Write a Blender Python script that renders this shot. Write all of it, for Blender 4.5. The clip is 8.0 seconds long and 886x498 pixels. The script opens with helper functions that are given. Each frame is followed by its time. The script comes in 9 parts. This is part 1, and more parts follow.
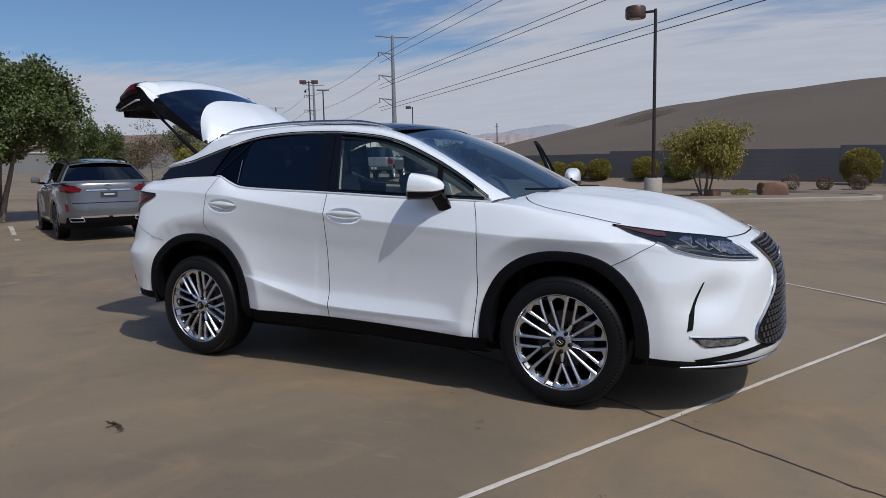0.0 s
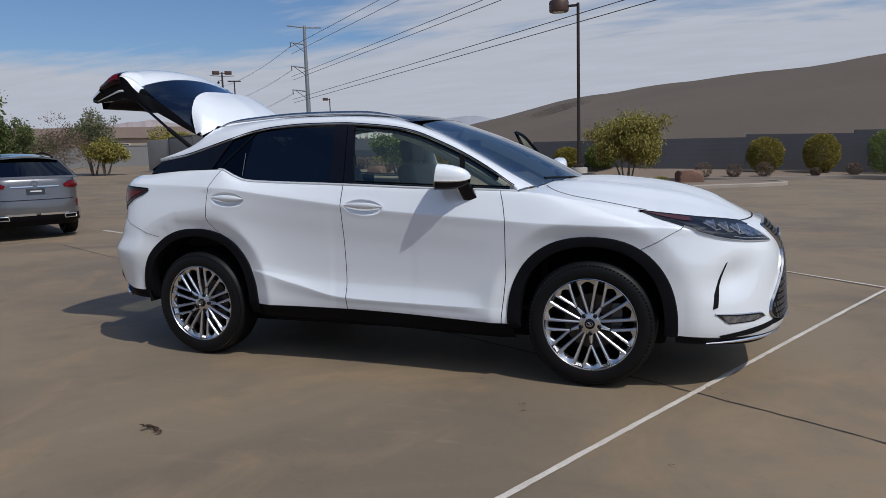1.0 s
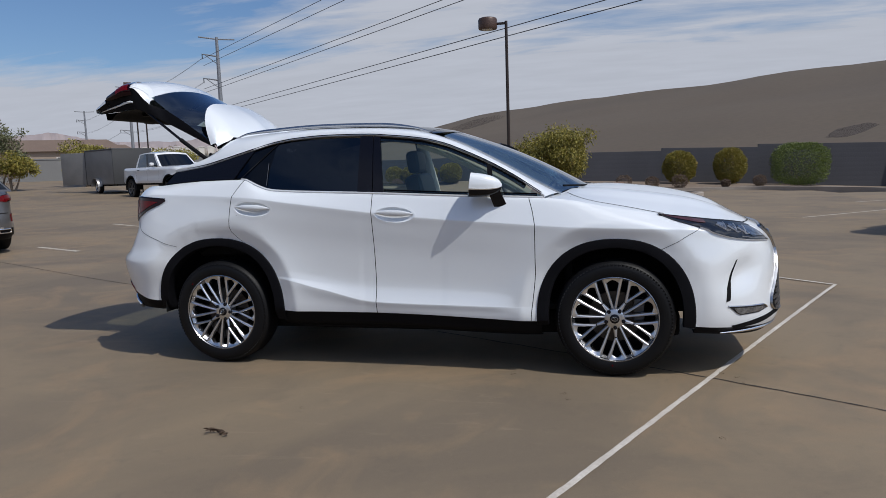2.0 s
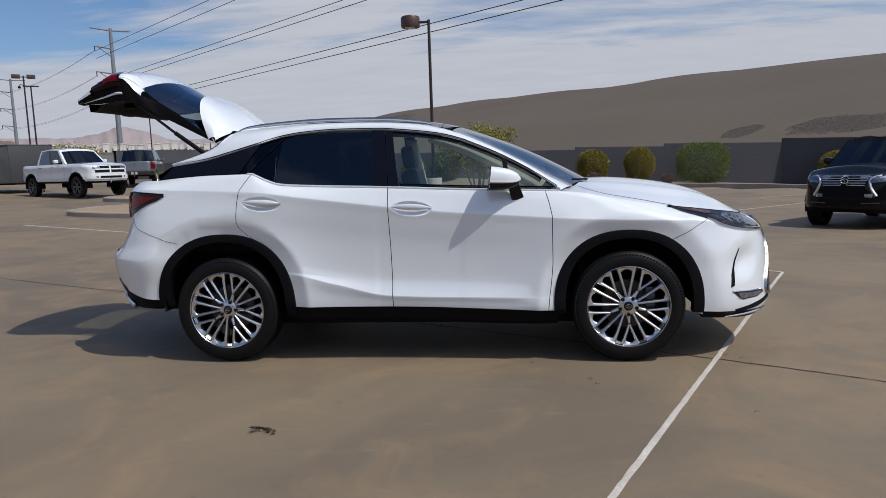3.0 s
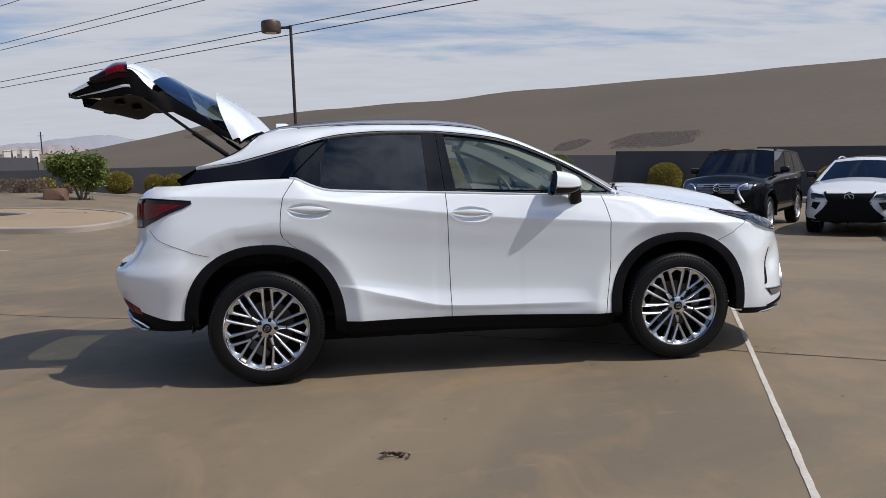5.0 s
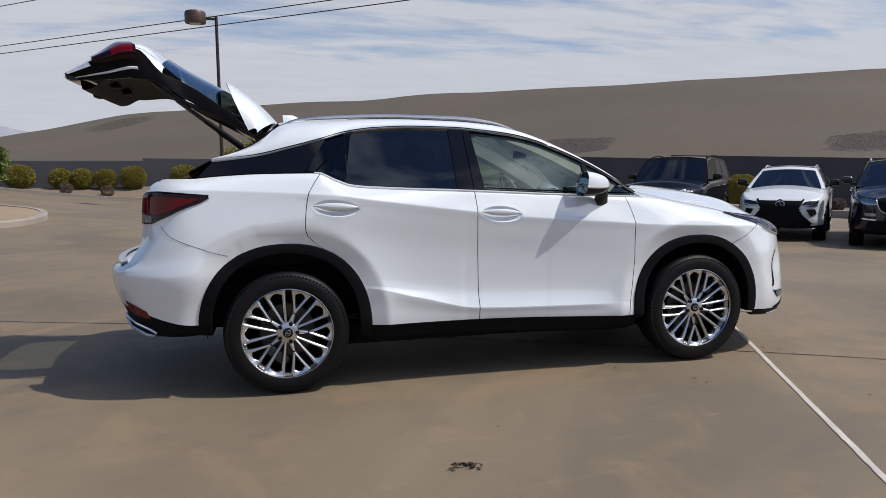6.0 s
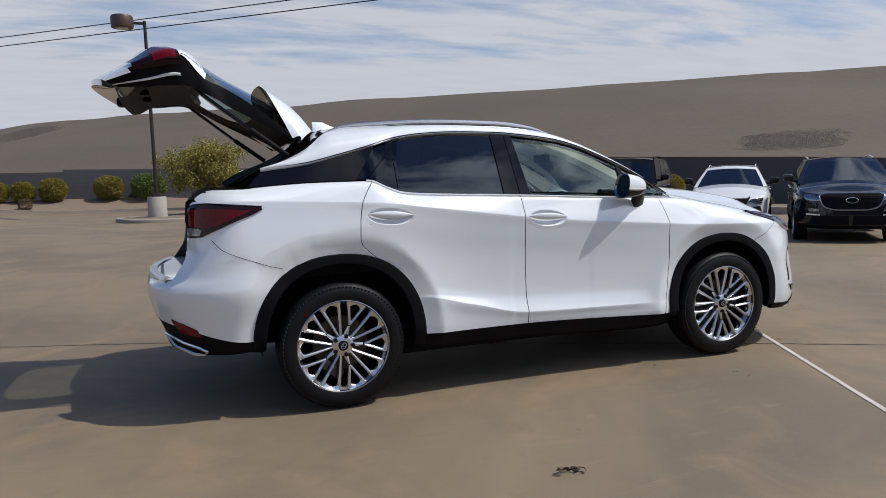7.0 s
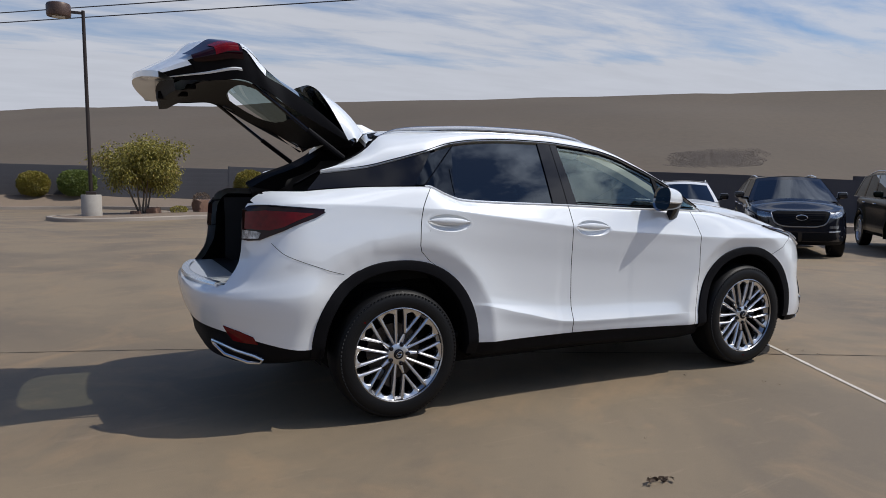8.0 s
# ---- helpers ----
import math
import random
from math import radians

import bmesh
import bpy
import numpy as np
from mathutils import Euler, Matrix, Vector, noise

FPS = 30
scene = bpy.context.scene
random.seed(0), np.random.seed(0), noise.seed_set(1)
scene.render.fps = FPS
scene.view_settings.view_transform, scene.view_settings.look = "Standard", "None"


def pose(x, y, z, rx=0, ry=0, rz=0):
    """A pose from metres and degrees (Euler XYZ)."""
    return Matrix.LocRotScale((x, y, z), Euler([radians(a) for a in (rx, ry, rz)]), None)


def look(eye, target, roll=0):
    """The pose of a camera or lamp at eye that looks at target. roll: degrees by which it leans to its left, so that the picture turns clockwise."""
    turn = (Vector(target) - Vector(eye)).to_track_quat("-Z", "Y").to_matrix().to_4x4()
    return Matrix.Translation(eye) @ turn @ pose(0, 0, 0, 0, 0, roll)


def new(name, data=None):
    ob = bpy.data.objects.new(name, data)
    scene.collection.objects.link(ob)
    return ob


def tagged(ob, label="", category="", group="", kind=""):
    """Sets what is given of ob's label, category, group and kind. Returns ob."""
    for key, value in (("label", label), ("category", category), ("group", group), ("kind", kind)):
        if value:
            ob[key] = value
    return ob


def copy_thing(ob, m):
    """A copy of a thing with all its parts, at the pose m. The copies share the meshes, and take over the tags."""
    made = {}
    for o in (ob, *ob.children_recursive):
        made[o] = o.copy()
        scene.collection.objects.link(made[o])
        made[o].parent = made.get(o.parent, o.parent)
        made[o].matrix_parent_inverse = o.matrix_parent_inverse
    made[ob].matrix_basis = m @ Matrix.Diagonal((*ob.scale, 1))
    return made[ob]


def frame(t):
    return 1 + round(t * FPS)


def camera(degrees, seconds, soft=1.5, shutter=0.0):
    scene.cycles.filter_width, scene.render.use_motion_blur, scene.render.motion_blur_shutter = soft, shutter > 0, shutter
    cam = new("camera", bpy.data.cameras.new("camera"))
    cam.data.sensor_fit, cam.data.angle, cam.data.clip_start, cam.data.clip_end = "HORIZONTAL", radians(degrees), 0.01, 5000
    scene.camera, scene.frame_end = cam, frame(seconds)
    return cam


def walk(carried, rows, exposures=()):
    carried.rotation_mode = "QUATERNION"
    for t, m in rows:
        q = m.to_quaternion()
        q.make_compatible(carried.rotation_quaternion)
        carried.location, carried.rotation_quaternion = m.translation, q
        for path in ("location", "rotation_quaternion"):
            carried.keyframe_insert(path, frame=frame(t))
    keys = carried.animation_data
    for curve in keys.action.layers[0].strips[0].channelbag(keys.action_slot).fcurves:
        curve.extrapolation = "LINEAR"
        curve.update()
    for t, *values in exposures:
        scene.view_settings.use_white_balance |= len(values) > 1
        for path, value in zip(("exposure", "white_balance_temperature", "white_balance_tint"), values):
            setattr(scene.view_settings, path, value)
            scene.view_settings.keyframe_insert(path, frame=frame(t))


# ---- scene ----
# ---- camera and its walk ----
cam = camera(65.0, 8.0, soft=0.8)
PATH = [
    (0, (2.601, -4.579, 1.365), (1.675, -2.822, 1.131), -1.2),
    (0.5, (2.34, -4.756, 1.353), (1.544, -2.938, 1.107), -0.9),
    (1, (2.026, -4.909, 1.373), (1.317, -3.057, 1.11), -1.8),
    (1.5, (1.726, -5.153, 1.37), (1.122, -3.261, 1.13), -2.0),
    (3, (0.702, -5.566, 1.362), (0.474, -3.594, 1.118), -1.9),
    (3.5, (0.327, -5.552, 1.345), (0.222, -3.57, 1.103), -1.8),
    (4, (-0.04, -5.519, 1.355), (-0.057, -3.53, 1.141), -1.2),
    (4.5, (-0.423, -5.49, 1.369), (-0.316, -3.505, 1.15), -1.8),
    (6, (-1.501, -5.118, 1.35), (-1.01, -3.193, 1.123), -0.4),
    (6.5, (-1.843, -4.956, 1.366), (-1.257, -3.056, 1.152), -0.9),
    (7, (-2.229, -4.855, 1.366), (-1.535, -2.992, 1.15), -1.5),
    (7.5, (-2.552, -4.707, 1.356), (-1.77, -2.88, 1.14), -0.8),
    (8, (-2.9, -4.513, 1.372), (-2.018, -2.728, 1.174), 0.3),
]
walk(cam, [(t, look(eye, target, roll)) for t, eye, target, roll in PATH],
     exposures=[(0, -0.30, 6200, 10.0), (1.5, -0.27, 6240, 10.0), (3.5, -0.11, 6390, 10.0), (4.5, -0.03, 6480, 10.0), (6.5, -0.01, 6490, 10.0), (8, -0.10, 6400, 10.0)])

# ---- sky and sun ----
SUN = Vector((0.66, -0.295, 1.0)).normalized()
world = bpy.data.worlds.new("sky")
scene.world = world
world.use_nodes = True
wn, wl = world.node_tree.nodes, world.node_tree.links
wn.clear()


def wnode(kind, **kw):
    n = wn.new(kind)
    for k, v in kw.items():
        n.inputs[k.replace("_", " ")].default_value = v
    return n


sky = wn.new("ShaderNodeTexSky")
sky.sky_type, sky.sun_disc = "NISHITA", False
sky.sun_elevation = math.asin(SUN.z)
sky.sun_rotation = math.atan2(SUN.x, SUN.y)
sky.air_density, sky.dust_density, sky.ozone_density = 1.1, 0.5, 3.5
coord = wn.new("ShaderNodeTexCoord")
split = wn.new("ShaderNodeSeparateXYZ")
wl.new(coord.outputs["Generated"], split.inputs[0])


def wmath(op, a, b=None, clamp=False):
    n = wn.new("ShaderNodeMath")
    n.operation, n.use_clamp = op, clamp
    for i, v in enumerate((a, b)):
        if v is None:
            continue
        if isinstance(v, (int, float)):
            n.inputs[i].default_value = v
        else:
            wl.new(v, n.inputs[i])
    return n.outputs[0]


# thin cloud layer: directions cast on a flat sheet overhead, stretched noise in two scales
up = wmath("ADD", wmath("MAXIMUM", split.outputs[2], 0.0), 0.10)
flat = wn.new("ShaderNodeCombineXYZ")
wl.new(wmath("DIVIDE", split.outputs[0], up), flat.inputs[0])
wl.new(wmath("DIVIDE", split.outputs[1], up), flat.inputs[1])
turn = wn.new("ShaderNodeMapping")
turn.inputs["Rotation"].default_value = (0, 0, radians(35))
turn.inputs["Scale"].default_value = (0.55, 1.5, 1.0)
turn.inputs["Location"].default_value = (1.3, 0.4, 0)
wl.new(flat.outputs[0], turn.inputs[0])
big = wnode("ShaderNodeTexNoise", Scale=0.9, Detail=6.0, Roughness=0.55, Distortion=0.6)
wl.new(turn.outputs[0], big.inputs["Vector"])
fine = wnode("ShaderNodeTexNoise", Scale=3.5, Detail=8.0, Roughness=0.6, Distortion=0.3)
wl.new(turn.outputs[0], fine.inputs["Vector"])
clear_side = wn.new("ShaderNodeVectorMath")
clear_side.operation = "DOT_PRODUCT"
clear_side.inputs[1].default_value = Vector((-0.72, 0.62, 0.34)).normalized()
wl.new(coord.outputs["Generated"], clear_side.inputs[0])
open_sky = wmath("MULTIPLY", wmath("SUBTRACT", clear_side.outputs["Value"], 0.86, True), 7.0, True)
thick = wmath("ADD", wmath("MULTIPLY", big.outputs["Fac"], 0.60), wmath("MULTIPLY", fine.outputs["Fac"], 0.52))
cover = wn.new("ShaderNodeMapRange")
cover.inputs["From Min"].default_value, cover.inputs["From Max"].default_value = 0.34, 0.61
lowband = wmath("MULTIPLY", wmath("SUBTRACT", 0.165, split.outputs[2], True), 8.0)
near_sun = wn.new("ShaderNodeVectorMath")
near_sun.operation = "DOT_PRODUCT"
near_sun.inputs[1].default_value = SUN
wl.new(coord.outputs["Generated"], near_sun.inputs[0])
toward = wmath("POWER", wmath("MAXIMUM", near_sun.outputs["Value"], 0.0), 8.0)
high = wmath("MULTIPLY", wmath("MULTIPLY", wmath("SUBTRACT", split.outputs[2], 0.25, True), 1.5), wmath("SUBTRACT", 1.0, wmath("MULTIPLY", toward, 0.5)))
behind = wmath("MULTIPLY", wmath("SUBTRACT", 0.25, split.outputs[1], True), 0.06)
less = wmath("ADD", wmath("MULTIPLY", open_sky, 0.42), wmath("ADD", high, behind))
wl.new(wmath("ADD", wmath("SUBTRACT", thick, less), lowband), cover.inputs["Value"])
puff = wnode("ShaderNodeTexNoise", Scale=2.6, Detail=7.0, Roughness=0.58, Distortion=0.5)
wl.new(flat.outputs[0], puff.inputs["Vector"])
heap = wmath("MULTIPLY", wmath("SUBTRACT", puff.outputs["Fac"], 0.47, True), 9.0, True)
sunward = wmath("MULTIPLY", wmath("SUBTRACT", near_sun.outputs["Value"], 0.35, True), 2.2, True)
heap = wmath("MULTIPLY", wmath("MULTIPLY", heap, sunward), wmath("MULTIPLY", wmath("SUBTRACT", split.outputs[2], 0.27, True), 8.0, True))
mixc = wn.new("ShaderNodeMix")
mixc.data_type = "RGBA"
wl.new(wmath("MAXIMUM", wmath("SUBTRACT", cover.outputs[0], wmath("MULTIPLY", sunward, 0.5), True), heap), mixc.inputs["Factor"])
deep = wn.new("ShaderNodeMix")
deep.data_type, deep.blend_type = "RGBA", "MULTIPLY"
deep.inputs["Factor"].default_value = 1.0
deep.inputs["B"].default_value = (0.80, 0.89, 1.03, 1)
wl.new(sky.outputs[0], deep.inputs["A"])
wl.new(deep.outputs["Result"], mixc.inputs["A"])
# cloud lit through by the sun is brighter towards it
halo = wmath("MAXIMUM", near_sun.outputs["Value"], 0.0)
glow = wmath("ADD", wmath("MULTIPLY", wmath("POWER", halo, 3.5), 1.0), wmath("MULTIPLY", wmath("POWER", halo, 14.0), 4.0))
glow = wmath("ADD", glow, wmath("ADD", wmath("MULTIPLY", fine.outputs["Fac"], 0.22), 0.90))
lit = wn.new("ShaderNodeVectorMath")
lit.operation = "SCALE"
lit.inputs[0].default_value = (5.5, 5.73, 6.35)
wl.new(glow, lit.inputs["Scale"])
wl.new(lit.outputs[0], mixc.inputs["B"])
bg = wnode("ShaderNodeBackground", Strength=0.10)
wl.new(mixc.outputs["Result"], bg.inputs["Color"])
wl.new(bg.outputs[0], wn.new("ShaderNodeOutputWorld").inputs[0])

lamp = bpy.data.lights.new("sun", "SUN")
lamp.energy, lamp.angle, lamp.color = 3.55, radians(0.55), (1.0, 0.95, 0.87)
sun = new("sun", lamp)
sun.matrix_world = look(SUN * 60, (0, 0, 0))
# ---- materials ----
def material(name, base, rough=0.5, metal=0.0, coat=0.0, grain=0.0, scale=40.0, wear=0.0, wear_scale=1.5, bump=0.0, tint=None, ior=1.5, spread=0.0, spec=0.5, coat_ior=1.5):
    """Principled surface with fine grain, broad wear and relief; spread varies whole pieces."""
    m = bpy.data.materials.new(name)
    m.use_nodes = True
    nt = m.node_tree
    nodes, links = nt.nodes, nt.links
    b = nodes["Principled BSDF"]
    b.inputs["Base Color"].default_value = (*base, 1)
    b.inputs["Roughness"].default_value, b.inputs["Metallic"].default_value = rough, metal
    b.inputs["IOR"].default_value = ior
    b.inputs["Specular IOR Level"].default_value = spec
    if coat:
        b.inputs["Coat Weight"].default_value, b.inputs["Coat Roughness"].default_value = coat, 0.02
        b.inputs["Coat IOR"].default_value = coat_ior
    if not (grain or wear or bump or spread):
        return m
    at = nodes.new("ShaderNodeTexCoord")

    def tex(s, detail):
        n = nodes.new("ShaderNodeTexNoise")
        n.inputs["Scale"].default_value, n.inputs["Detail"].default_value = s, detail
        links.new(at.outputs["Object"], n.inputs["Vector"])
        return n.outputs["Fac"]

    colour = None
    fine, broad = tex(scale, 4.0), tex(wear_scale, 6.0)
    tint = tint or tuple(c * 0.6 for c in base)
    for src, amount in ((broad, wear), (fine, grain)):
        if not amount:
            continue
        ramp = nodes.new("ShaderNodeMapRange")
        ramp.inputs["From Min"].default_value, ramp.inputs["From Max"].default_value = 0.35, 0.68
        ramp.inputs["To Max"].default_value = amount
        links.new(src, ramp.inputs["Value"])
        mix = nodes.new("ShaderNodeMix")
        mix.data_type = "RGBA"
        links.new(ramp.outputs[0], mix.inputs["Factor"])
        if colour is None:
            mix.inputs["A"].default_value = (*base, 1)
        else:
            links.new(colour, mix.inputs["A"])
        mix.inputs["B"].default_value = (*tint, 1)
        colour = mix.outputs["Result"]
    if spread:
        info = nodes.new("ShaderNodeObjectInfo")
        hsv = nodes.new("ShaderNodeHueSaturation")
        span = nodes.new("ShaderNodeMapRange")
        span.inputs["To Min"].default_value, span.inputs["To Max"].default_value = 1 - spread, 1 + spread
        links.new(info.outputs["Random"], span.inputs["Value"])
        links.new(span.outputs[0], hsv.inputs["Value"])
        if colour is None:
            hsv.inputs["Color"].default_value = (*base, 1)
        else:
            links.new(colour, hsv.inputs["Color"])
        colour = hsv.outputs[0]
    if colour is not None:
        links.new(colour, b.inputs["Base Color"])
    if bump:
        bn = nodes.new("ShaderNodeBump")
        bn.inputs["Strength"].default_value, bn.inputs["Distance"].default_value = bump, 0.01
        links.new(fine, bn.inputs["Height"])
        links.new(bn.outputs[0], b.inputs["Normal"])
    return m


def leaf_material(name, dark, light, dry=None):
    """Leaves: each leaf has its own shade; some light passes through."""
    m = bpy.data.materials.new(name)
    m.use_nodes = True
    nt = m.node_tree
    b = nt.nodes["Principled BSDF"]
    b.inputs["Roughness"].default_value = 0.55
    geo = nt.nodes.new("ShaderNodeNewGeometry")
    ramp = nt.nodes.new("ShaderNodeValToRGB")
    ramp.color_ramp.elements[0].color = (*dark, 1)
    ramp.color_ramp.elements[1].color = (*light, 1)
    if dry:
        e = ramp.color_ramp.elements.new(0.93)
        e.color = (*light, 1)
        ramp.color_ramp.elements[-1].color = (*dry, 1)
    nt.links.new(geo.outputs["Random Per Island"], ramp.inputs[0])
    nt.links.new(ramp.outputs[0], b.inputs["Base Color"])
    tr = nt.nodes.new("ShaderNodeBsdfTranslucent")
    nt.links.new(ramp.outputs[0], tr.inputs[0])
    mix = nt.nodes.new("ShaderNodeMixShader")
    mix.inputs[0].default_value = 0.25
    nt.links.new(b.outputs[0], mix.inputs[1])
    nt.links.new(tr.outputs[0], mix.inputs[2])
    nt.links.new(mix.outputs[0], nt.nodes["Material Output"].inputs[0])
    return m


def glass_material(name, tint, keep, rough=0.0, shiny=0.09, shine_tint=(1.0, 1.0, 1.0)):
    """Thin glass: clear with tint, mirror-like at its surface. keep: share of light that the tint lets through."""
    m = bpy.data.materials.new(name)
    m.use_nodes = True
    nt = m.node_tree
    nt.nodes.remove(nt.nodes["Principled BSDF"])
    clear = nt.nodes.new("ShaderNodeBsdfTransparent")
    clear.inputs[0].default_value = (*(keep * c for c in tint), 1)
    shine = nt.nodes.new("ShaderNodeBsdfGlossy")
    shine.inputs["Roughness"].default_value = rough
    # colour put into the reflections: bluer, greener or dimmer than what is mirrored
    shine.inputs["Color"].default_value = (*shine_tint, 1)
    facing = nt.nodes.new("ShaderNodeLayerWeight")
    facing.inputs[0].default_value = 0.5
    steep = nt.nodes.new("ShaderNodeMath")
    steep.operation = "POWER"
    steep.inputs[1].default_value = 3.4
    nt.links.new(facing.outputs["Facing"], steep.inputs[0])
    fres = nt.nodes.new("ShaderNodeMath")
    fres.operation, fres.use_clamp = "MULTIPLY_ADD", True
    fres.inputs[1].default_value, fres.inputs[2].default_value = 0.89, shiny
    nt.links.new(steep.outputs[0], fres.inputs[0])
    mix = nt.nodes.new("ShaderNodeMixShader")
    nt.links.new(fres.outputs[0], mix.inputs[0])
    nt.links.new(clear.outputs[0], mix.inputs[1])
    nt.links.new(shine.outputs[0], mix.inputs[2])
    nt.links.new(mix.outputs[0], nt.nodes["Material Output"].inputs[0])
    return m


M_WHITE = material("pearl_white_paint", (0.755, 0.785, 0.81), 0.35, 0.0, 1.0, 0.03, 900.0, 0.03, 1.2, coat_ior=1.9, spec=0.3)
M_SILVER = material("silver_paint", (0.150, 0.150, 0.156), 0.3, 0.6, 1.0, 0.04, 900.0, 0.05, 1.0)
M_BLACK = material("black_paint", (0.005, 0.005, 0.006), 0.12, 0.0, 0.14, 0.05, 500.0, 0.2, 1.0, tint=(0.010, 0.010, 0.011), spec=0.15)
M_NAVY = material("dark_blue_paint", (0.006, 0.007, 0.013), 0.12, 0.0, 0.45, 0.05, 500.0, 0.2, 1.0, tint=(0.012, 0.013, 0.018), spec=0.3)
M_OLIVE = material("dark_green_paint", (0.006, 0.008, 0.005), 0.2, 0.0, 0.0, 0.05, 500.0, 0.2, 1.0, spec=0.12)
M_GREYP = material("grey_paint", (0.16, 0.16, 0.165), 0.3, 0.5, 0.8, 0.05, 500.0, 0.1, 1.0)
M_TRUCKW = material("white_truck_paint", (0.72, 0.73, 0.74), 0.3, 0.0, 1.0, 0.03, 500.0, 0.08, 1.0)
M_PLASTIC = material("black_plastic", (0.0045, 0.0045, 0.006), 0.6, 0.0, 0.0, 0.2, 260.0, 0.2, 3.0, 0.15, tint=(0.007, 0.007, 0.009), spec=0.10)
M_GLOSS = material("gloss_black_trim", (0.005, 0.005, 0.008), 0.06, 0.0, 0.0, spec=0.3)
M_DARKTRIM = material("dark_grey_trim", (0.030, 0.029, 0.029), 0.7, 0.0, 0.0, 0.25, 60.0, 0.2, 3.0, tint=(0.040, 0.038, 0.038), spec=0.35)
M_DARK = material("dark_lining", (0.007, 0.007, 0.008), 0.9, 0.0, 0.0, 0.3, 60.0, 0.3, 3.0, 0.2, tint=(0.012, 0.012, 0.012), spec=0.12)
M_RUBBER = material("tyre_rubber", (0.005, 0.005, 0.006), 0.5, 0.0, 0.0, 0.3, 120.0, 0.3, 4.0, 0.15, tint=(0.008, 0.008, 0.008), spec=0.2)
M_CHROME = material("chrome", (0.80, 0.81, 0.83), 0.26, 1.0, 0.0, 0.05, 60.0)
# part matt white: the gleam of sky on chrome, put into the colour
M_BRIGHT = material("bright_moulding", (0.80, 0.81, 0.83), 0.25, 0.45, 0.5, 0.05, 60.0)
M_GRILLE = material("dark_chrome", (0.30, 0.305, 0.32), 0.30, 1.0, 0.0, 0.1, 60.0)
M_SPOKE = material("hyper_silver_alloy", (0.70, 0.70, 0.71), 0.28, 1.0, 0.0, 0.12, 80.0)
M_RIM = material("polished_rim_lip", (0.45, 0.45, 0.46), 0.24, 1.0, 0.0, 0.12, 80.0)
M_ALLOY = material("machined_alloy", (0.70, 0.70, 0.71), 0.38, 1.0, 0.0, 0.10, 80.0)
M_ALLOY_DARK = material("dark_alloy", (0.10, 0.10, 0.105), 0.35, 0.9, 0.0, 0.1, 80.0)
M_DISC = material("brake_disc_steel", (0.09, 0.085, 0.08), 0.4, 1.0, 0.0, 0.4, 50.0, tint=(0.06, 0.045, 0.04))
M_LEATHER = material("cream_leather", (0.55, 0.50, 0.43), 0.5, 0.0, 0.0, 0.12, 150.0, 0.15, 5.0, 0.2)
M_LEATHER_DARK = material("dark_leather", (0.135, 0.128, 0.122), 0.5, 0.0, 0.0, 0.1, 80.0, 0.2, 5.0)
M_HEADLINER = material("headliner_cloth", (0.66, 0.64, 0.58), 0.9, 0.0, 0.0, 0.06, 60.0, 0.08, 5.0)
M_CARPET = material("cargo_carpet", (0.02, 0.02, 0.021), 0.95, 0.0, 0.0, 0.4, 300.0, 0.2, 5.0, 0.4)
M_RED = material("red_lamp_lens", (0.14, 0.002, 0.005), 0.06, 0.0, 0.10, 0.45, 26.0, tint=(0.03, 0.0, 0.002), spec=0.18)
M_REDDARK = material("smoked_red_lens", (0.012, 0.001, 0.003), 0.06, 0.0, 0.10, spec=0.22)
M_AMBER = material("amber_reflector", (0.07, 0.018, 0.010), 0.1, 0.0, 1.0)
M_LAMPCLEAR = material("clear_lamp_chrome", (0.42, 0.44, 0.47), 0.18, 0.9, 0.6, 0.85, 45.0, tint=(0.05, 0.05, 0.06))
M_HEADDARK = material("headlamp_housing", (0.010, 0.012, 0.018), 0.08, 0.0, 0.15, 0.2, 30.0)
M_MIRROR = material("mirror_silver", (0.22, 0.25, 0.29), 0.02, 1.0)
M_CLEARPART = material("clear_lamp_part", (0.80, 0.82, 0.85), 0.3, 0.0, 0.5, 0.2, 90.0)
M_BADGE = material("badge_silver", (0.65, 0.66, 0.68), 0.15, 1.0)
M_PLATE = material("plate_insert", (0.02, 0.02, 0.022), 0.4, 0.0, 0.3)
M_PRINT = material("pale_print", (0.6, 0.6, 0.6), 0.5)
G_CLEAR = glass_material("clear_window", (0.84, 0.98, 0.91), 0.86, 0.0, 0.085, (0.86, 1.0, 0.95))
# blue of the mirrored sky is put into the windscreen's tint
G_WIND = glass_material("windscreen", (0.55, 0.82, 0.92), 0.46, 0.0, 0.16)
G_GATE = glass_material("tailgate_glass", (0.80, 0.95, 0.88), 0.40, 0.0, 0.09, (0.70, 0.82, 1.0))
G_AUTO = glass_material("dark_car_glass", (0.75, 0.85, 0.9), 0.05, 0.0, 0.07, (0.62, 0.68, 0.76))
G_PRIV = glass_material("privacy_glass", (0.45, 0.55, 0.72), 0.03, 0.0, 0.062, (0.78, 0.88, 1.0))
# privacy glass again, with its mirrored sky dimmed
G_QUARTER = glass_material("dark_quarter_glass", (0.45, 0.55, 0.72), 0.03, 0.0, 0.035, (0.62, 0.72, 0.88))
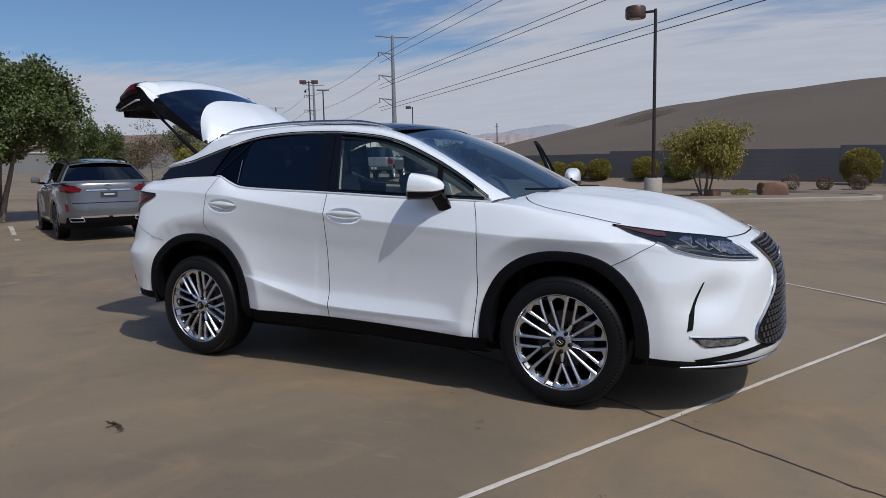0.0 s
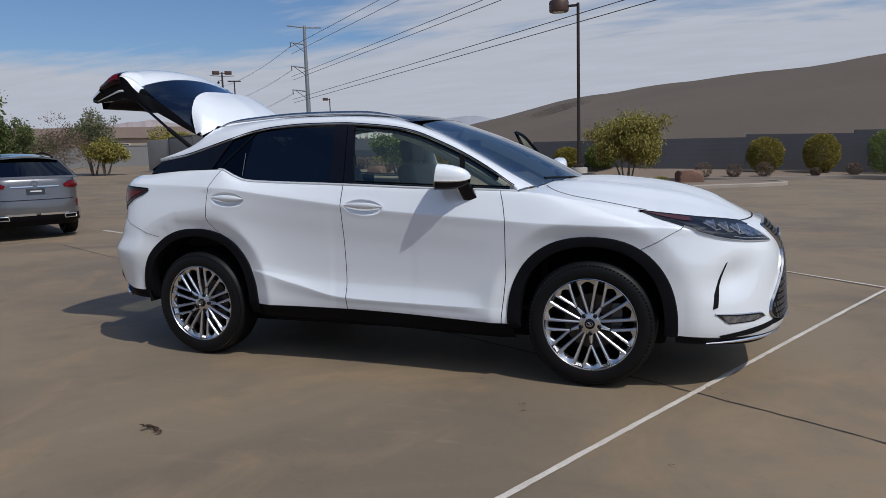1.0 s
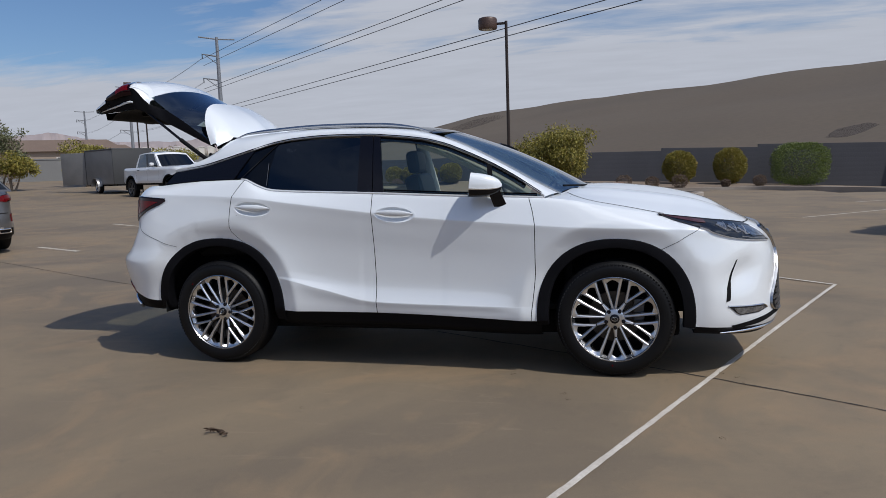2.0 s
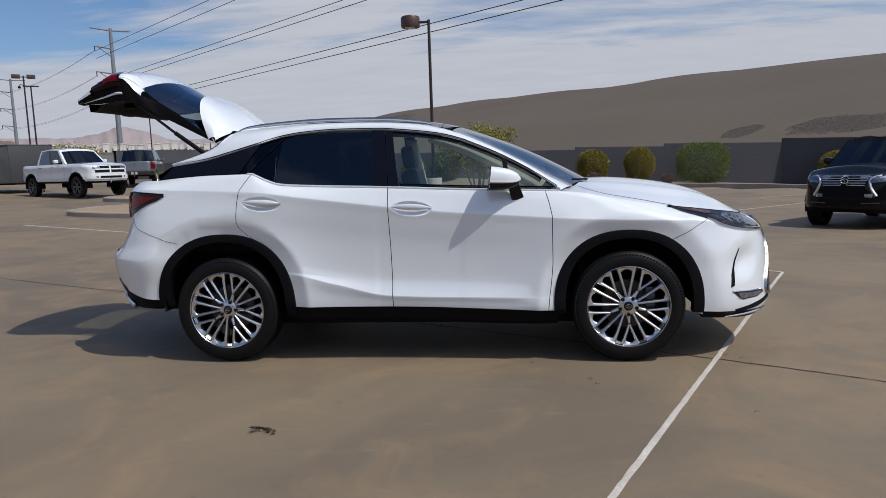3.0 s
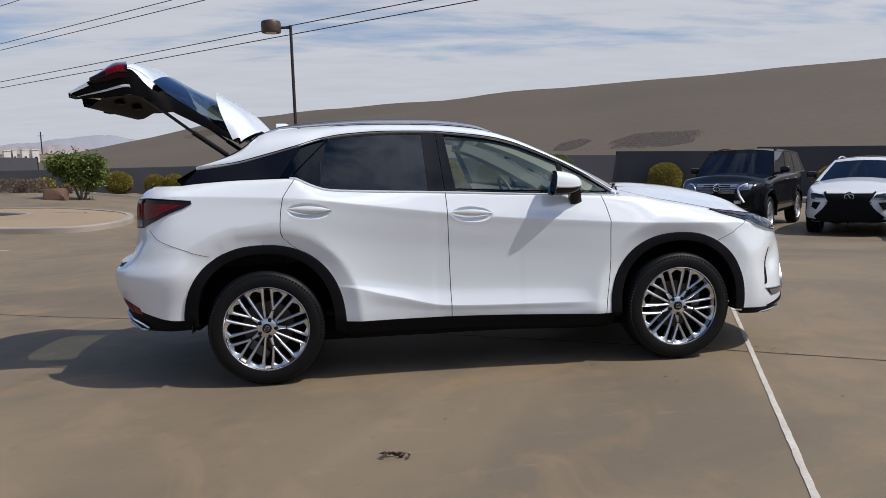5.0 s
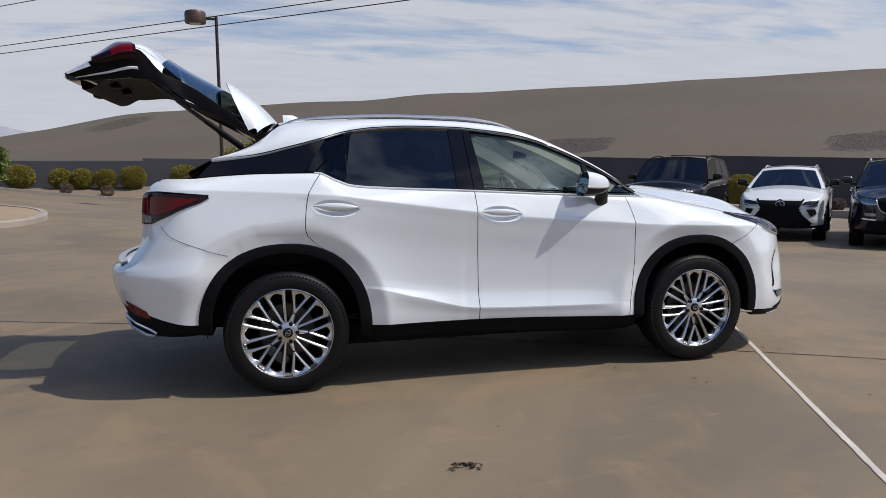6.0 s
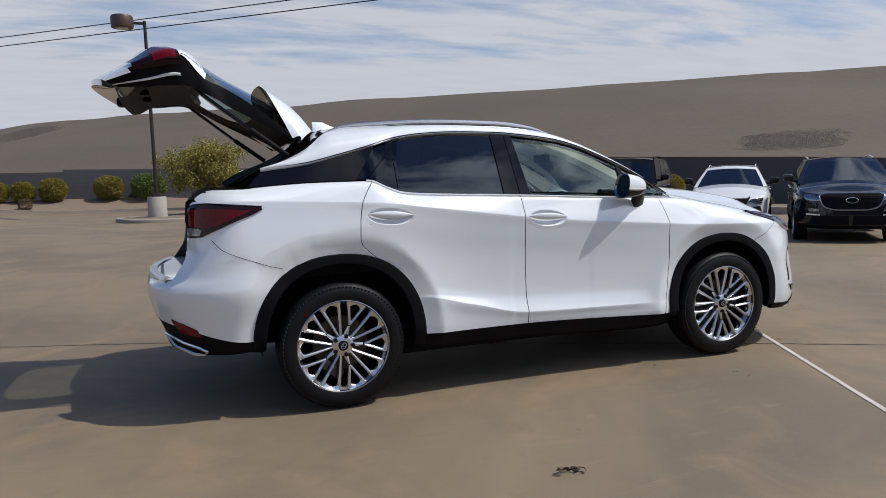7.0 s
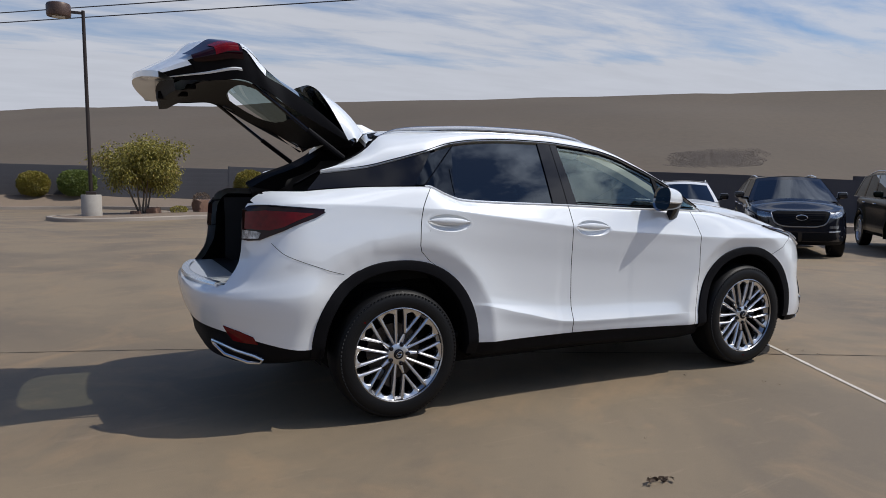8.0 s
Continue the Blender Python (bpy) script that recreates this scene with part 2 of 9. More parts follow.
# ---- building tools ----
def part(name, bm, mat, parent=None, label="", smooth=True, angle=35.0):
    """Links a bmesh as one mesh object, under a thing or a part."""
    me = bpy.data.meshes.new(name)
    bmesh.ops.recalc_face_normals(bm, faces=bm.faces[:])
    bm.to_mesh(me)
    bm.free()
    for m in mat if isinstance(mat, (list, tuple)) else (mat,):
        me.materials.append(m)
    if smooth:
        me.shade_smooth()
        me.set_sharp_from_angle(angle=radians(angle))
    ob = new(name, me)
    if parent is not None:
        ob.parent = parent
    if label:
        ob["label"] = label
    return ob


def thing(name, label, category, group="", m=None):
    ob = new(name)
    ob.empty_display_size = 0.2
    if m is not None:
        ob.matrix_world = m
    return tagged(ob, label, category, group)


def curve(keys):
    """Smooth monotone interpolation through (x, value) keys."""
    ks = sorted(keys)
    xs, ys = [k[0] for k in ks], [k[1] for k in ks]
    n = len(xs)
    d = [(ys[i + 1] - ys[i]) / (xs[i + 1] - xs[i]) for i in range(n - 1)]
    s = [d[0]] if n > 1 else [0.0]
    for i in range(1, n - 1):
        s.append(0.0 if d[i - 1] * d[i] <= 0 else 2 * d[i - 1] * d[i] / (d[i - 1] + d[i]))
    if n > 1:
        s.append(d[-1])

    def f(x):
        if x <= xs[0]:
            return ys[0]
        if x >= xs[-1]:
            return ys[-1]
        i = max(j for j in range(n - 1) if xs[j] <= x)
        h = xs[i + 1] - xs[i]
        t = (x - xs[i]) / h
        return (ys[i] * (1 + 2 * t) * (1 - t) ** 2 + s[i] * h * t * (1 - t) ** 2 + ys[i + 1] * t * t * (3 - 2 * t) + s[i + 1] * h * t * t * (t - 1))
    return f


def smooth01(a, b, x):
    t = min(1.0, max(0.0, (x - a) / (b - a)))
    return t * t * (3 - 2 * t)


def grid(points, bm=None, close=False, mat=0):
    """A sheet of quads from rows of points."""
    bm = bm or bmesh.new()
    vs = [[bm.verts.new(p) for p in row] for row in points]
    for a, b in zip(vs, vs[1:]):
        n = len(a)
        for i in range(n if close else n - 1):
            q = (a[i], a[(i + 1) % n], b[(i + 1) % n], b[i])
            try:
                bm.faces.new(q).material_index = mat
            except ValueError:
                pass
    return bm


def box(sx, sy, sz, at=(0, 0, 0), bevel=0.0, bm=None, rot=None, seg=2):
    own = bmesh.new()
    bmesh.ops.create_cube(own, size=1.0)
    bmesh.ops.scale(own, vec=(sx, sy, sz), verts=own.verts[:])
    if bevel:
        bmesh.ops.bevel(own, geom=own.edges[:], offset=bevel, segments=seg, affect="EDGES", profile=0.6)
    if rot is not None:
        bmesh.ops.transform(own, matrix=rot, verts=own.verts[:])
    bmesh.ops.translate(own, vec=at, verts=own.verts[:])
    return own if bm is None else merge(bm, own)


def merge(bm, other):
    me = bpy.data.meshes.new("tmp")
    other.to_mesh(me)
    other.free()
    bm.from_mesh(me)
    bpy.data.meshes.remove(me)
    return bm


def tube(points, radius, sides=8, bm=None, caps=True):
    """A round bar through points; radius a number or one for each point."""
    bm = bm or bmesh.new()
    pts = [Vector(p) for p in points]
    rad = radius if isinstance(radius, (list, tuple)) else [radius] * len(pts)
    rows = []
    side = None
    for i, p in enumerate(pts):
        d = (pts[min(i + 1, len(pts) - 1)] - pts[max(i - 1, 0)]).normalized()
        if side is None:
            side = d.orthogonal().normalized()
        else:
            side = (side - d * side.dot(d)).normalized()
        other = d.cross(side)
        rows.append([p + (side * math.cos(a) + other * math.sin(a)) * rad[i] for a in (2 * math.pi * k / sides for k in range(sides))])
    vs = [[bm.verts.new(q) for q in r] for r in rows]
    for a, b in zip(vs, vs[1:]):
        for k in range(sides):
            bm.faces.new((a[k], a[(k + 1) % sides], b[(k + 1) % sides], b[k]))
    if caps:
        bm.faces.new(vs[0][::-1])
        bm.faces.new(vs[-1])
    return bm


def lathe(profile, sides=48, axis="y", bm=None, mat=0):
    """Turns a profile of (radius, along) round an axis."""
    rows = []
    for k in range(sides):
        a = 2 * math.pi * k / sides
        c, s = math.cos(a), math.sin(a)
        rows.append([(r * c, h, r * s) if axis == "y" else (r * c, r * s, h) for r, h in profile])
    rows.append(rows[0])
    bm2 = grid(rows, bm, mat=mat)
    return bm2


def sheet(outline, step, place, offset, thick=0.0):
    """A panel with the outline (a, b) in a flat map, cut to a fine net and laid on a surface: place(a, b) -> point, normal."""
    bm = bmesh.new()
    bm.faces.new([bm.verts.new((a, b, 0)) for a, b in outline])
    for axis in (0, 1):
        lo, hi = min(p[axis] for p in outline), max(p[axis] for p in outline)
        n = int((hi - lo) / step)
        for k in range(1, n + 1):
            co, no = [0, 0, 0], [0, 0, 0]
            co[axis], no[axis] = lo + (hi - lo) * k / (n + 1), 1
            bmesh.ops.bisect_plane(bm, geom=bm.verts[:] + bm.edges[:] + bm.faces[:], plane_co=co, plane_no=no)
    where = [place(v.co.x, v.co.y) for v in bm.verts]
    rim = [e for e in bm.edges if e.is_boundary]
    for v, (p, n) in zip(bm.verts, where):
        v.co = Vector(p) + Vector(n) * offset
    if thick:
        normals = {v: Vector(n) for v, (p, n) in zip(bm.verts, where)}
        low = {v: bm.verts.new(v.co - normals[v] * thick) for e in rim for v in e.verts}
        for e in rim:
            a, b = e.verts
            bm.faces.new((a, b, low[b], low[a]))
    return bm


def strip(path, width, place, offset):
    """A ribbon of that width along a path in the same kind of map."""
    left, right = [], []
    n = len(path)
    for i, (a, b) in enumerate(path):
        p, q = path[max(i - 1, 0)], path[min(i + 1, n - 1)]
        dx, dy = q[0] - p[0], q[1] - p[1]
        l = math.hypot(dx, dy) or 1.0
        w = width(i / (n - 1)) if callable(width) else width
        left.append((a - dy / l * w / 2, b + dx / l * w / 2))
        right.append((a + dy / l * w / 2, b - dx / l * w / 2))
    rows = []
    for l, r in zip(left, right):
        m = ((l[0] + r[0]) / 2, (l[1] + r[1]) / 2)
        row = []
        for c, lift in ((l, 0.0), (m, offset), (r, 0.0)):
            p, nn = place(*c)
            row.append(Vector(p) + Vector(nn) * (0.001 + lift))
        rows.append(row)
    return grid(rows)


def dense(points, n):
    """n points evenly along a smooth line through the given ones."""
    pts = [Vector(p) for p in points]
    at = [0.0]
    for p, q in zip(pts, pts[1:]):
        at.append(at[-1] + (q - p).length)
    fs = [curve(list(zip(at, [p[k] for p in pts]))) for k in range(len(pts[0]))]
    return [tuple(f(at[-1] * i / (n - 1)) for f in fs) for i in range(n)]
# ---- ground ----
KERB_R = curve([(9, 37.05), (12.3, 37.6), (16, 36.5), (22.3, 33.6), (32, 28.5), (42.7, 24.5), (55, 23.5), (80, 24.0)])
WALL_R = curve([(20, 45.76), (22, 46.2), (31, 45.0), (40, 43.5), (50, 43.0), (80, 43.0)])
BED_FOOT = curve([(-40, 0.5), (-8, 0.5), (-0.8, 0.29), (11.9, -0.10), (22.2, -0.55), (32, -0.75), (44, -0.88), (80, -0.9)])


def kerb_r(az):
    """How far off the kerb of the planting strip runs, by bearing in degrees."""
    if az > 9:
        return KERB_R(az)
    return (36.6 + 3.7 * smooth01(3.0, -4.5, 37 * math.tan(radians(az)))) / math.cos(radians(az))


def wall_r(az):
    return WALL_R(az) if az > 20 else 43.0 / math.cos(radians(az))


def ground_z(x, y):
    """The lot falls a little away from the parked car, towards the kerb at its far side."""
    r, az = math.hypot(x, y + 5), math.degrees(math.atan2(x, y + 5))
    turn_left = smooth01(-10.0, -26.0, az) if az > -110 else smooth01(-170.0, -110.0, az)
    fall = -0.20 * smooth01(3.0, 15.0, (x + y) * 0.7071) * (1 - turn_left)
    if -2 < az < 90:  # below the planting strip, which falls towards the wall
        e = kerb_r(az)
        fall -= 1.1 * smooth01(-2.0, 9.0, az) * smooth01(e + 0.6, e + 3.5, r) * smooth01(70.0, 55.0, r) * smooth01(90.0, 80.0, az)
    return fall + 0.028 * max(0.0, min(r, 75.0) - 16.0) * turn_left


def ground_material():
    m = bpy.data.materials.new("worn_concrete_paving")
    m.use_nodes = True
    nt = m.node_tree
    nodes, links = nt.nodes, nt.links
    b = nodes["Principled BSDF"]
    b.inputs["Roughness"].default_value = 0.72
    at = nodes.new("ShaderNodeTexCoord")

    def tex(s, detail, rough=0.6, distort=0.0, squeeze=None):
        n = nodes.new("ShaderNodeTexNoise")
        n.inputs["Scale"].default_value, n.inputs["Detail"].default_value = s, detail
        n.inputs["Roughness"].default_value, n.inputs["Distortion"].default_value = rough, distort
        src = at.outputs["Object"]
        if squeeze:
            mp = nodes.new("ShaderNodeMapping")
            mp.inputs["Rotation"].default_value = (0, 0, radians(squeeze[0]))
            mp.inputs["Scale"].default_value = squeeze[1]
            links.new(src, mp.inputs[0])
            src = mp.outputs[0]
        links.new(src, n.inputs["Vector"])
        return n.outputs["Fac"]

    def blend(a, colour, fac, lo, hi, amount):
        r = nodes.new("ShaderNodeMapRange")
        r.inputs["From Min"].default_value, r.inputs["From Max"].default_value = lo, hi
        r.inputs["To Max"].default_value = amount
        links.new(fac, r.inputs["Value"])
        x = nodes.new("ShaderNodeMix")
        x.data_type = "RGBA"
        links.new(r.outputs[0], x.inputs["Factor"])
        if isinstance(a, tuple):
            x.inputs["A"].default_value = a
        else:
            links.new(a, x.inputs["A"])
        x.inputs["B"].default_value = colour
        return x.outputs["Result"]

    c = blend((0.208, 0.157, 0.098, 1), (0.138, 0.107, 0.073, 1), tex(0.35, 5, 0.6, 0.8), 0.42, 0.62, 0.9)
    c = blend(c, (0.253, 0.175, 0.100, 1), tex(0.9, 6, 0.6, 1.2), 0.50, 0.70, 0.85)
    c = blend(c, (0.108, 0.086, 0.063, 1), tex(1.7, 8, 0.65, 0.5), 0.55, 0.75, 0.5)
    c = blend(c, (0.282, 0.214, 0.140, 1), tex(2.2, 7, 0.7, 2.0, (25, (0.5, 2.2, 1))), 0.60, 0.78, 0.55)
    c = blend(c, (0.091, 0.073, 0.054, 1), tex(9.0, 8, 0.7), 0.58, 0.76, 0.46)
    c = blend(c, (0.235, 0.175, 0.114, 1), tex(38.0, 5, 0.7), 0.55, 0.75, 0.34)
    fine = tex(160.0, 3)
    c = blend(c, (0.104, 0.082, 0.060, 1), fine, 0.45, 0.75, 0.38)
    links.new(c, b.inputs["Base Color"])
    bn = nodes.new("ShaderNodeBump")
    bn.inputs["Strength"].default_value, bn.inputs["Distance"].default_value = 0.25, 0.004
    links.new(fine, bn.inputs["Height"])
    links.new(bn.outputs[0], b.inputs["Normal"])
    return m


M_GROUND = ground_material()
M_DIRT = material("tan_gravel", (0.20, 0.150, 0.108), 0.95, 0, 0, 0.5, 30.0, 0.4, 0.6, 0.6, tint=(0.15, 0.115, 0.085))
M_GRAVEL = material("golden_tan_gravel", (0.34, 0.25, 0.16), 0.95, 0, 0, 0.5, 30.0, 0.4, 0.6, 0.5, tint=(0.22, 0.16, 0.105))
M_HILL = material("bare_earth_slope", (0.108, 0.083, 0.058), 0.95, 0, 0, 0.40, 1.2, 0.5, 0.03, 0.3, tint=(0.074, 0.058, 0.043))
M_SCREE = material("dark_rubble", (0.074, 0.058, 0.047), 0.95, 0, 0, 0.4, 3.0, 0.4, 0.3, tint=(0.058, 0.046, 0.037))
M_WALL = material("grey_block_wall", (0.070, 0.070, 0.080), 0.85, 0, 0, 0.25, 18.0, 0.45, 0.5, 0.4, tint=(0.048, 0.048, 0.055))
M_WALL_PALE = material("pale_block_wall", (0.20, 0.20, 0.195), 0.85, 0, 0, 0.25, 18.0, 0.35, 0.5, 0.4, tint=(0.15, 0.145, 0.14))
M_KERB = material("concrete_kerb", (0.36, 0.31, 0.26), 0.85, 0, 0, 0.3, 40.0, 0.4, 1.0, 0.3)
M_BASE = material("pale_concrete_base", (0.40, 0.37, 0.33), 0.85, 0, 0, 0.25, 30.0, 0.35, 2.0, 0.3)
M_POLE = material("dark_brown_steel", (0.035, 0.024, 0.020), 0.45, 0.3, 0, 0.2, 60.0, 0.2, 2.0)
M_HEADBOX = material("brown_steel_housing", (0.085, 0.050, 0.038), 0.45, 0.2, 0, 0.2, 40.0, 0.2, 3.0)
M_PYLON = material("galvanised_steel", (0.25, 0.26, 0.28), 0.5, 0.4, 0, 0.2, 8.0, 0.3, 0.4)
M_WIRE = material("dark_cable", (0.03, 0.03, 0.035), 0.6)
# paler wire for the far spans: fading with distance put into the colour
M_WIRE_PALE = material("far_faded_cable", (0.16, 0.165, 0.18), 0.6)
M_SEAL = material("white_joint_sealant", (0.62, 0.58, 0.52), 0.7, 0, 0, 0.5, 60.0, 0.5, 4.0, 0.3, tint=(0.36, 0.31, 0.26))
M_PAINT = material("faded_white_line", (0.50, 0.46, 0.40), 0.8, 0, 0, 0.5, 50.0, 0.5, 2.0, 0.1, tint=(0.27, 0.225, 0.18))
M_CRACK = material("dark_joint", (0.045, 0.038, 0.032), 0.95, 0, 0, 0.3, 40.0)
M_LEAFDEBRIS = material("dried_leaf", (0.05, 0.03, 0.018), 0.8, 0, 0, 0.4, 90.0, tint=(0.1, 0.06, 0.03))
M_BARK = material("pale_bark", (0.24, 0.19, 0.145), 0.9, 0, 0, 0.5, 30.0, 0.4, 4.0, 0.6, tint=(0.11, 0.085, 0.065))
M_ROCK = material("rust_red_rock", (0.19, 0.105, 0.07), 0.9, 0, 0, 0.5, 12.0, 0.5, 2.0, 0.8, tint=(0.10, 0.06, 0.045))
L_OLIVE = leaf_material("olive_leaves", (0.10, 0.095, 0.016), (0.40, 0.345, 0.07), (0.40, 0.27, 0.09))
L_GREEN = leaf_material("green_leaves", (0.055, 0.085, 0.016), (0.19, 0.235, 0.045))
L_YELLOW = leaf_material("yellow_green_leaves", (0.11, 0.10, 0.016), (0.33, 0.27, 0.04), (0.38, 0.22, 0.06))
L_TREE = leaf_material("grey_green_leaves", (0.030, 0.048, 0.013), (0.175, 0.205, 0.060))
L_PALE = leaf_material("pale_olive_leaves", (0.085, 0.095, 0.045), (0.24, 0.24, 0.12))
L_DRY = leaf_material("dry_scrub", (0.11, 0.072, 0.050), (0.19, 0.135, 0.092))

xs = [-2600, -900, -300, -120, -95, -80, -70, -60, -55, -50, -45] + [-40 + 2.5 * i for i in range(37)] + [70, 120, 300, 900, 2600]
ys = [-2600, -900, -200, -60, -30] + [-16 + 2.5 * i for i in range(24)] + [47, 52, 58, 65, 72, 80, 95, 120, 300, 900, 3000]
bm = grid([[(x, y, ground_z(x, y)) for x in xs] for y in ys])
ground = part("ground", bm, M_GROUND)
tagged(ground, "tan and grey worn concrete parking lot with stains", "ground", kind="structure")


def ribbon(points, width, lift, jag=0.0, steps=40, name="joint_line", mat=None, label="", wob=0.0):
    """A narrow line on the ground with uneven edges."""
    rng = random.Random(hash_text(name + label))
    rows = []
    pts = dense([(p[0], p[1], 0) for p in points], steps)
    for i, p in enumerate(pts):
        q, o = pts[min(i + 1, steps - 1)], pts[max(i - 1, 0)]
        d = Vector((q[0] - o[0], q[1] - o[1])).normalized()
        s = rng.uniform(-wob, wob)
        w1, w2 = (width / 2 * (1 + rng.uniform(-jag, jag)) for _ in range(2))
        z = ground_z(p[0], p[1])
        rows.append([(p[0] - d.y * (w1 + s), p[1] + d.x * (w1 + s), z + lift), (p[0] - d.y * s, p[1] + d.x * s, z + lift + 0.0015), (p[0] + d.y * (w2 - s), p[1] - d.x * (w2 - s), z + lift)])
    ob = part(name, grid(rows), mat)
    return tagged(ob, label, "line", kind="structure")


def hash_text(s):
    v = 7
    for ch in s:
        v = (v * 31 + ord(ch)) % 1000003
    return v


ribbon([(-0.9, -7.0), (1.05, -2.83), (2.30, -0.17), (3.67, 2.73)], 0.033, 0.004, 0.16, 220, "joint_sealant", M_SEAL, "white sealed joint in the concrete paving")
ribbon([(3.67, 2.73), (2.40, 4.00), (0.2, 6.1)], 0.032, 0.004, 0.16, 120, "joint_sealant", M_SEAL, "white sealed joint crossing the paving")
ribbon([(9.0, -4.6), (2.91, -1.39), (2.0, -0.87), (-0.4, 0.35), (-2.5, 1.40), (-3.7, 1.85), (-9.0, 4.4)], 0.012, 0.003, 0.8, 260, "paving_joint", M_CRACK, "dark cracked control joint in the paving", 0.006)
for a, b in (((-12.2, 4.2), (-15.5, 6.0)), ((-10.9, 6.9), (-8.7, 5.9)), ((-12.2, 11.2), (-7.6, 9.2)), ((12, 17), (17, 22)), ((9, 20), (15, 24)), ((6, 14), (13.5, 20.5)),
             ((12.6, 7.0), (15.6, 10.6)), ((16.0, 4.6), (18.8, 8.4)), ((8.8, 12.0), (10.2, 14.2))):
    ribbon([a, b], 0.10, 0.005, 0.25, 24, "parking_line", M_PAINT, "faded white parking bay line")
# ---- wall, strip and hill behind the lot ----
WALL_Y = 38.0


def bed_at(x, y):
    """Height of the planting strip, which rises or falls from its kerb to the foot of the wall."""
    az, far = math.degrees(math.atan2(x, y + 5)), math.hypot(x, y + 5)
    e, a = kerb_r(az), radians(az)
    low = max(ground_z(e * math.sin(a), e * math.cos(a) - 5), -0.2) + 0.09
    return low + (BED_FOOT(az) - low) * smooth01(e, wall_r(az) - 0.4, far)


def block_wall(name, x0, x1, top0, top1, y0, y1, mat, label, foot=-0.3):
    """A masonry wall with a cap course and faint courses in its face, built course by course."""
    n = max(2, int(math.hypot(x1 - x0, y1 - y0) / 0.8))
    bm = bmesh.new()
    rows = []
    courses = round((top0 - foot) / 0.267)
    for k in range(courses):
        for e in (0.0, 1.0):
            f = (k + (0.06 if e == 0 else 0.94)) / courses
            inset = 0.0
            rows.append((f, inset))
        rows.append(((k + 0.97) / courses, 0.0006))
    pts = []
    for f, ins in rows:
        pts.append([(x0 + (x1 - x0) * i / n, y0 + (y1 - y0) * i / n + ins, foot + (top0 + (top1 - top0) * i / n - foot) * f) for i in range(n + 1)])
    pts.append([(p[0], p[1] + 0.2, p[2]) for p in pts[-1]])
    pts.append([(p[0], p[1], foot - 0.1) for p in pts[-1]])
    grid(pts, bm)
    ob = part(name, bm, mat, None, "", True, 20)
    return tagged(ob, label, "wall", kind="structure")


CORNERS = [(-26.0, 38.0), (-8.2, 38.0), (4.0, 38.0), (9.3, 38.0), (16.1, 38.0), (23.2, 33.65), (30.7, 25.4), (34.9, 20.15), (42.0, 4.5), (44.0, -20.0)]
TOPS = [(2.02, 1.98), (2.12, 1.94), (2.10, 1.96), (2.13, 1.96), (2.20, 1.93), (2.16, 1.80), (1.80, 1.48), (1.70, 1.35), (1.6, 1.4)]
for i, ((a, b), (c, d), (t0, t1)) in enumerate(zip(CORNERS, CORNERS[1:], TOPS)):
    shift = 0.01 * (i % 2)
    block_wall("wall_%d" % (i + 1), a, c, t0, t1, b + shift, d + shift, M_WALL, "dark grey block boundary wall with stepped top", -0.3 if i < 2 else -1.2)

rows = []
for v in (0.0, 0.1, 0.25, 0.4, 0.55, 0.7, 0.85, 1.0):
    row = []
    for az in [-38 + 1.0 * i for i in range(117)]:
        far = kerb_r(az) + (wall_r(az) + 0.05 - kerb_r(az)) * v
        x, y = far * math.sin(radians(az)), far * math.cos(radians(az)) - 5
        row.append((x, y, bed_at(x, y) + 0.04 * noise.noise((x * 0.4, y * 0.4, 0))))
    rows.append(row)
bm = grid(rows)
tagged(part("planting_bed", bm, M_DIRT), "tan gravel planting strip along the wall", "bed", kind="structure")


def kerb(name, points, height=0.15, width=0.16, label="concrete kerb", closed=False, base=None):
    rows = []
    pts = points + ([points[0]] if closed else [])
    n = len(pts)
    for i, p in enumerate(pts):
        if closed:
            o, q = pts[(i - 1) % (n - 1)], pts[(i + 1) % (n - 1)]
        else:
            o, q = pts[max(i - 1, 0)], pts[min(i + 1, n - 1)]
        d = Vector((q[0] - o[0], q[1] - o[1])).normalized()
        s = Vector((-d.y, d.x))
        z = ground_z(*p) if base is None else base
        prof = ((-0.5, -0.1), (-0.5, height - 0.03), (-0.38, height), (0.5, height), (0.5, -0.1))
        rows.append([(p[0] + s.x * width * a, p[1] + s.y * width * a, z + h) for a, h in prof])
    ob = part(name, grid(rows), M_KERB, None, "", True, 30)
    return tagged(ob, label, "kerb", kind="structure")


kerb("kerb", [(kerb_r(78 - i) * math.sin(radians(78 - i)), kerb_r(78 - i) * math.cos(radians(78 - i)) - 5) for i in range(117)], 0.15, 0.22, "pale concrete kerb along the planting strip")

# the hill: a straight crest beyond the wall that falls away at one end
HN = Vector((math.sin(radians(40)), math.cos(radians(40))))
HT = Vector((HN.y, -HN.x))
hx = Vector((0, -5))
rows = []
along = [-300 + 6 * i for i in range(112)]
END = curve([(-285, 0.0), (-265, 0.12), (-233, 0.42), (-195, 0.74), (-170, 0.96), (-155, 1.0)])
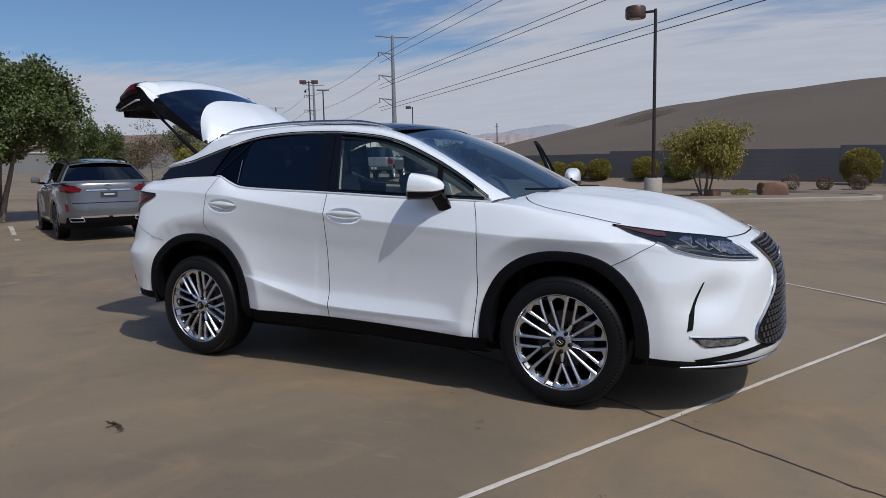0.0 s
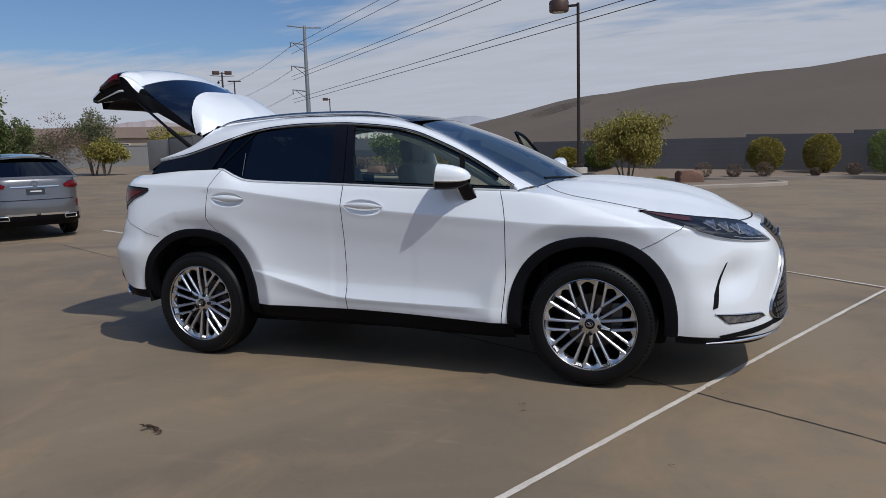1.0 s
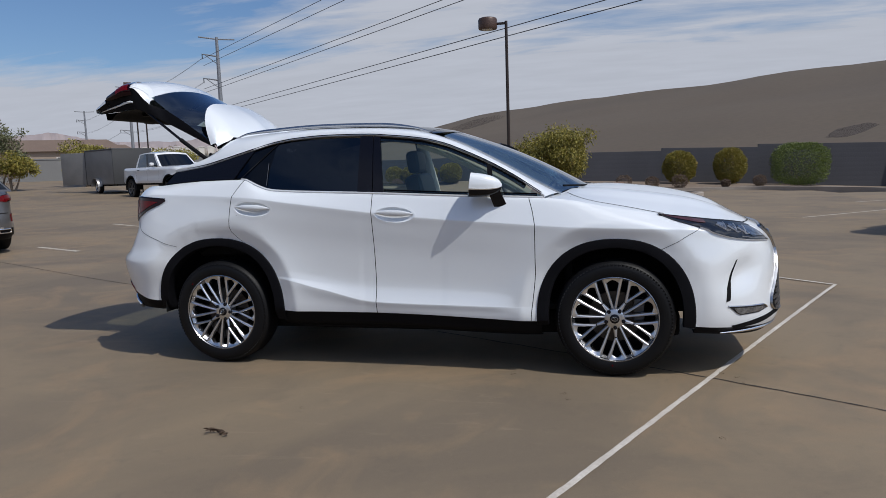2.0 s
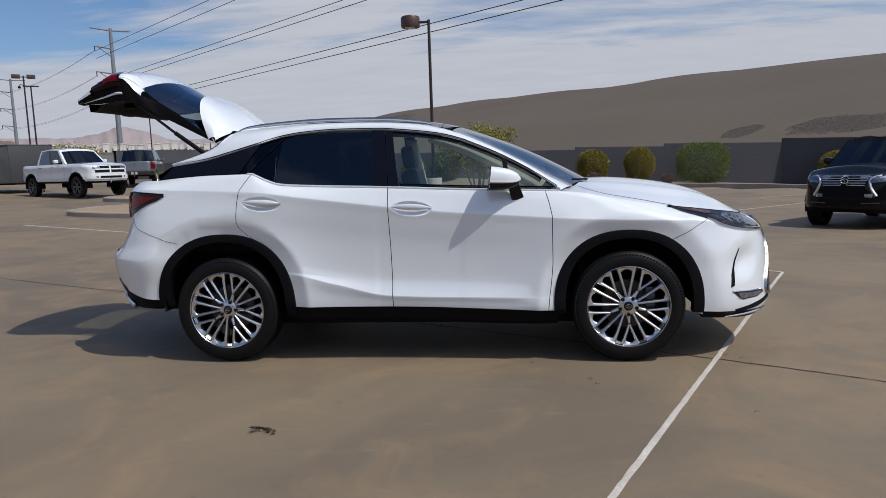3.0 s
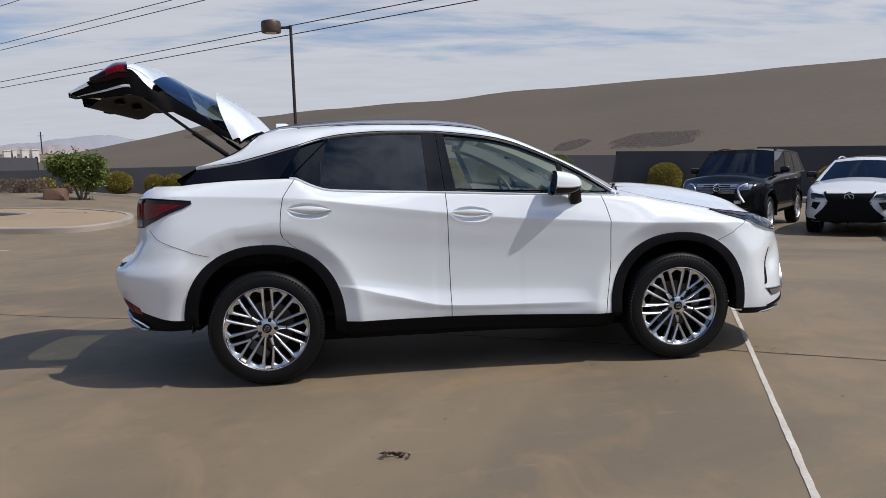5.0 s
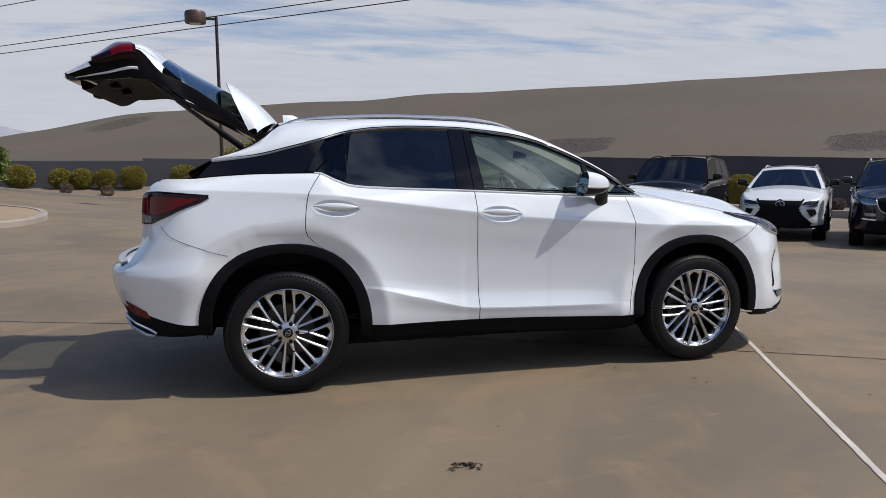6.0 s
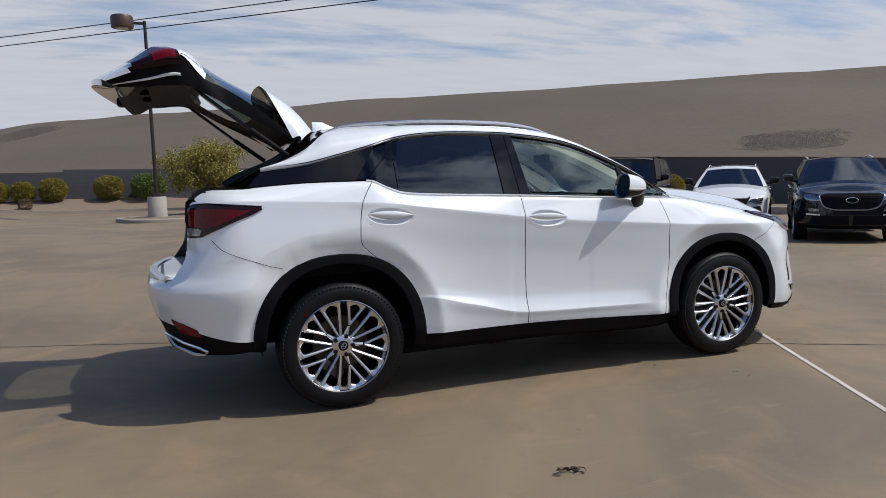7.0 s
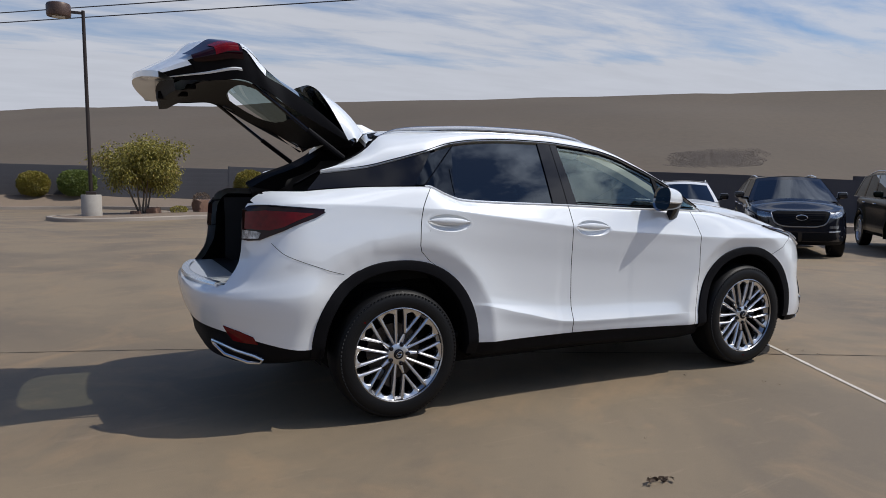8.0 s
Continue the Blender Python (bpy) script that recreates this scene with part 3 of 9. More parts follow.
for f in [i / 22 for i in range(23)] + [1.04, 1.2]:
    row = []
    for s in along:
        end = END(s)
        foot = min(118.0, max(62.0, (WALL_Y + 1.6 + 5 - HT.y * s) / HN.y))
        d = foot + (140 - foot) * min(f, 1.0) + (40 if f > 1.1 else 0)
        h = 17.2 * end * min(f, 1.0) * (0.97 if f > 1.02 else 1.0)
        if f <= 1:
            h += (0.5 * noise.noise((s * 0.05, d * 0.05, 0)) + 0.14 * noise.noise((s * 0.3, d * 0.3, 1))) * min(1, f * 6) * end
        p = hx + HN * d + HT * s
        if p.y < WALL_Y + 1.5:
            p.y = WALL_Y + 1.5 + 0.01 * d
        row.append((p.x, p.y, 0.6 + h))
    rows.append(row)
hill = part("hill", grid(rows), M_HILL)
tagged(hill, "long bare brown graded earth hill behind the wall", "hill", kind="structure")

# plain wall added behind the camera, to darken reflections and skylight on the car
M_ADDED_WALL = material("tan_building_wall", (0.22, 0.20, 0.18), 0.9, 0, 0, 0.2, 6.0, 0.3, 0.4, 0.1)
added_wall = part("wall_30", box(90, 0.4, 5.0, (0, -34, 2.4), 0.0), M_ADDED_WALL)
tagged(added_wall, "plain tan building wall across the lot", "wall", kind="structure")
# ---- the white car ----
def superarc(t, b):
    return math.sin(t), max(0.0, math.cos(t)) ** b


class Shell:
    """Lower body of a car: rows from the underside to the belt, each running from the rear centre round the side to the nose."""

    def __init__(self, rows, xr, xf, br, bf, seams=(), step=0.03, nose_n=18, tail_n=16, flare=None, sub=3):
        self.rows, self.xr, self.xf, self.br, self.bf = rows, xr, xf, br, bf
        self.flare, self.sub, self.known = flare, sub, {}
        self.f = [(curve(r["z"]), curve(r["h"]), r["front"], r["rear"]) for r in rows]
        # columns: (kind, value); side columns interpolate between seam lines
        self.lines = [lambda z: xr] + [curve(s) for s in seams] + [lambda z: xf]
        self.cols = [("rear", math.pi / 2 * (1 - i / tail_n)) for i in range(tail_n)]
        self.cuts = [len(self.cols)]
        for k in range(len(self.lines) - 1):
            a, b = self.lines[k](0.8), self.lines[k + 1](0.8)
            n = max(2, int(round((b - a) / step)))
            self.cols += [("side", (k, i / n)) for i in range(n)]
            self.cuts.append(len(self.cols))
        self.cols += [("front", math.pi / 2 * i / nose_n) for i in range(nose_n + 1)]

    def point(self, c, r):
        p = self.base(c, r)
        if self.flare:
            p = p + self.flare(p)
        return p

    def base(self, c, r):
        """r counts fine rows; between two given rows the surface follows a smooth spline."""
        i, t = divmod(r, self.sub)
        t /= self.sub
        if not t:
            return self.knot(c, i)
        n = len(self.rows) - 1
        a, b, d, e = (self.knot(c, max(0, min(n, k))) for k in (i - 1, i, i + 1, i + 2))
        la, lb, ld = max(1e-5, (b - a).length), max(1e-5, (d - b).length), max(1e-5, (e - d).length)
        m0 = (d - a) * (lb / (la + lb)) if a != b else d - b
        m1 = (e - b) * (lb / (lb + ld)) if d != e else d - b
        return b * (1 + 2 * t) * (1 - t) ** 2 + m0 * t * (1 - t) ** 2 + d * t * t * (3 - 2 * t) + m1 * t * t * (t - 1)

    def knot(self, c, r):
        if (c, r) not in self.known:
            self.known[c, r] = self.corner(c, r)
        return self.known[c, r]

    def corner(self, c, r):
        kind, v = self.cols[c]
        fz, fh, front, rear = self.f[r]
        if kind == "side":
            k, t = v
            zr = fz(self.lines[k](1.0) * (1 - t) + self.lines[k + 1](1.0) * t)
            x = self.lines[k](zr) * (1 - t) + self.lines[k + 1](zr) * t
            z = fz(x)
            return Vector((x, fh(x), z))
        end, x0, b = (front, self.xf, self.bf) if kind == "front" else (rear, self.xr, self.br)
        s, c2 = superarc(v, b)
        h0 = fh(x0)
        x = x0 + (end[0] - x0) * s
        z = fz(x0) + (end[1] - fz(x0)) * smooth01(0, 1, s)
        return Vector((x, h0 * c2, z))

    def net(self, c0, c1, r0, r1, side=1, gap0=0.0, gap1=0.0, push=0.0):
        pts = []
        for r in range(r0, r1 + 1):
            row = []
            for c in range(c0, c1 + 1):
                p = self.point(c, r)
                if gap0 and c == c0:
                    p = p.lerp(self.point(c + 1, r), gap0 / max(1e-6, (self.point(c + 1, r) - p).length))
                if gap1 and c == c1:
                    p = p.lerp(self.point(c - 1, r), gap1 / max(1e-6, (self.point(c - 1, r) - p).length))
                if push:
                    p = Vector((p.x * (1 - push * 0.4), p.y - push, p.z - (push if r > len(self.rows) * self.sub * 0.7 else -push * 0.2)))
                row.append((p.x, p.y * side, p.z))
            pts.append(row)
        return pts


def cut_holes(bm, test):
    """Takes away faces with a corner for which test is true."""
    bad = [f for f in bm.faces if any(test(v.co) for v in f.verts)]
    bmesh.ops.delete(bm, geom=bad, context="FACES")
    return bm


def cut_round(bm, cx, hx, hy, slope):
    """Cuts a rounded opening (middle cx, half sizes hx and hy) and draws its edge smooth."""
    def q(co):
        return ((co.x - cx) / hx) ** 4 + (co.y / hy) ** 4
    bad = [f for f in bm.faces if q(f.calc_center_median()) < 1]
    bmesh.ops.delete(bm, geom=bad, context="FACES")
    for v in bm.verts:
        if v.is_boundary and 0.3 < q(v.co) < 2.4:
            k = q(v.co) ** -0.25
            x = cx + (v.co.x - cx) * k
            v.co = Vector((x, v.co.y * k, v.co.z + slope * (x - v.co.x)))
    return bm


WB, WHEEL_R = 1.395, 0.377


def arch_r(a, rx, rz, top):
    """Radius of a wheel opening at angle a: a rounded, slightly square arch."""
    c, s = abs(math.cos(a)), max(0.0, math.sin(a))
    return (c ** 2.3 / rx ** 2.3 + s ** 2.3 / top ** 2.3) ** (-1 / 2.3)


ARCH = {1: (0.487, 0.487, 0.510), -1: (0.508, 0.508, 0.538)}


def in_arch(co, shrink=0.0):
    for sx in (1, -1):
        dx, dz = co.x - sx * WB, co.z - 0.377
        if abs(dx) < 0.7 and math.hypot(dx, dz) < arch_r(math.atan2(dz, dx), *ARCH[sx]) - shrink:
            return True
    return False


CUPS = ((-1.089, 1.128), (-0.042, 1.070))


def flare_main(p):
    """Swollen wings with a crest over the wheels, a ledge on the rear bumper, a pocket beside the fog lamp."""
    v = 0.0
    for sx in (1, -1):
        dx, dz = p.x - sx * WB, p.z - 0.377
        if abs(dx) > 1.1:
            continue
        r = math.hypot(dx, dz) - arch_r(math.atan2(max(dz, 0.0), dx), *ARCH[sx])
        top = (0.030 if sx > 0 else 0.036) * smooth01(0.10, 0.45, p.z)
        inside = 0.5 * (0.105 - r + math.hypot(0.105 - r, 0.008))
        v += top * (1 - 0.80 * min(1.0, inside / 0.105)) * math.exp(-max(0.0, r - 0.105) / 0.20)
    v *= smooth01(1.30, 1.05, p.z)
    out = Vector((0, v * (1 - 0.3 * smooth01(1.72, 2.12, abs(p.x))), 0))
    if p.x < -1.66:
        d = 0.765 - p.z
        ledge = 0.032 * (math.exp(-(d / 0.15) ** 2) if d > 0 else math.exp(-(d / 0.030) ** 2)) * smooth01(-1.66, -1.95, p.x)
        out += Vector((min(0.0, p.x + 1.85) * 1.6, p.y, 0)).normalized() * ledge
    if p.x > 1.8:
        a = (p.x - p.y) * 0.7071
        q = ((a - 1.02) / 0.13) ** 2 + ((p.z - 0.66 - 0.25 * (a - 1.02)) / 0.09) ** 2
        out -= Vector((0.7, 0.7, 0)) * 0.042 * math.exp(-q)
    return out


Z6 = [(-2.0, 1.245), (-1.21, 1.21), (-0.76, 1.155), (0.1, 1.05), (0.73, 1.0), (1.07, 0.975), (1.75, 0.945)]
Z7 = [(-1.95, 1.30), (-1.75, 1.318), (-1.5, 1.33), (-1.19, 1.332), (-1.09, 1.29), (-0.98, 1.252), (-0.85, 1.24), (-0.2, 1.21), (0.36, 1.18), (0.93, 1.155), (1.1, 1.14), (1.3, 1.10), (1.55, 1.055), (1.75, 1.02)]
Z3 = [(-1.9, 0.66), (-0.92, 0.648), (-0.6, 0.61), (-0.2, 0.57), (0.3, 0.555), (0.85, 0.54), (1.75, 0.54)]
Z3L = [(-1.9, 0.63), (-0.92, 0.632), (-0.6, 0.565), (-0.2, 0.478), (0.3, 0.462), (0.85, 0.455), (1.75, 0.46)]
Z2 = [(-1.9, 0.455), (-0.9, 0.40), (-0.19, 0.395), (0.87, 0.36), (1.75, 0.34)]


def shift(keys, d):
    return [(x, z + d) for x, z in keys]


def hung(keys, d):
    """A lower edge that hangs less at the car's two ends."""
    return [(x, z + d * (0.75 if x < -1.6 else 0.35 if x > 1.6 else 1.0)) for x, z in keys]


def between(a, b, t):
    fa, fb = curve(a), curve(b)
    return [(x, fa(x) * (1 - t) + fb(x) * t) for x in [-1.95 + 0.1 * i for i in range(38)]]


ROWS = [
    dict(z=hung(Z2, -0.125), h=[(-1.9, 0.74), (0, 0.80), (1.75, 0.74)], front=(2.30, 0.215), rear=(-2.24, 0.335)),
    dict(z=hung(Z2, -0.085), h=[(-1.9, 0.84), (0, 0.885), (1.75, 0.84)], front=(2.40, 0.23), rear=(-2.36, 0.375)),
    dict(z=shift(Z2, -0.045), h=[(-1.9, 0.87), (0, 0.90), (1.75, 0.88)], front=(2.44, 0.25), rear=(-2.38, 0.45)),
    dict(z=shift(Z2, -0.008), h=[(-1.9, 0.885), (0, 0.912), (1.75, 0.90)], front=(2.455, 0.285), rear=(-2.41, 0.535)),
    dict(z=Z2, h=[(-1.9, 0.893), (-0.9, 0.915), (0, 0.922), (0.9, 0.925), (1.75, 0.905)], front=(2.485, 0.30), rear=(-2.425, 0.56)),
    dict(z=between(Z2, Z3L, 0.5), h=[(-1.9, 0.90), (-0.9, 0.916), (0, 0.930), (0.9, 0.926), (1.75, 0.91)], front=(2.50, 0.345), rear=(-2.435, 0.61)),
    dict(z=shift(Z3L, -0.006), h=[(-1.9, 0.905), (-0.9, 0.916), (-0.6, 0.934), (0, 0.938), (0.6, 0.934), (0.85, 0.920), (1.75, 0.912)], front=(2.495, 0.40), rear=(-2.44, 0.66)),
    dict(z=Z3L, h=[(-1.9, 0.905), (-0.9, 0.915), (-0.6, 0.932), (0, 0.936), (0.6, 0.932), (0.85, 0.919), (1.75, 0.912)], front=(2.495, 0.41), rear=(-2.44, 0.67)),
    dict(z=Z3, h=[(-1.9, 0.905), (-0.9, 0.912), (-0.5, 0.907), (0, 0.905), (0.6, 0.907), (0.85, 0.914), (1.75, 0.912)], front=(2.49, 0.47), rear=(-2.44, 0.715)),
    dict(z=between(shift(Z3, 0.018), shift(Z6, -0.10), 0.33), h=[(-1.9, 0.905), (-0.7, 0.903), (0, 0.901), (0.7, 0.903), (1.75, 0.905)], front=(2.485, 0.56), rear=(-2.43, 0.765)),
    dict(z=between(shift(Z3, 0.018), shift(Z6, -0.10), 0.66), h=[(-1.9, 0.90), (-0.7, 0.907), (0, 0.905), (0.7, 0.906), (1.75, 0.90)], front=(2.48, 0.66), rear=(-2.39, 0.80)),
    dict(z=shift(Z6, -0.13), h=[(-1.9, 0.885), (-0.9, 0.918), (0, 0.916), (0.7, 0.913), (1.75, 0.89)], front=(2.465, 0.75), rear=(-2.315, 0.90)),
    dict(z=shift(Z6, -0.05), h=[(-1.9, 0.878), (-0.9, 0.925), (0, 0.924), (0.7, 0.920), (1.4, 0.908), (1.75, 0.88)], front=(2.44, 0.82), rear=(-2.29, 1.08)),
    dict(z=shift(Z6, -0.005), h=[(-1.9, 0.872), (-0.9, 0.930), (0, 0.930), (0.7, 0.926), (1.4, 0.912), (1.75, 0.878)], front=(2.42, 0.855), rear=(-2.28, 1.19)),
    dict(z=shift(Z6, 0.004), h=[(-1.9, 0.869), (-0.9, 0.928), (0, 0.928), (0.7, 0.924), (1.4, 0.909), (1.75, 0.874)], front=(2.40, 0.88), rear=(-2.27, 1.22)),
    dict(z=between(Z6, Z7, 0.55), h=[(-1.9, 0.835), (-0.9, 0.898), (0, 0.898), (0.9, 0.888), (1.4, 0.872), (1.75, 0.835)], front=(2.375, 0.905), rear=(-2.235, 1.27)),
    dict(z=shift(Z7, -0.012), h=[(-1.9, 0.795), (-1.2, 0.862), (-0.9, 0.874), (0, 0.876), (0.9, 0.862), (1.4, 0.838), (1.75, 0.79)], front=(2.345, 0.925), rear=(-2.19, 1.30)),
    dict(z=Z7, h=[(-1.9, 0.77), (-1.2, 0.845), (-0.9, 0.862), (0, 0.866), (0.9, 0.850), (1.4, 0.82), (1.75, 0.77)], front=(2.325, 0.935), rear=(-2.17, 1.305)),
]
DOOR_R = [(1.33, -1.175), (1.21, -1.25), (1.07, -1.27), (0.96, -1.262), (0.9, -1.24), (0.84, -1.11), (0.73, -1.0), (0.58, -0.93), (0.4, -0.885), (0.2, -0.885)]
DOOR_M = [(1.3, -0.21), (1.13, -0.205), (0.7, -0.195), (0.3, -0.19)]
DOOR_F = [(1.2, 0.85), (1.15, 0.86), (0.99, 0.90), (0.69, 0.90), (0.39, 0.87), (0.2, 0.86)]
SUB = 3
shell = Shell(ROWS, -1.9, 1.75, 0.60, 0.80, (DOOR_R, DOOR_M, DOOR_F), 0.022, 26, 20, flare_main, SUB)
NR, NC = (len(ROWS) - 1) * SUB, len(shell.cols) - 1
SILL = 4 * SUB
car = thing("suv", "pearl white crossover car parked with its tailgate open", "car")
H7 = curve(ROWS[-1]["h"])
Z7F = curve(Z7)


def trim_arches(bm, inset=0.026):
    """Cuts the wheel openings and draws the cut edge onto the arch line."""
    bad = [f for f in bm.faces if in_arch(f.calc_center_median(), inset)]
    edge = set()
    lost = set(bad)
    for f in bad:
        for v in f.verts:
            if any(g not in lost for g in v.link_faces):
                edge.add(v)
    bmesh.ops.delete(bm, geom=bad, context="FACES")
    for v in edge:
        if not v.is_valid or v.co.z < 0.30:
            continue
        for sx in (1, -1):
            dx, dz = v.co.x - sx * WB, v.co.z - 0.377
            r0 = arch_r(math.atan2(dz, dx), *ARCH[sx]) - inset
            r = math.hypot(dx, dz)
            if abs(dx) < 0.65 and abs(r - r0) < 0.045:
                v.co.x, v.co.z = sx * WB + dx * r0 / r, 0.377 + dz * r0 / r
    for v in bm.verts:
        if v in edge or v.co.z < 0.5:
            continue
        for sx in (1, -1):
            dx, dz = v.co.x - sx * WB, v.co.z - 0.377
            r0 = arch_r(math.atan2(dz, dx), *ARCH[sx]) - inset + 0.010
            r = math.hypot(dx, dz)
            if abs(dx) < 0.65 and r0 - 0.04 < r < r0:
                v.co.x, v.co.z = sx * WB + dx * r0 / r, 0.377 + dz * r0 / r


def islands(bm):
    """Splits a bmesh into its separate pieces."""
    seen, out = set(), []
    bm.verts.index_update()
    for v0 in bm.verts:
        if v0 in seen or not v0.link_faces:
            continue
        stack, verts = [v0], []
        seen.add(v0)
        while stack:
            v = stack.pop()
            verts.append(v)
            for e in v.link_edges:
                w = e.other_vert(v)
                if w not in seen:
                    seen.add(w)
                    stack.append(w)
        piece, at = bmesh.new(), {}
        for v in verts:
            at[v] = piece.verts.new(v.co)
        for f in {f for v in verts for f in v.link_faces}:
            piece.faces.new([at[v] for v in f.verts])
        bmesh.ops.recalc_face_normals(piece, faces=piece.faces[:])
        out.append(piece)
    return out


def put_grid(name, nets, mat, parent, label="", holes=None, angle=30.0, trim=False, split=False, cups=False):
    bm = bmesh.new()
    for n in nets:
        grid(n, bm)
    bmesh.ops.remove_doubles(bm, verts=bm.verts[:], dist=0.0004)
    if name == "hood":
        to = {}
        for e in bm.edges:
            a, b = e.verts
            fa, fb = hood_rear(a.co), hood_rear(b.co)
            if fa > fb:
                a, b, fa, fb = b, a, fb, fa
            if fa < 0 <= fb:
                p = b.co.lerp(a.co, fb / (fb - fa))
                if b not in to or (p - b.co).length < (to[b] - b.co).length:
                    to[b] = p
        for v, p in to.items():
            v.co = p
    if name == "rear_body":
        draw_to_opening(bm)
    if holes:
        cut_holes(bm, holes)
    if name == "rear_body":
        for _ in range(2):
            inner = [v for v in bm.verts if not v.is_boundary and v.co.x < -1.55]
            bmesh.ops.smooth_vert(bm, verts=inner, factor=0.35, use_axis_x=True, use_axis_y=True, use_axis_z=True)
    if trim:
        trim_arches(bm)
    if cups:
        gap = [f for f in bm.faces for c, (cx, cz) in ((f.calc_center_median(), q) for q in CUPS)
               if ((c.x - cx) / 0.146) ** 2 + ((c.z - cz + 0.004 + 0.06 * (c.x - cx)) / 0.060) ** 2 < 1]
        bmesh.ops.delete(bm, geom=gap, context="FACES")
    if split:
        for piece in islands(bm):
            part(name, piece, mat, parent, label, True, angle)
        bm.free()
        return None
    return part(name, bm, mat, parent, label, True, angle)


def draw_to_opening(bm, half=0.655):
    """Moves the points next to the load opening onto its upright edge, so that the cut runs smooth."""
    to = {}
    for e in bm.edges:
        a, b = e.verts
        if abs(a.co.y) > abs(b.co.y):
            a, b = b, a
        if abs(a.co.y) < half <= abs(b.co.y) and min(a.co.z, b.co.z) > 0.83 and max(a.co.x, b.co.x) < -1.95:
            p = b.co.lerp(a.co, (abs(b.co.y) - half) / (abs(b.co.y) - abs(a.co.y)))
            if b not in to or (p - b.co).length < (to[b] - b.co).length:
                to[b] = p
    for v, p in to.items():
        v.co = p


def hood_rear(co):
    """Distance in front of the curved rear edge of the hood."""
    return co.x - (0.985 + 0.20 * (1 - (abs(co.y) / 0.8) ** 2))


c_d1, c_d2, c_d3, c_f = shell.cuts[1:5]


def no_rear(co):
    """The load opening behind the open tailgate, and the wheel openings."""
    return (co.x < -1.95 and co.z > 0.81 and abs(co.y) < 0.6545)


put_grid("rear_body", [shell.net(0, c_d1, SILL, NR, s, 0, 0.0025) for s in (1, -1)], M_WHITE, car, "white rear wings and bumper", no_rear, trim=True)
put_grid("front_body", [shell.net(c_d3, NC, SILL, NR, s, 0.0025, 0) for s in (1, -1)], M_WHITE, car, "white front wings and bumper", trim=True)
for s in (-1, 1):
    put_grid("rear_door", [shell.net(c_d1, c_d2, SILL, NR, s, 0.0025, 0.0025)], M_WHITE, car, "", trim=True, cups=True)
    put_grid("front_door", [shell.net(c_d2, c_d3, SILL, NR, s, 0.0025, 0.0025)], M_WHITE, car, "", trim=True, cups=True)
for s in (1, -1):
    put_grid("rocker", [shell.net(0, NC, 0, SILL, s)], M_PLASTIC, car, "black lower cladding", lambda co: in_arch(co, 0.04), split=True)
    put_grid("inner_shell", [shell.net(10, NC - 12, 6, NR - 3, s, 0, 0, 0.03)], M_DARK, car, "", lambda co: in_arch(co, -0.02) or (co.y > 0.4 and -0.17 < co.x < 0.86 and co.z > 0.45))

# hood: from the belt up to a crowned middle
HOOD_C = curve([(0.9, 1.215), (1.20, 1.218), (1.33, 1.218), (1.58, 1.198), (1.83, 1.157), (2.04, 1.093), (2.17, 1.02), (2.27, 0.965), (2.325, 0.935)])


def hood_net(s):
    rows = []
    for c in range(c_d3 + 1, NC + 1):
        p = shell.point(c, NR)
        zc = HOOD_C(p.x)
        row = []
        for k in range(15):
            t = k / 14
            y = p.y * (1 - t)
            lift = 1 - (1 - t) ** 1.9
            crease = 0.022 * math.exp(-((t - 0.40) / 0.075) ** 2) * smooth01(2.32, 1.7, p.x) * smooth01(0.95, 1.3, p.x)
            row.append((p.x, y * s, p.z + (zc - p.z) * lift + crease))
        rows.append(row)
    return rows


put_grid("hood", [hood_net(s) for s in (1, -1)], M_WHITE, car, "", lambda co: hood_rear(co) < -0.003)

# ---- glasshouse ----
UP = [(-1.80, 1.405), (-1.74, 1.412), (-1.55, 1.437), (-1.36, 1.482), (-1.17, 1.532), (-0.98, 1.585), (-0.82, 1.607), (-0.59, 1.618), (-0.28, 1.612), (-0.16, 1.602), (0.11, 1.568), (0.27, 1.528), (0.38, 1.485), (0.57, 1.40), (0.75, 1.302), (0.89, 1.212), (0.965, 1.163)]
UPF = curve(UP)


def side_y(x, z):
    """Half width of the glasshouse side."""
    zb = Z7F(x)
    return H7(x) - max(0.0, z - zb) * 0.40 - 0.10 * max(0.0, z - zb) ** 2


def side_place(s):
    def f(x, z):
        y = side_y(x, z)
        e = 0.004
        nx = -(side_y(x + e, z) - side_y(x - e, z)) / (2 * e)
        nz = -(side_y(x, z + e) - side_y(x, z - e)) / (2 * e)
        n = Vector((nx, 1.0, nz)).normalized()
        return (x, y * s, z), (n.x, n.y * s, n.z)
    return f


RAIL = [(-1.80, 0.715, 1.410), (-1.66, 0.685, 1.465), (-1.55, 0.660, 1.515), (-1.47, 0.64, 1.570), (-1.42, 0.62, 1.615), (-1.35, 0.60, 1.640), (-1.1, 0.585, 1.665), (-0.7, 0.58, 1.680), (-0.25, 0.58, 1.668), (0.0, 0.585, 1.645), (0.15, 0.59, 1.612), (0.30, 0.60, 1.560), (0.45, 0.625, 1.493), (0.70, 0.665, 1.362), (0.90, 0.695, 1.248), (1.03, 0.72, 1.180)]
N_RAIL = 60
rail_in = dense(RAIL, N_RAIL)
rail_out = dense([(x, side_y(x, z), z) for x, z in UP], N_RAIL)
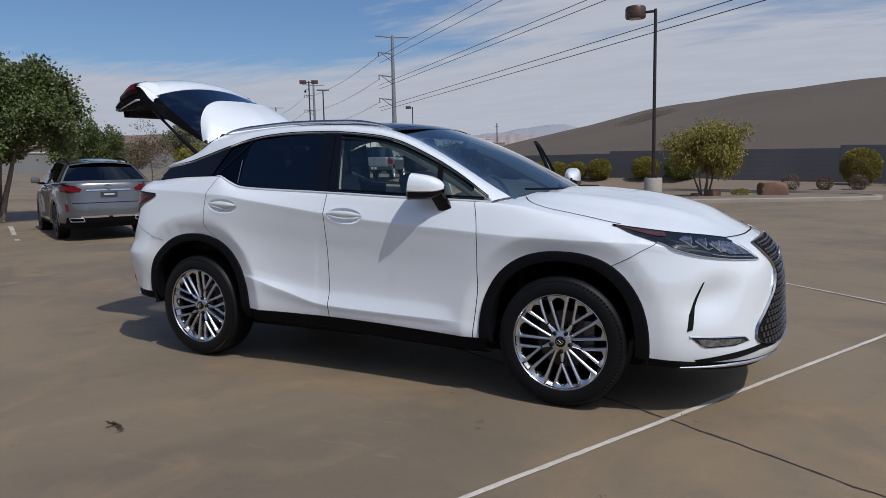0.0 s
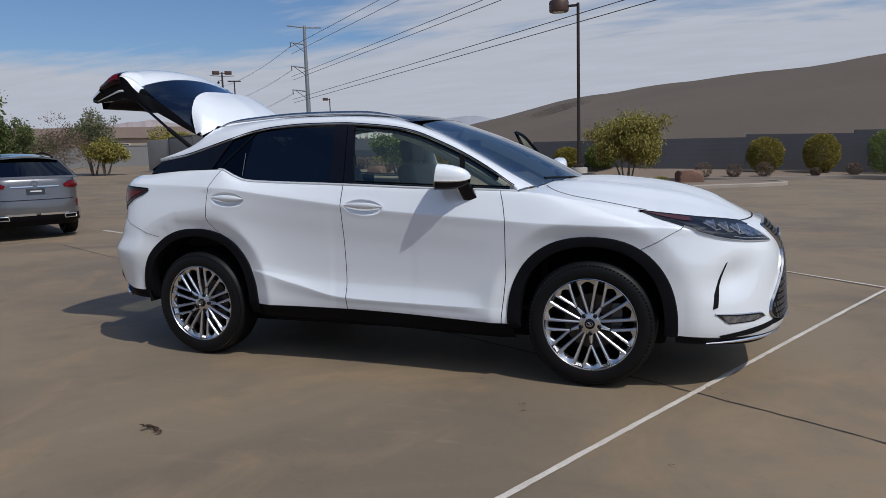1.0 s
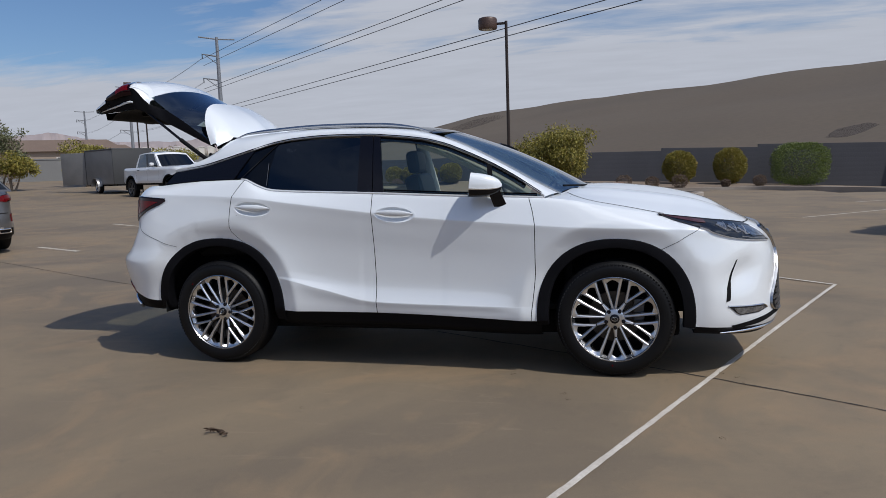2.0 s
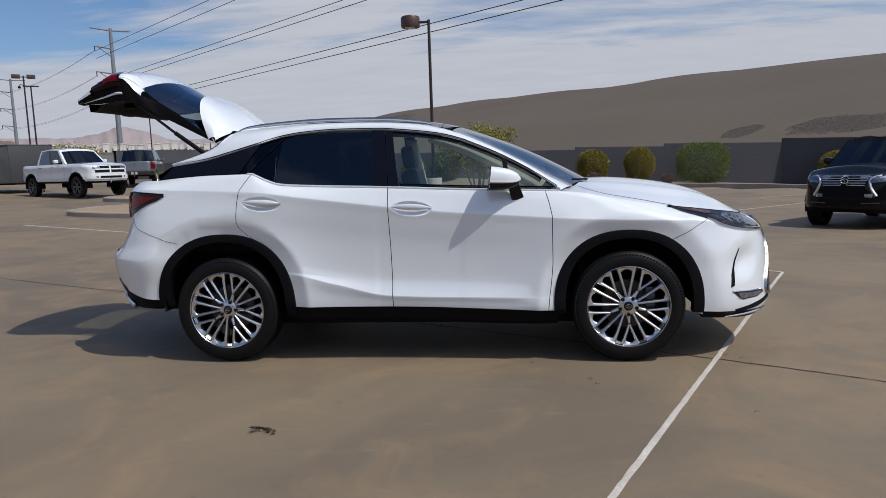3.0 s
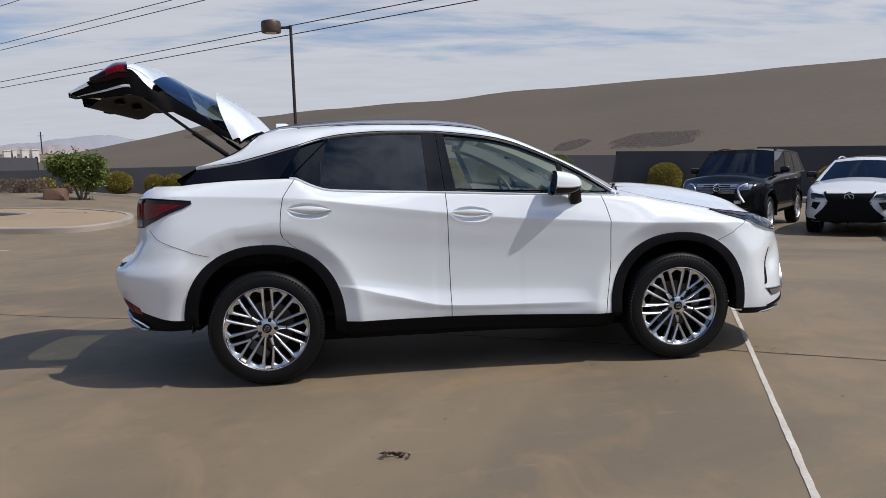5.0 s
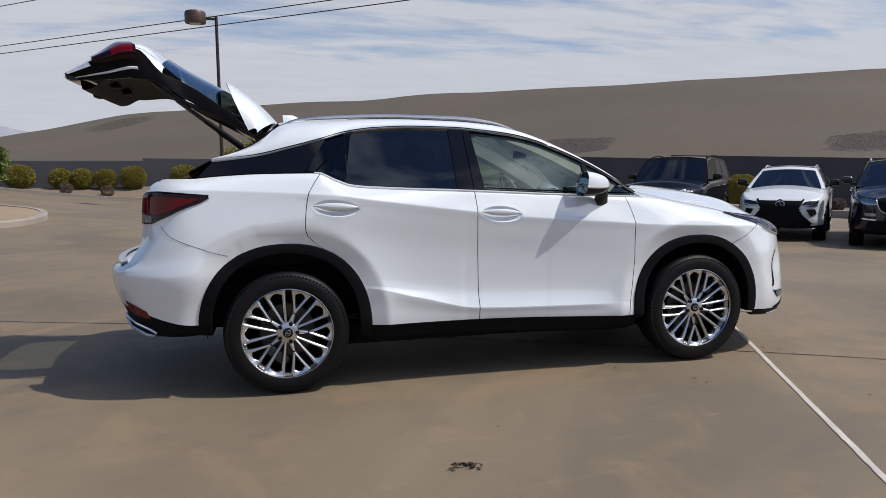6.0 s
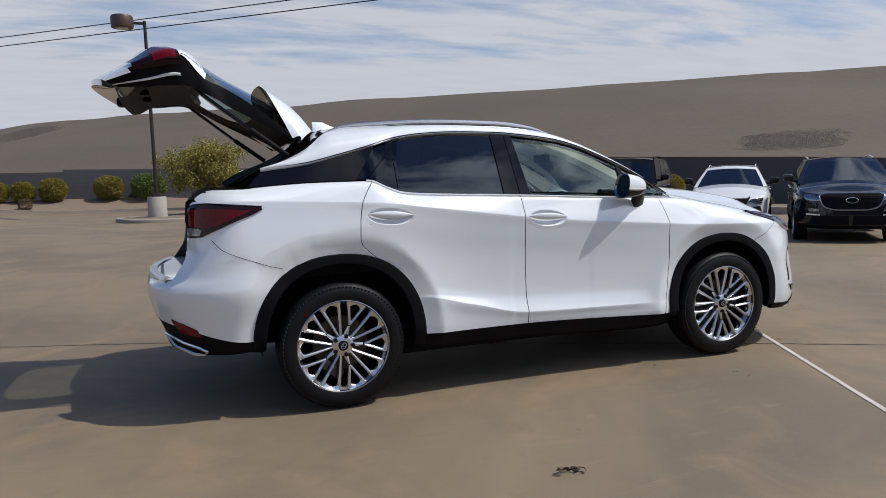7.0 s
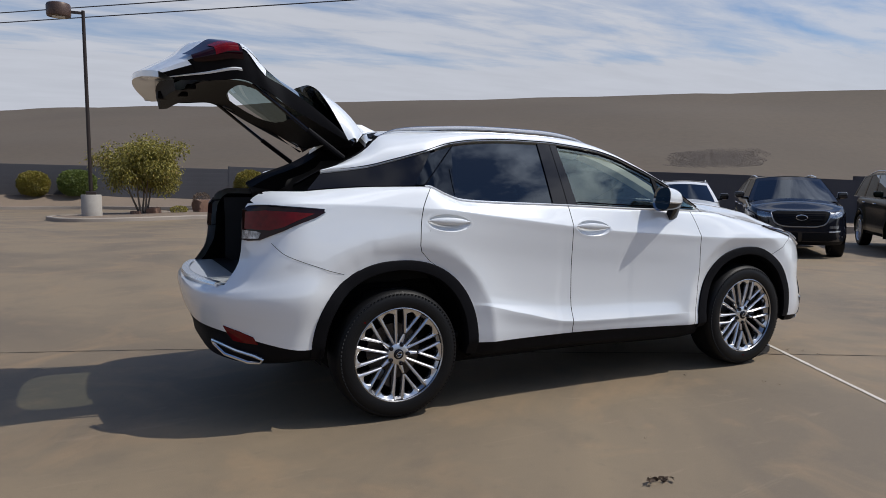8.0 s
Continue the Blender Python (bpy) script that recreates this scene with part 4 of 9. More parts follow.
for s in (-1, 1):
    rows = []
    for (xo, yo, zo), (xi, yi, zi) in zip(rail_out, rail_in):
        row = []
        for k in range(9):
            t = k / 8
            bulge = 0.030 * math.sin(math.pi * t) * (1 - 0.85 * smooth01(0.72, 0.98, xo))
            row.append((xo + (xi - xo) * t, (yo + (yi - yo) * t + bulge * 0.9) * s, zo + (zi - zo) * t + bulge * 0.5))
        rows.append(row)
    bm = grid(rows)
    part("roof_pillar", bm, M_WHITE, car, "white roof side and pillar")

# windscreen base runs along the cowl
ROOF_C = curve([(-1.42, 1.672), (-1.2, 1.692), (-0.7, 1.708), (-0.3, 1.702), (0.0, 1.682), (0.20, 1.650)])
RIN_Y, RIN_Z = curve([(p[0], p[1]) for p in RAIL]), curve([(p[0], p[2]) for p in RAIL])


for s in (-1, 1):
    rows = []
    for i in range(13):
        x = 0.84 + 0.22 * i / 12
        ya, za = H7(x), Z7F(x)
        yb, zb = RIN_Y(min(x, 1.02)) + 0.004, min(RIN_Z(min(x, 1.02)), 1.20) - 0.012 - 0.05 * max(0.0, x - 1.02)
        rows.append([(x, (ya + (yb - ya) * t) * s, za - 0.006 + (max(0.0, zb - za) - 0.006) * t ** 1.2) for t in (0, 0.2, 0.4, 0.6, 0.8, 1.0)])
    part("pillar_foot", grid(rows), M_WHITE, car, "white panel at the foot of the windscreen pillar")


def roof_rows(x0, x1, y_share, n=30, lift=0.0):
    rows = []
    for i in range(n + 1):
        row = []
        for k in range(17):
            t = (k / 8 - 1) * y_share
            x = x0 + (x1 - x0) * i / n
            z = RIN_Z(x) + (ROOF_C(x) - RIN_Z(x)) * (1 - abs(t) ** 2.2)
            row.append((x, RIN_Y(x) * t, z + lift))
        rows.append(row)
    return rows


part("roof", grid(roof_rows(-1.40, 0.14, 1.0)), M_WHITE, car, "white roof panel")
part("roof_glass", grid(roof_rows(-0.95, 0.135, 0.93, 24, 0.004)), M_GLOSS, car, "dark panoramic roof glass")

top_w, bot_w = [], []
for k in range(21):
    t = k / 10 - 1
    top_w.append(Vector((0.14 + 0.085 * (1 - t * t), 0.592 * t, 1.616 + 0.028 * (1 - t * t))))
    bot_w.append(Vector((1.01 + 0.22 * (1 - t * t), 0.715 * t, 1.185 + 0.012 * (1 - t * t))))
rows = [[], [], []]
for k in range(21):
    t = k / 10 - 1
    a = Vector((0.120, RIN_Y(0.13) * t * 0.97, RIN_Z(0.13) + (ROOF_C(0.13) - RIN_Z(0.13)) * (1 - abs(t) ** 2.2) + 0.0045))
    b = top_w[k] + Vector((0.022, 0, -0.006))
    rows[0].append(tuple(a))
    rows[1].append(tuple(a.lerp(b, 0.5) + Vector((0, 0, 0.004))))
    rows[2].append(tuple(b))
part("roof_edge_glass", grid(rows), M_GLOSS, car, "dark glass above the windscreen")
edge = [Vector(p) for p in dense([p for p in RAIL if p[0] > 0.1], 15)]
rows = []
for i in range(15):
    f = i / 14
    row = []
    for k in range(21):
        t = k / 10 - 1
        p = top_w[k].lerp(bot_w[k], f)
        e = edge[i]
        side_p = Vector((e.x, e.y * t, e.z))
        w = abs(t) ** 3
        p = Vector((p.x, p.y, p.z)) + Vector((0.0, 0, 0.035 * math.sin(math.pi * f) * (1 - t * t)))
        q = p * (1 - w) + Vector((e.x, e.y * (1 if t > 0 else -1) * abs(t), e.z)) * w
        row.append(tuple(q))
    rows.append(row)
rows.append([(x + 0.055, y, z - 0.032) for x, y, z in rows[-1]])
windscreen = part("windscreen", grid(rows), G_WIND, car, "tinted windscreen reflecting the sky")
windscreen.visible_shadow = False

# ---- maps of the body for panels laid on it ----
from mathutils.bvhtree import BVHTree
bm = bmesh.new()
for s in (1, -1):
    grid(shell.net(0, NC, 0, NR, s), bm)
    grid(hood_net(s), bm)
bm.normal_update()
BODY = BVHTree.FromBMesh(bm)
bm.free()
K = math.sqrt(0.5)


def body_map(kind, s, tree=None):
    """Flat map to body surface. side: (x, z); nose and tail: (distance along the corner, z); front: (y, z); top: (x, y)."""
    tree = tree or BODY

    def f(a, b):
        if kind == "side":
            o, d = Vector((a, -4, b)), Vector((0, 1, 0))
        elif kind == "nose":
            o, d = Vector((a * K + 4 * K, a * K - 4 * K, b)), Vector((-K, K, 0))
        elif kind == "tail":
            o, d = Vector((-a * K - 4 * K, a * K - 4 * K, b)), Vector((K, K, 0))
        elif kind == "front":
            o, d = Vector((6, a, b)), Vector((-1, 0, 0))
        elif kind == "back":
            o, d = Vector((-6, a, b)), Vector((1, 0, 0))
        else:
            o, d = Vector((a, b, 4)), Vector((0, 0, -1))
        p, n, _, _ = tree.ray_cast(o, d)
        if p is None:
            p, n, _, _ = tree.find_nearest(o + d * 4.0)
        if n.dot(d) > 0:
            n = -n
        return (p.x, p.y * -s, p.z), (n.x, n.y * -s, n.z)
    return f


def line_on(path, n=24):
    return dense([(a, b, 0) for a, b in path], n)


def flat_path(path, n=24):
    return [(p[0], p[1]) for p in line_on(path, n)]
# ---- wheel openings, wheels and underside ----
def arch_trim(sx, s):
    rows = []
    lo = -0.05 if sx > 0 else 0.0
    n = 44
    for i in range(n + 1):
        a = -0.10 + (math.pi + 0.20) * i / n
        ro = arch_r(max(0.0, min(math.pi, a)), *ARCH[sx]) + 0.004
        w = 0.058 + 0.018 * abs(math.cos(a))
        c, sn = math.cos(a), math.sin(a)
        row = []
        for k, (dr, off) in enumerate(((0.0, 0.001), (0.004, 0.010), (0.5 * w, 0.014), (w - 0.004, 0.011), (w, 0.002), (w, -0.05), (w - 0.01, -0.10))):
            r = ro - dr
            x, z = sx * WB + r * c, 0.377 + r * sn
            xo, zo = sx * WB + ro * c, 0.377 + ro * sn
            p, nn = body_map("side", 1)(xo, max(zo, 0.30))
            q, nn = body_map("side", 1)(x, max(z, 0.30))
            y = max(abs(p[1]), abs(q[1])) + off
            row.append((x, y * s, z))
        rows.append(row)
    return grid(rows)


def wheel_well(sx, s):
    rows = []
    for i in range(25):
        a = -0.02 + (math.pi + 0.04) * i / 24
        r = arch_r(max(0.0, min(math.pi, a)), *ARCH[sx]) - 0.045
        rows.append([(sx * WB + r * math.cos(a), y * s, 0.377 + r * math.sin(a)) for y in (0.915, 0.75, 0.58)])
    bm = grid(rows)
    hub = [r[2] for r in rows]
    vs = [bm.verts.new(p) for p in hub]
    bm.faces.new(vs)
    return bm


for sx, nm in ((1, "front"), (-1, "rear")):
    for s in (-1, 1):
        part("arch_cladding", arch_trim(sx, s), M_PLASTIC, car, "black wheel arch moulding")
        part("wheel_liner", wheel_well(sx, s), M_DARK, car)

part("underbody", box(3.5, 1.36, 0.16, (0.06, 0, 0.30), 0.03), M_DARK, car, "dark underside")
# widens the underside, added to keep skylight off the ground below
part("underbody_panel", box(1.70, 1.60, 0.10, (0.0, 0, 0.305), 0.03), M_DARK, car, "dark underfloor panel added to shade the ground below")


SPOKE_TURN = 15.0


def make_wheel(s):
    """A multi-spoke alloy wheel with its tyre; its face looks along -y for s = -1."""
    holder = part("tyre", lathe([(0.262, 0.085), (0.268, 0.108), (0.285, 0.116), (0.325, 0.118), (0.352, 0.108), (0.368, 0.092), (0.3755, 0.06), (0.377, 0.0), (0.3755, -0.06), (0.368, -0.092), (0.34, -0.112), (0.28, -0.11), (0.262, -0.085)], 72), M_RUBBER, car)
    bm = bmesh.new()
    for g in range(96):
        a = 2 * math.pi * g / 96
        for off in (0.10, -0.10, 0.035, -0.035):
            rot = Matrix.Rotation(-a, 4, "Y")
            w = 0.05 if abs(off) > 0.05 else 0.045
            r = 0.3508 if abs(off) > 0.05 else 0.3722
            box(0.006, w, 0.013, (0, 0, 0), 0, bm, Matrix.Translation((r * math.cos(a), off * 0.9, r * math.sin(a))) @ rot @ Matrix.Rotation(0.45 * (1 if off > 0 else -1), 4, "X"))
    part("tread", bm, M_RUBBER, holder)
    # rim barrel and lip
    part("rim", lathe([(0.2655, 0.106), (0.270, 0.1125), (0.2755, 0.110), (0.273, 0.103), (0.266, 0.0985), (0.2625, 0.088), (0.252, 0.080), (0.244, 0.055), (0.235, -0.05), (0.25, -0.08)], 72), M_RIM, holder)
    # five groups of four spokes: an inner pair that spreads from the hub, and a parallel one that springs from the nut seats
    bm = bmesh.new()
    for k in range(5):
        a0 = 2 * math.pi * k / 5 + radians(SPOKE_TURN)
        for side in (1, -1):
            lines = [((0.050, 0.005), (0.2590, 0.0540)), ((0.102, 0.0740), (0.2385, 0.1110))]
            if side > 0:
                lines.append(((0.050 * math.cos(0.6283), 0.050 * math.sin(0.6283)), (0.118 * math.cos(0.6283), 0.118 * math.sin(0.6283))))
            for kind, (p, q) in enumerate(lines):
                along = Vector((q[0] - p[0], q[1] - p[1])).normalized()
                across = Vector((-along.y, along.x))
                rows = []
                for i in range(6):
                    t = i / 5
                    base = Vector(p).lerp(Vector(q), t)
                    half = (0.0082 + 0.0042 * t ** 2) if kind < 2 else 0.015 - 0.006 * t
                    depth = (0.072 if kind < 2 else 0.066) + 0.0225 * math.sin(math.pi * 0.5 * min(1.0, base.length / 0.25))
                    ring = []
                    for du, dv in ((-half, -0.034), (-half, -0.009), (-half * 0.60, -0.003), (0.0, 0.0), (half * 0.60, -0.003), (half, -0.009), (half, -0.034)):
                        u, v = base.x + across.x * du, (base.y + across.y * du) * side
                        ring.append((u * math.cos(a0) - v * math.sin(a0), depth + dv, u * math.sin(a0) + v * math.cos(a0)))
                    rows.append(ring if side > 0 else ring[::-1])
                grid(rows, bm)
    # webs that close the gaps between neighbouring pairs at the rim
    for k in range(10):
        mid = 2 * math.pi * k / 10 + radians(SPOKE_TURN)
        span = radians(12.2 if k % 2 == 0 else 11.0)
        rows = []
        for i in range(9):
            u = i / 4 - 1
            g = mid + span * u
            inner = 0.252 - 0.030 * abs(u) ** 1.6
            rows.append([(r * math.cos(g), d, r * math.sin(g)) for r, d in ((inner, 0.062), (inner, 0.088), (inner + 0.004, 0.0915), (0.262, 0.0955), (0.268, 0.101))])
        grid(rows, bm)
    part("spokes", bm, [M_SPOKE], holder, "bright machined twin spokes")
    part("hub", lathe([(0.001, 0.085), (0.050, 0.085), (0.062, 0.078), (0.066, 0.06), (0.066, 0.02)], 32), M_SPOKE, holder)
    part("centre_cap", lathe([(0.001, 0.094), (0.024, 0.094), (0.030, 0.090), (0.031, 0.082)], 28), M_GLOSS, holder)
    bm = bmesh.new()
    tube([(0.017 * math.cos(a) * 1.1, 0.0955, 0.013 * math.sin(a)) for a in [2 * math.pi * i / 20 for i in range(21)]], 0.0022, 6, bm)
    tube([(0.008, 0.0955, 0.011), (-0.008, 0.0955, -0.006), (0.012, 0.0955, -0.006)], 0.0022, 6, bm)
    part("cap_badge", bm, M_BADGE, holder)
    for k in range(5):
        a = 2 * math.pi * k / 5 + radians(SPOKE_TURN + 36)
        nut = lathe([(0.001, 0.088), (0.009, 0.088), (0.0125, 0.084), (0.013, 0.07)], 10)
        bmesh.ops.translate(nut, vec=(0.057 * math.cos(a), 0.006, 0.057 * math.sin(a)), verts=nut.verts[:])
        part("wheel_nut", nut, M_GLOSS, holder)
    part("brake_disc", lathe([(0.07, 0.0), (0.165, 0.0), (0.165, -0.02), (0.07, -0.02)], 48), M_DISC, holder)
    cal = box(0.07, 0.09, 0.15, (-0.15, 0.0, 0.05), 0.02)
    part("brake_caliper", cal, M_ALLOY_DARK, holder)
    part("wheel_back", lathe([(0.001, -0.06), (0.255, -0.06)], 40), M_DARK, holder)
    dot = lathe([(0.001, 0.1195), (0.0055, 0.1195), (0.006, 0.117)], 10)
    bmesh.ops.translate(dot, vec=(0.297 * math.cos(-1.52), 0.0, 0.297 * math.sin(-1.52)), verts=dot.verts[:])
    part("paint_dot", dot, M_RED, holder)
    return holder


WHEEL_Y = 0.815
first = make_wheel(-1)
first.matrix_basis = pose(WB, -WHEEL_Y, WHEEL_R, 0, 0, 180)
for x, y, spin, turnz in ((-WB, -WHEEL_Y, -131, 180), (WB, WHEEL_Y, 10, 0), (-WB, WHEEL_Y, 40, 0)):
    copy_thing(first, pose(x, y, WHEEL_R, 0, 0, turnz) @ pose(0, 0, 0, 0, spin, 0))

# ---- side windows and pillars ----
def dlo(x, d):
    """Height on the window line: d = 0 belt, 1 top."""
    lo, hi = Z7F(x) + 0.006, UPF(x) - 0.006
    return lo + (hi - lo) * d


def outline(x0b, x0t, x1b, x1t, n=14, inset=0.0):
    """A window outline between two slanted edges, its foot on the belt and its head on the roof line."""
    lo = [(x0b + (x1b - x0b) * i / n, dlo(x0b + (x1b - x0b) * i / n, 0) + inset) for i in range(n + 1)]
    hi = [(x1t + (x0t - x1t) * i / n, dlo(x1t + (x0t - x1t) * i / n, 1) - inset) for i in range(n + 1)]
    return lo + hi


for s in (-1, 1):
    pl = side_place(s)
    g = part("front_side_window", sheet(outline(-0.135, -0.195, 0.60, 0.575, 16, 0.012), 0.12, pl, -0.006), G_CLEAR, car, "clear front door glass")
    g.visible_shadow = False
    g = part("quarter_window", sheet(outline(0.625, 0.60, 0.93, 0.915, 10, 0.010), 0.1, pl, -0.006), G_CLEAR, car, "small clear corner glass")
    g.visible_shadow = False
    part("window_bar", sheet(outline(0.598, 0.570, 0.628, 0.604, 6), 0.1, pl, 0.0, 0.02), M_PLASTIC, car, "black window divider")
    if s < 0:  # the far rear window is wound down
        part("rear_side_window", sheet(outline(-1.022, -0.972, -0.315, -0.335, 16, 0.008), 0.12, pl, -0.006), G_PRIV, car, "dark privacy glass of the rear door")
    part("rear_quarter_glass", sheet(outline(-1.30, -1.16, -1.02, -0.97, 10, 0.008), 0.1, pl, -0.006), G_QUARTER, car, "dark rear quarter glass")
    part("centre_pillar", sheet(outline(-0.318, -0.338, -0.210, -0.245, 8), 0.08, pl, 0.002, 0.02), M_GLOSS, car, "gloss black centre pillar")
    part("centre_pillar", sheet(outline(-0.205, -0.240, -0.132, -0.192, 8), 0.08, pl, 0.002, 0.02), M_GLOSS, car, "gloss black front door pillar")
    part("rear_pillar_trim", sheet(outline(-1.88, -1.80, -1.27, -1.13, 14), 0.08, pl, 0.002, 0.02), M_GLOSS, car, "gloss black rear roof pillar trim")
    part("glass_edge", sheet(outline(-1.045, -0.995, -1.000, -0.945, 6, 0.004), 0.05, pl, -0.012), M_GLOSS, car, "black edge between the rear panes")
    bar = [(-1.013 + 0.004 * k / 7, dlo(-1.013, 0) + 0.02 + 0.155 * (1 - k / 7)) for k in range(8)]
    part("door_glass_bar", strip(bar, 0.005, pl, 0.003), M_ALLOY_DARK, car, "thin pale glass divider")
    slant = [(-1.205 + 0.245 * k / 12, dlo(-1.205, 0) + 0.004 + (dlo(-0.96, 1) - dlo(-1.205, 0) - 0.004) * k / 12) for k in range(13)]
    part("door_frame_bar", strip(slant, 0.006, pl, 0.005), M_GLOSS, car, "gloss black slanting edge of the rear door frame")
    seam = [(x, dlo(x, 1) + 0.0155) for x in [-1.80 + 2.74 * i / 70 for i in range(71)]]
    part("roof_seam", strip(seam, 0.006, pl, 0.0075), M_DARK, car, "dark seam above the window surround")
    # mouldings round the window line
    lo = [(x, dlo(x, 0) - 0.004) for x in [-1.90 + 2.85 * i / 70 for i in range(71)]]
    hi = [(x, dlo(x, 1) + 0.006) for x in [-1.80 + 2.74 * i / 70 for i in range(71)]]
    part("belt_moulding", strip([p for p in lo if p[0] > -1.22 and (s < 0 or p[0] < -0.21)], 0.016, pl, 0.008), M_BRIGHT, car, "chrome belt moulding")
    part("roof_moulding", strip(hi, 0.007, pl, 0.006), M_GRILLE, car, "bright window surround moulding")
    tipx = [(0.935 + 0.022 * math.cos(a), 1.164 + 0.013 * math.sin(a)) for a in [-1.6 + 3.2 * i / 8 for i in range(9)]]
    part("corner_moulding", strip(tipx, 0.012, pl, 0.007), M_BRIGHT, car, "")
    # inner frame of the window openings, seen through the glass
    head = [(x, dlo(x, 1) - 0.016) for x in [-0.19 + 1.02 * i / 30 for i in range(31)]]
    part("window_frame", strip(head, 0.030, pl, -0.022), M_PLASTIC, car, "black inner window frame")
    foot = [(x, dlo(x, 0) + 0.012) for x in [-0.13 + 1.04 * i / 20 for i in range(21)]]
    part("window_seal", strip(foot, 0.024, pl, -0.014), M_PLASTIC, car, "black window seal")

    # door handles in their cups
    side = body_map("side", s)
    flank = side
    for cx, cz in CUPS:
        rows = []
        for rx, rz, ring in [(0.161, 0.077, 1.3), (0.150, 0.066, 1.1), (0.137, 0.051, 1.1)] + [(0.134 * f, 0.048 * f, f) for f in (0.985, 0.95, 0.88, 0.76, 0.60, 0.40, 0.18, 0.01)]:
            row = []
            for k in range(40):
                g = 2 * math.pi * k / 40
                x = cx + rx * math.cos(g)
                q, n = flank(x, cz - 0.004 + rz * math.sin(g) - 0.06 * (x - cx))
                deep = 0.0 if ring > 1 else 0.026 * (1 - ring ** 2) ** 0.6
                row.append(Vector(q) + Vector(n) * ((0.0005 if ring < 1.2 else -0.0003) - deep))
            rows.append(row)
        part("handle_cup", grid(rows, close=True), M_WHITE, car, "white hollow behind the door handle")
        rows = []
        for i in range(21):
            u = i / 10 - 1
            x = cx + 0.137 * u
            q, n = flank(x, cz + 0.006 - 0.045 * (x - cx))
            q, n = Vector(q), Vector(n)
            fat = max(0.05, 1 - abs(u) ** 2.4)
            ring = []
            for k in range(12):
                g = 2 * math.pi * k / 12
                ring.append(q + Vector((0, 0, 0.021 * fat * math.sin(g))) + n * (0.0005 + 0.012 * fat * (0.25 + math.cos(g))))
            rows.append(ring)
        part("door_handle", grid(rows, close=True), M_WHITE, car, "white pull handle")

    # exterior mirror: widest at the glass, drawn in towards the front
    def mirror_shape(lo_u, hi_u, top, low, grow=0.0):
        rows = []
        for i in range(13):
            u = lo_u + (hi_u - lo_u) * i / 12
            keep = max(0.02, (1 - u ** 3.0)) ** 0.46 * (1 - 0.10 * u)
            x = 0.492 + 0.205 * u
            cy, cz = 0.966 - 0.035 * u, 1.258 - 0.016 * u
            ring = []
            for k in range(28):
                g = 2 * math.pi * k / 28
                cx, sz = (math.copysign(abs(f) ** 0.68, f) for f in (math.cos(g), math.sin(g)))
                sz = max(low, min(top, sz))
                y = cy + (0.070 + grow) * cx * keep * (1 - 0.12 * max(0.0, sz))
                z = cz + (0.076 + grow) * sz * keep * (1.12 if sz < 0 else 1.0)
                ring.append((x - 0.12 * (0.97 - y) * (1 - u) + 0.012 * sz * (1 - u), y * s, z))
            rows.append(ring)
        return rows
    mir = part("mirror", grid(mirror_shape(0.0, 1.0, 1.0, -0.30), close=True), M_WHITE, car, "white capped exterior mirror")
    part("mirror_base", grid(mirror_shape(0.02, 0.95, -0.26, -1.0, -0.003), close=True), M_GLOSS, mir, "black mirror underside")
    part("mirror_trim", grid(mirror_shape(0.0, 0.96, -0.27, -0.36, 0.0025), close=True), M_CHROME, mir, "chrome line")
    bm = grid([[(0.655 - 0.03 * t + dx * (1 - 0.15 * t), (0.965 - 0.085 * (1 - t) + dy) * s, 1.105 + 0.115 * t + dz) for dx, dy, dz in ((-0.020, -0.04, 0), (0.058, -0.04, 0.012), (0.062, 0.0, 0.012), (0.012, 0.016, 0.0), (-0.020, 0.012, 0))] for t in (0, 0.25, 0.5, 0.75, 1.0)], close=True)
    bm.faces.new([v for v in bm.verts[:5]])
    part("mirror_stalk", bm, M_GLOSS, mir, "gloss black mirror foot")
    rim = mirror_shape(0.0, 0.05, 1.0, -1.0, 0.001)[0]
    mid = Vector((sum(p[0] for p in rim) / 28, sum(p[1] for p in rim) / 28, sum(p[2] for p in rim) / 28))
    part("mirror_glass", grid([rim, [tuple(Vector(p).lerp(mid, 0.12) + Vector((0.010, 0, 0))) for p in rim], [tuple(Vector(p).lerp(mid, 0.97) + Vector((0.010, 0, 0))) for p in rim]], close=True), M_MIRROR, mir, "mirror glass")

    # roof rails
    rail = [Vector((p[0], (p[1] - 0.012) * s, p[2] + 0.012)) for p in dense([(-1.40, 0.60, 1.615), (-1.28, 0.592, 1.658), (-1.1, 0.587, 1.674), (-0.7, 0.582, 1.690), (-0.25, 0.582, 1.680), (0.02, 0.588, 1.648), (0.16, 0.592, 1.605)], 40)]
    bm = tube(rail, [0.003 + 0.010 * min(1.0, 6 * i / 39, 6 * (39 - i) / 39) for i in range(40)], 8)
    part("roof_rail", bm, M_RIM, car, "slim metallic roof rail")

# shark fin
rows = []
for i in range(9):
    t = i / 8
    half = 0.034 * (1 - t) ** 0.7 + 0.004
    x0, x1 = -1.355 - 0.005 * t, -1.12 - 0.17 * t ** 0.8
    z = ROOF_C(-1.22) - 0.014 + 0.062 * t
    rows.append([(x0 + (x1 - x0) * u, half * v, z) for u, v in ((0, -0.6), (0.3, -1), (0.75, -0.7), (1, 0), (0.75, 0.7), (0.3, 1), (0, 0.6))])
part("roof_aerial", grid(rows, close=True), M_WHITE, car, "white shark fin aerial")

# the driver's door stands open on the far side
HINGE = Matrix.Translation((0.89, 0.90, 0)) @ Matrix.Rotation(radians(-66), 4, "Z") @ Matrix.Translation((-0.89, -0.90, 0))
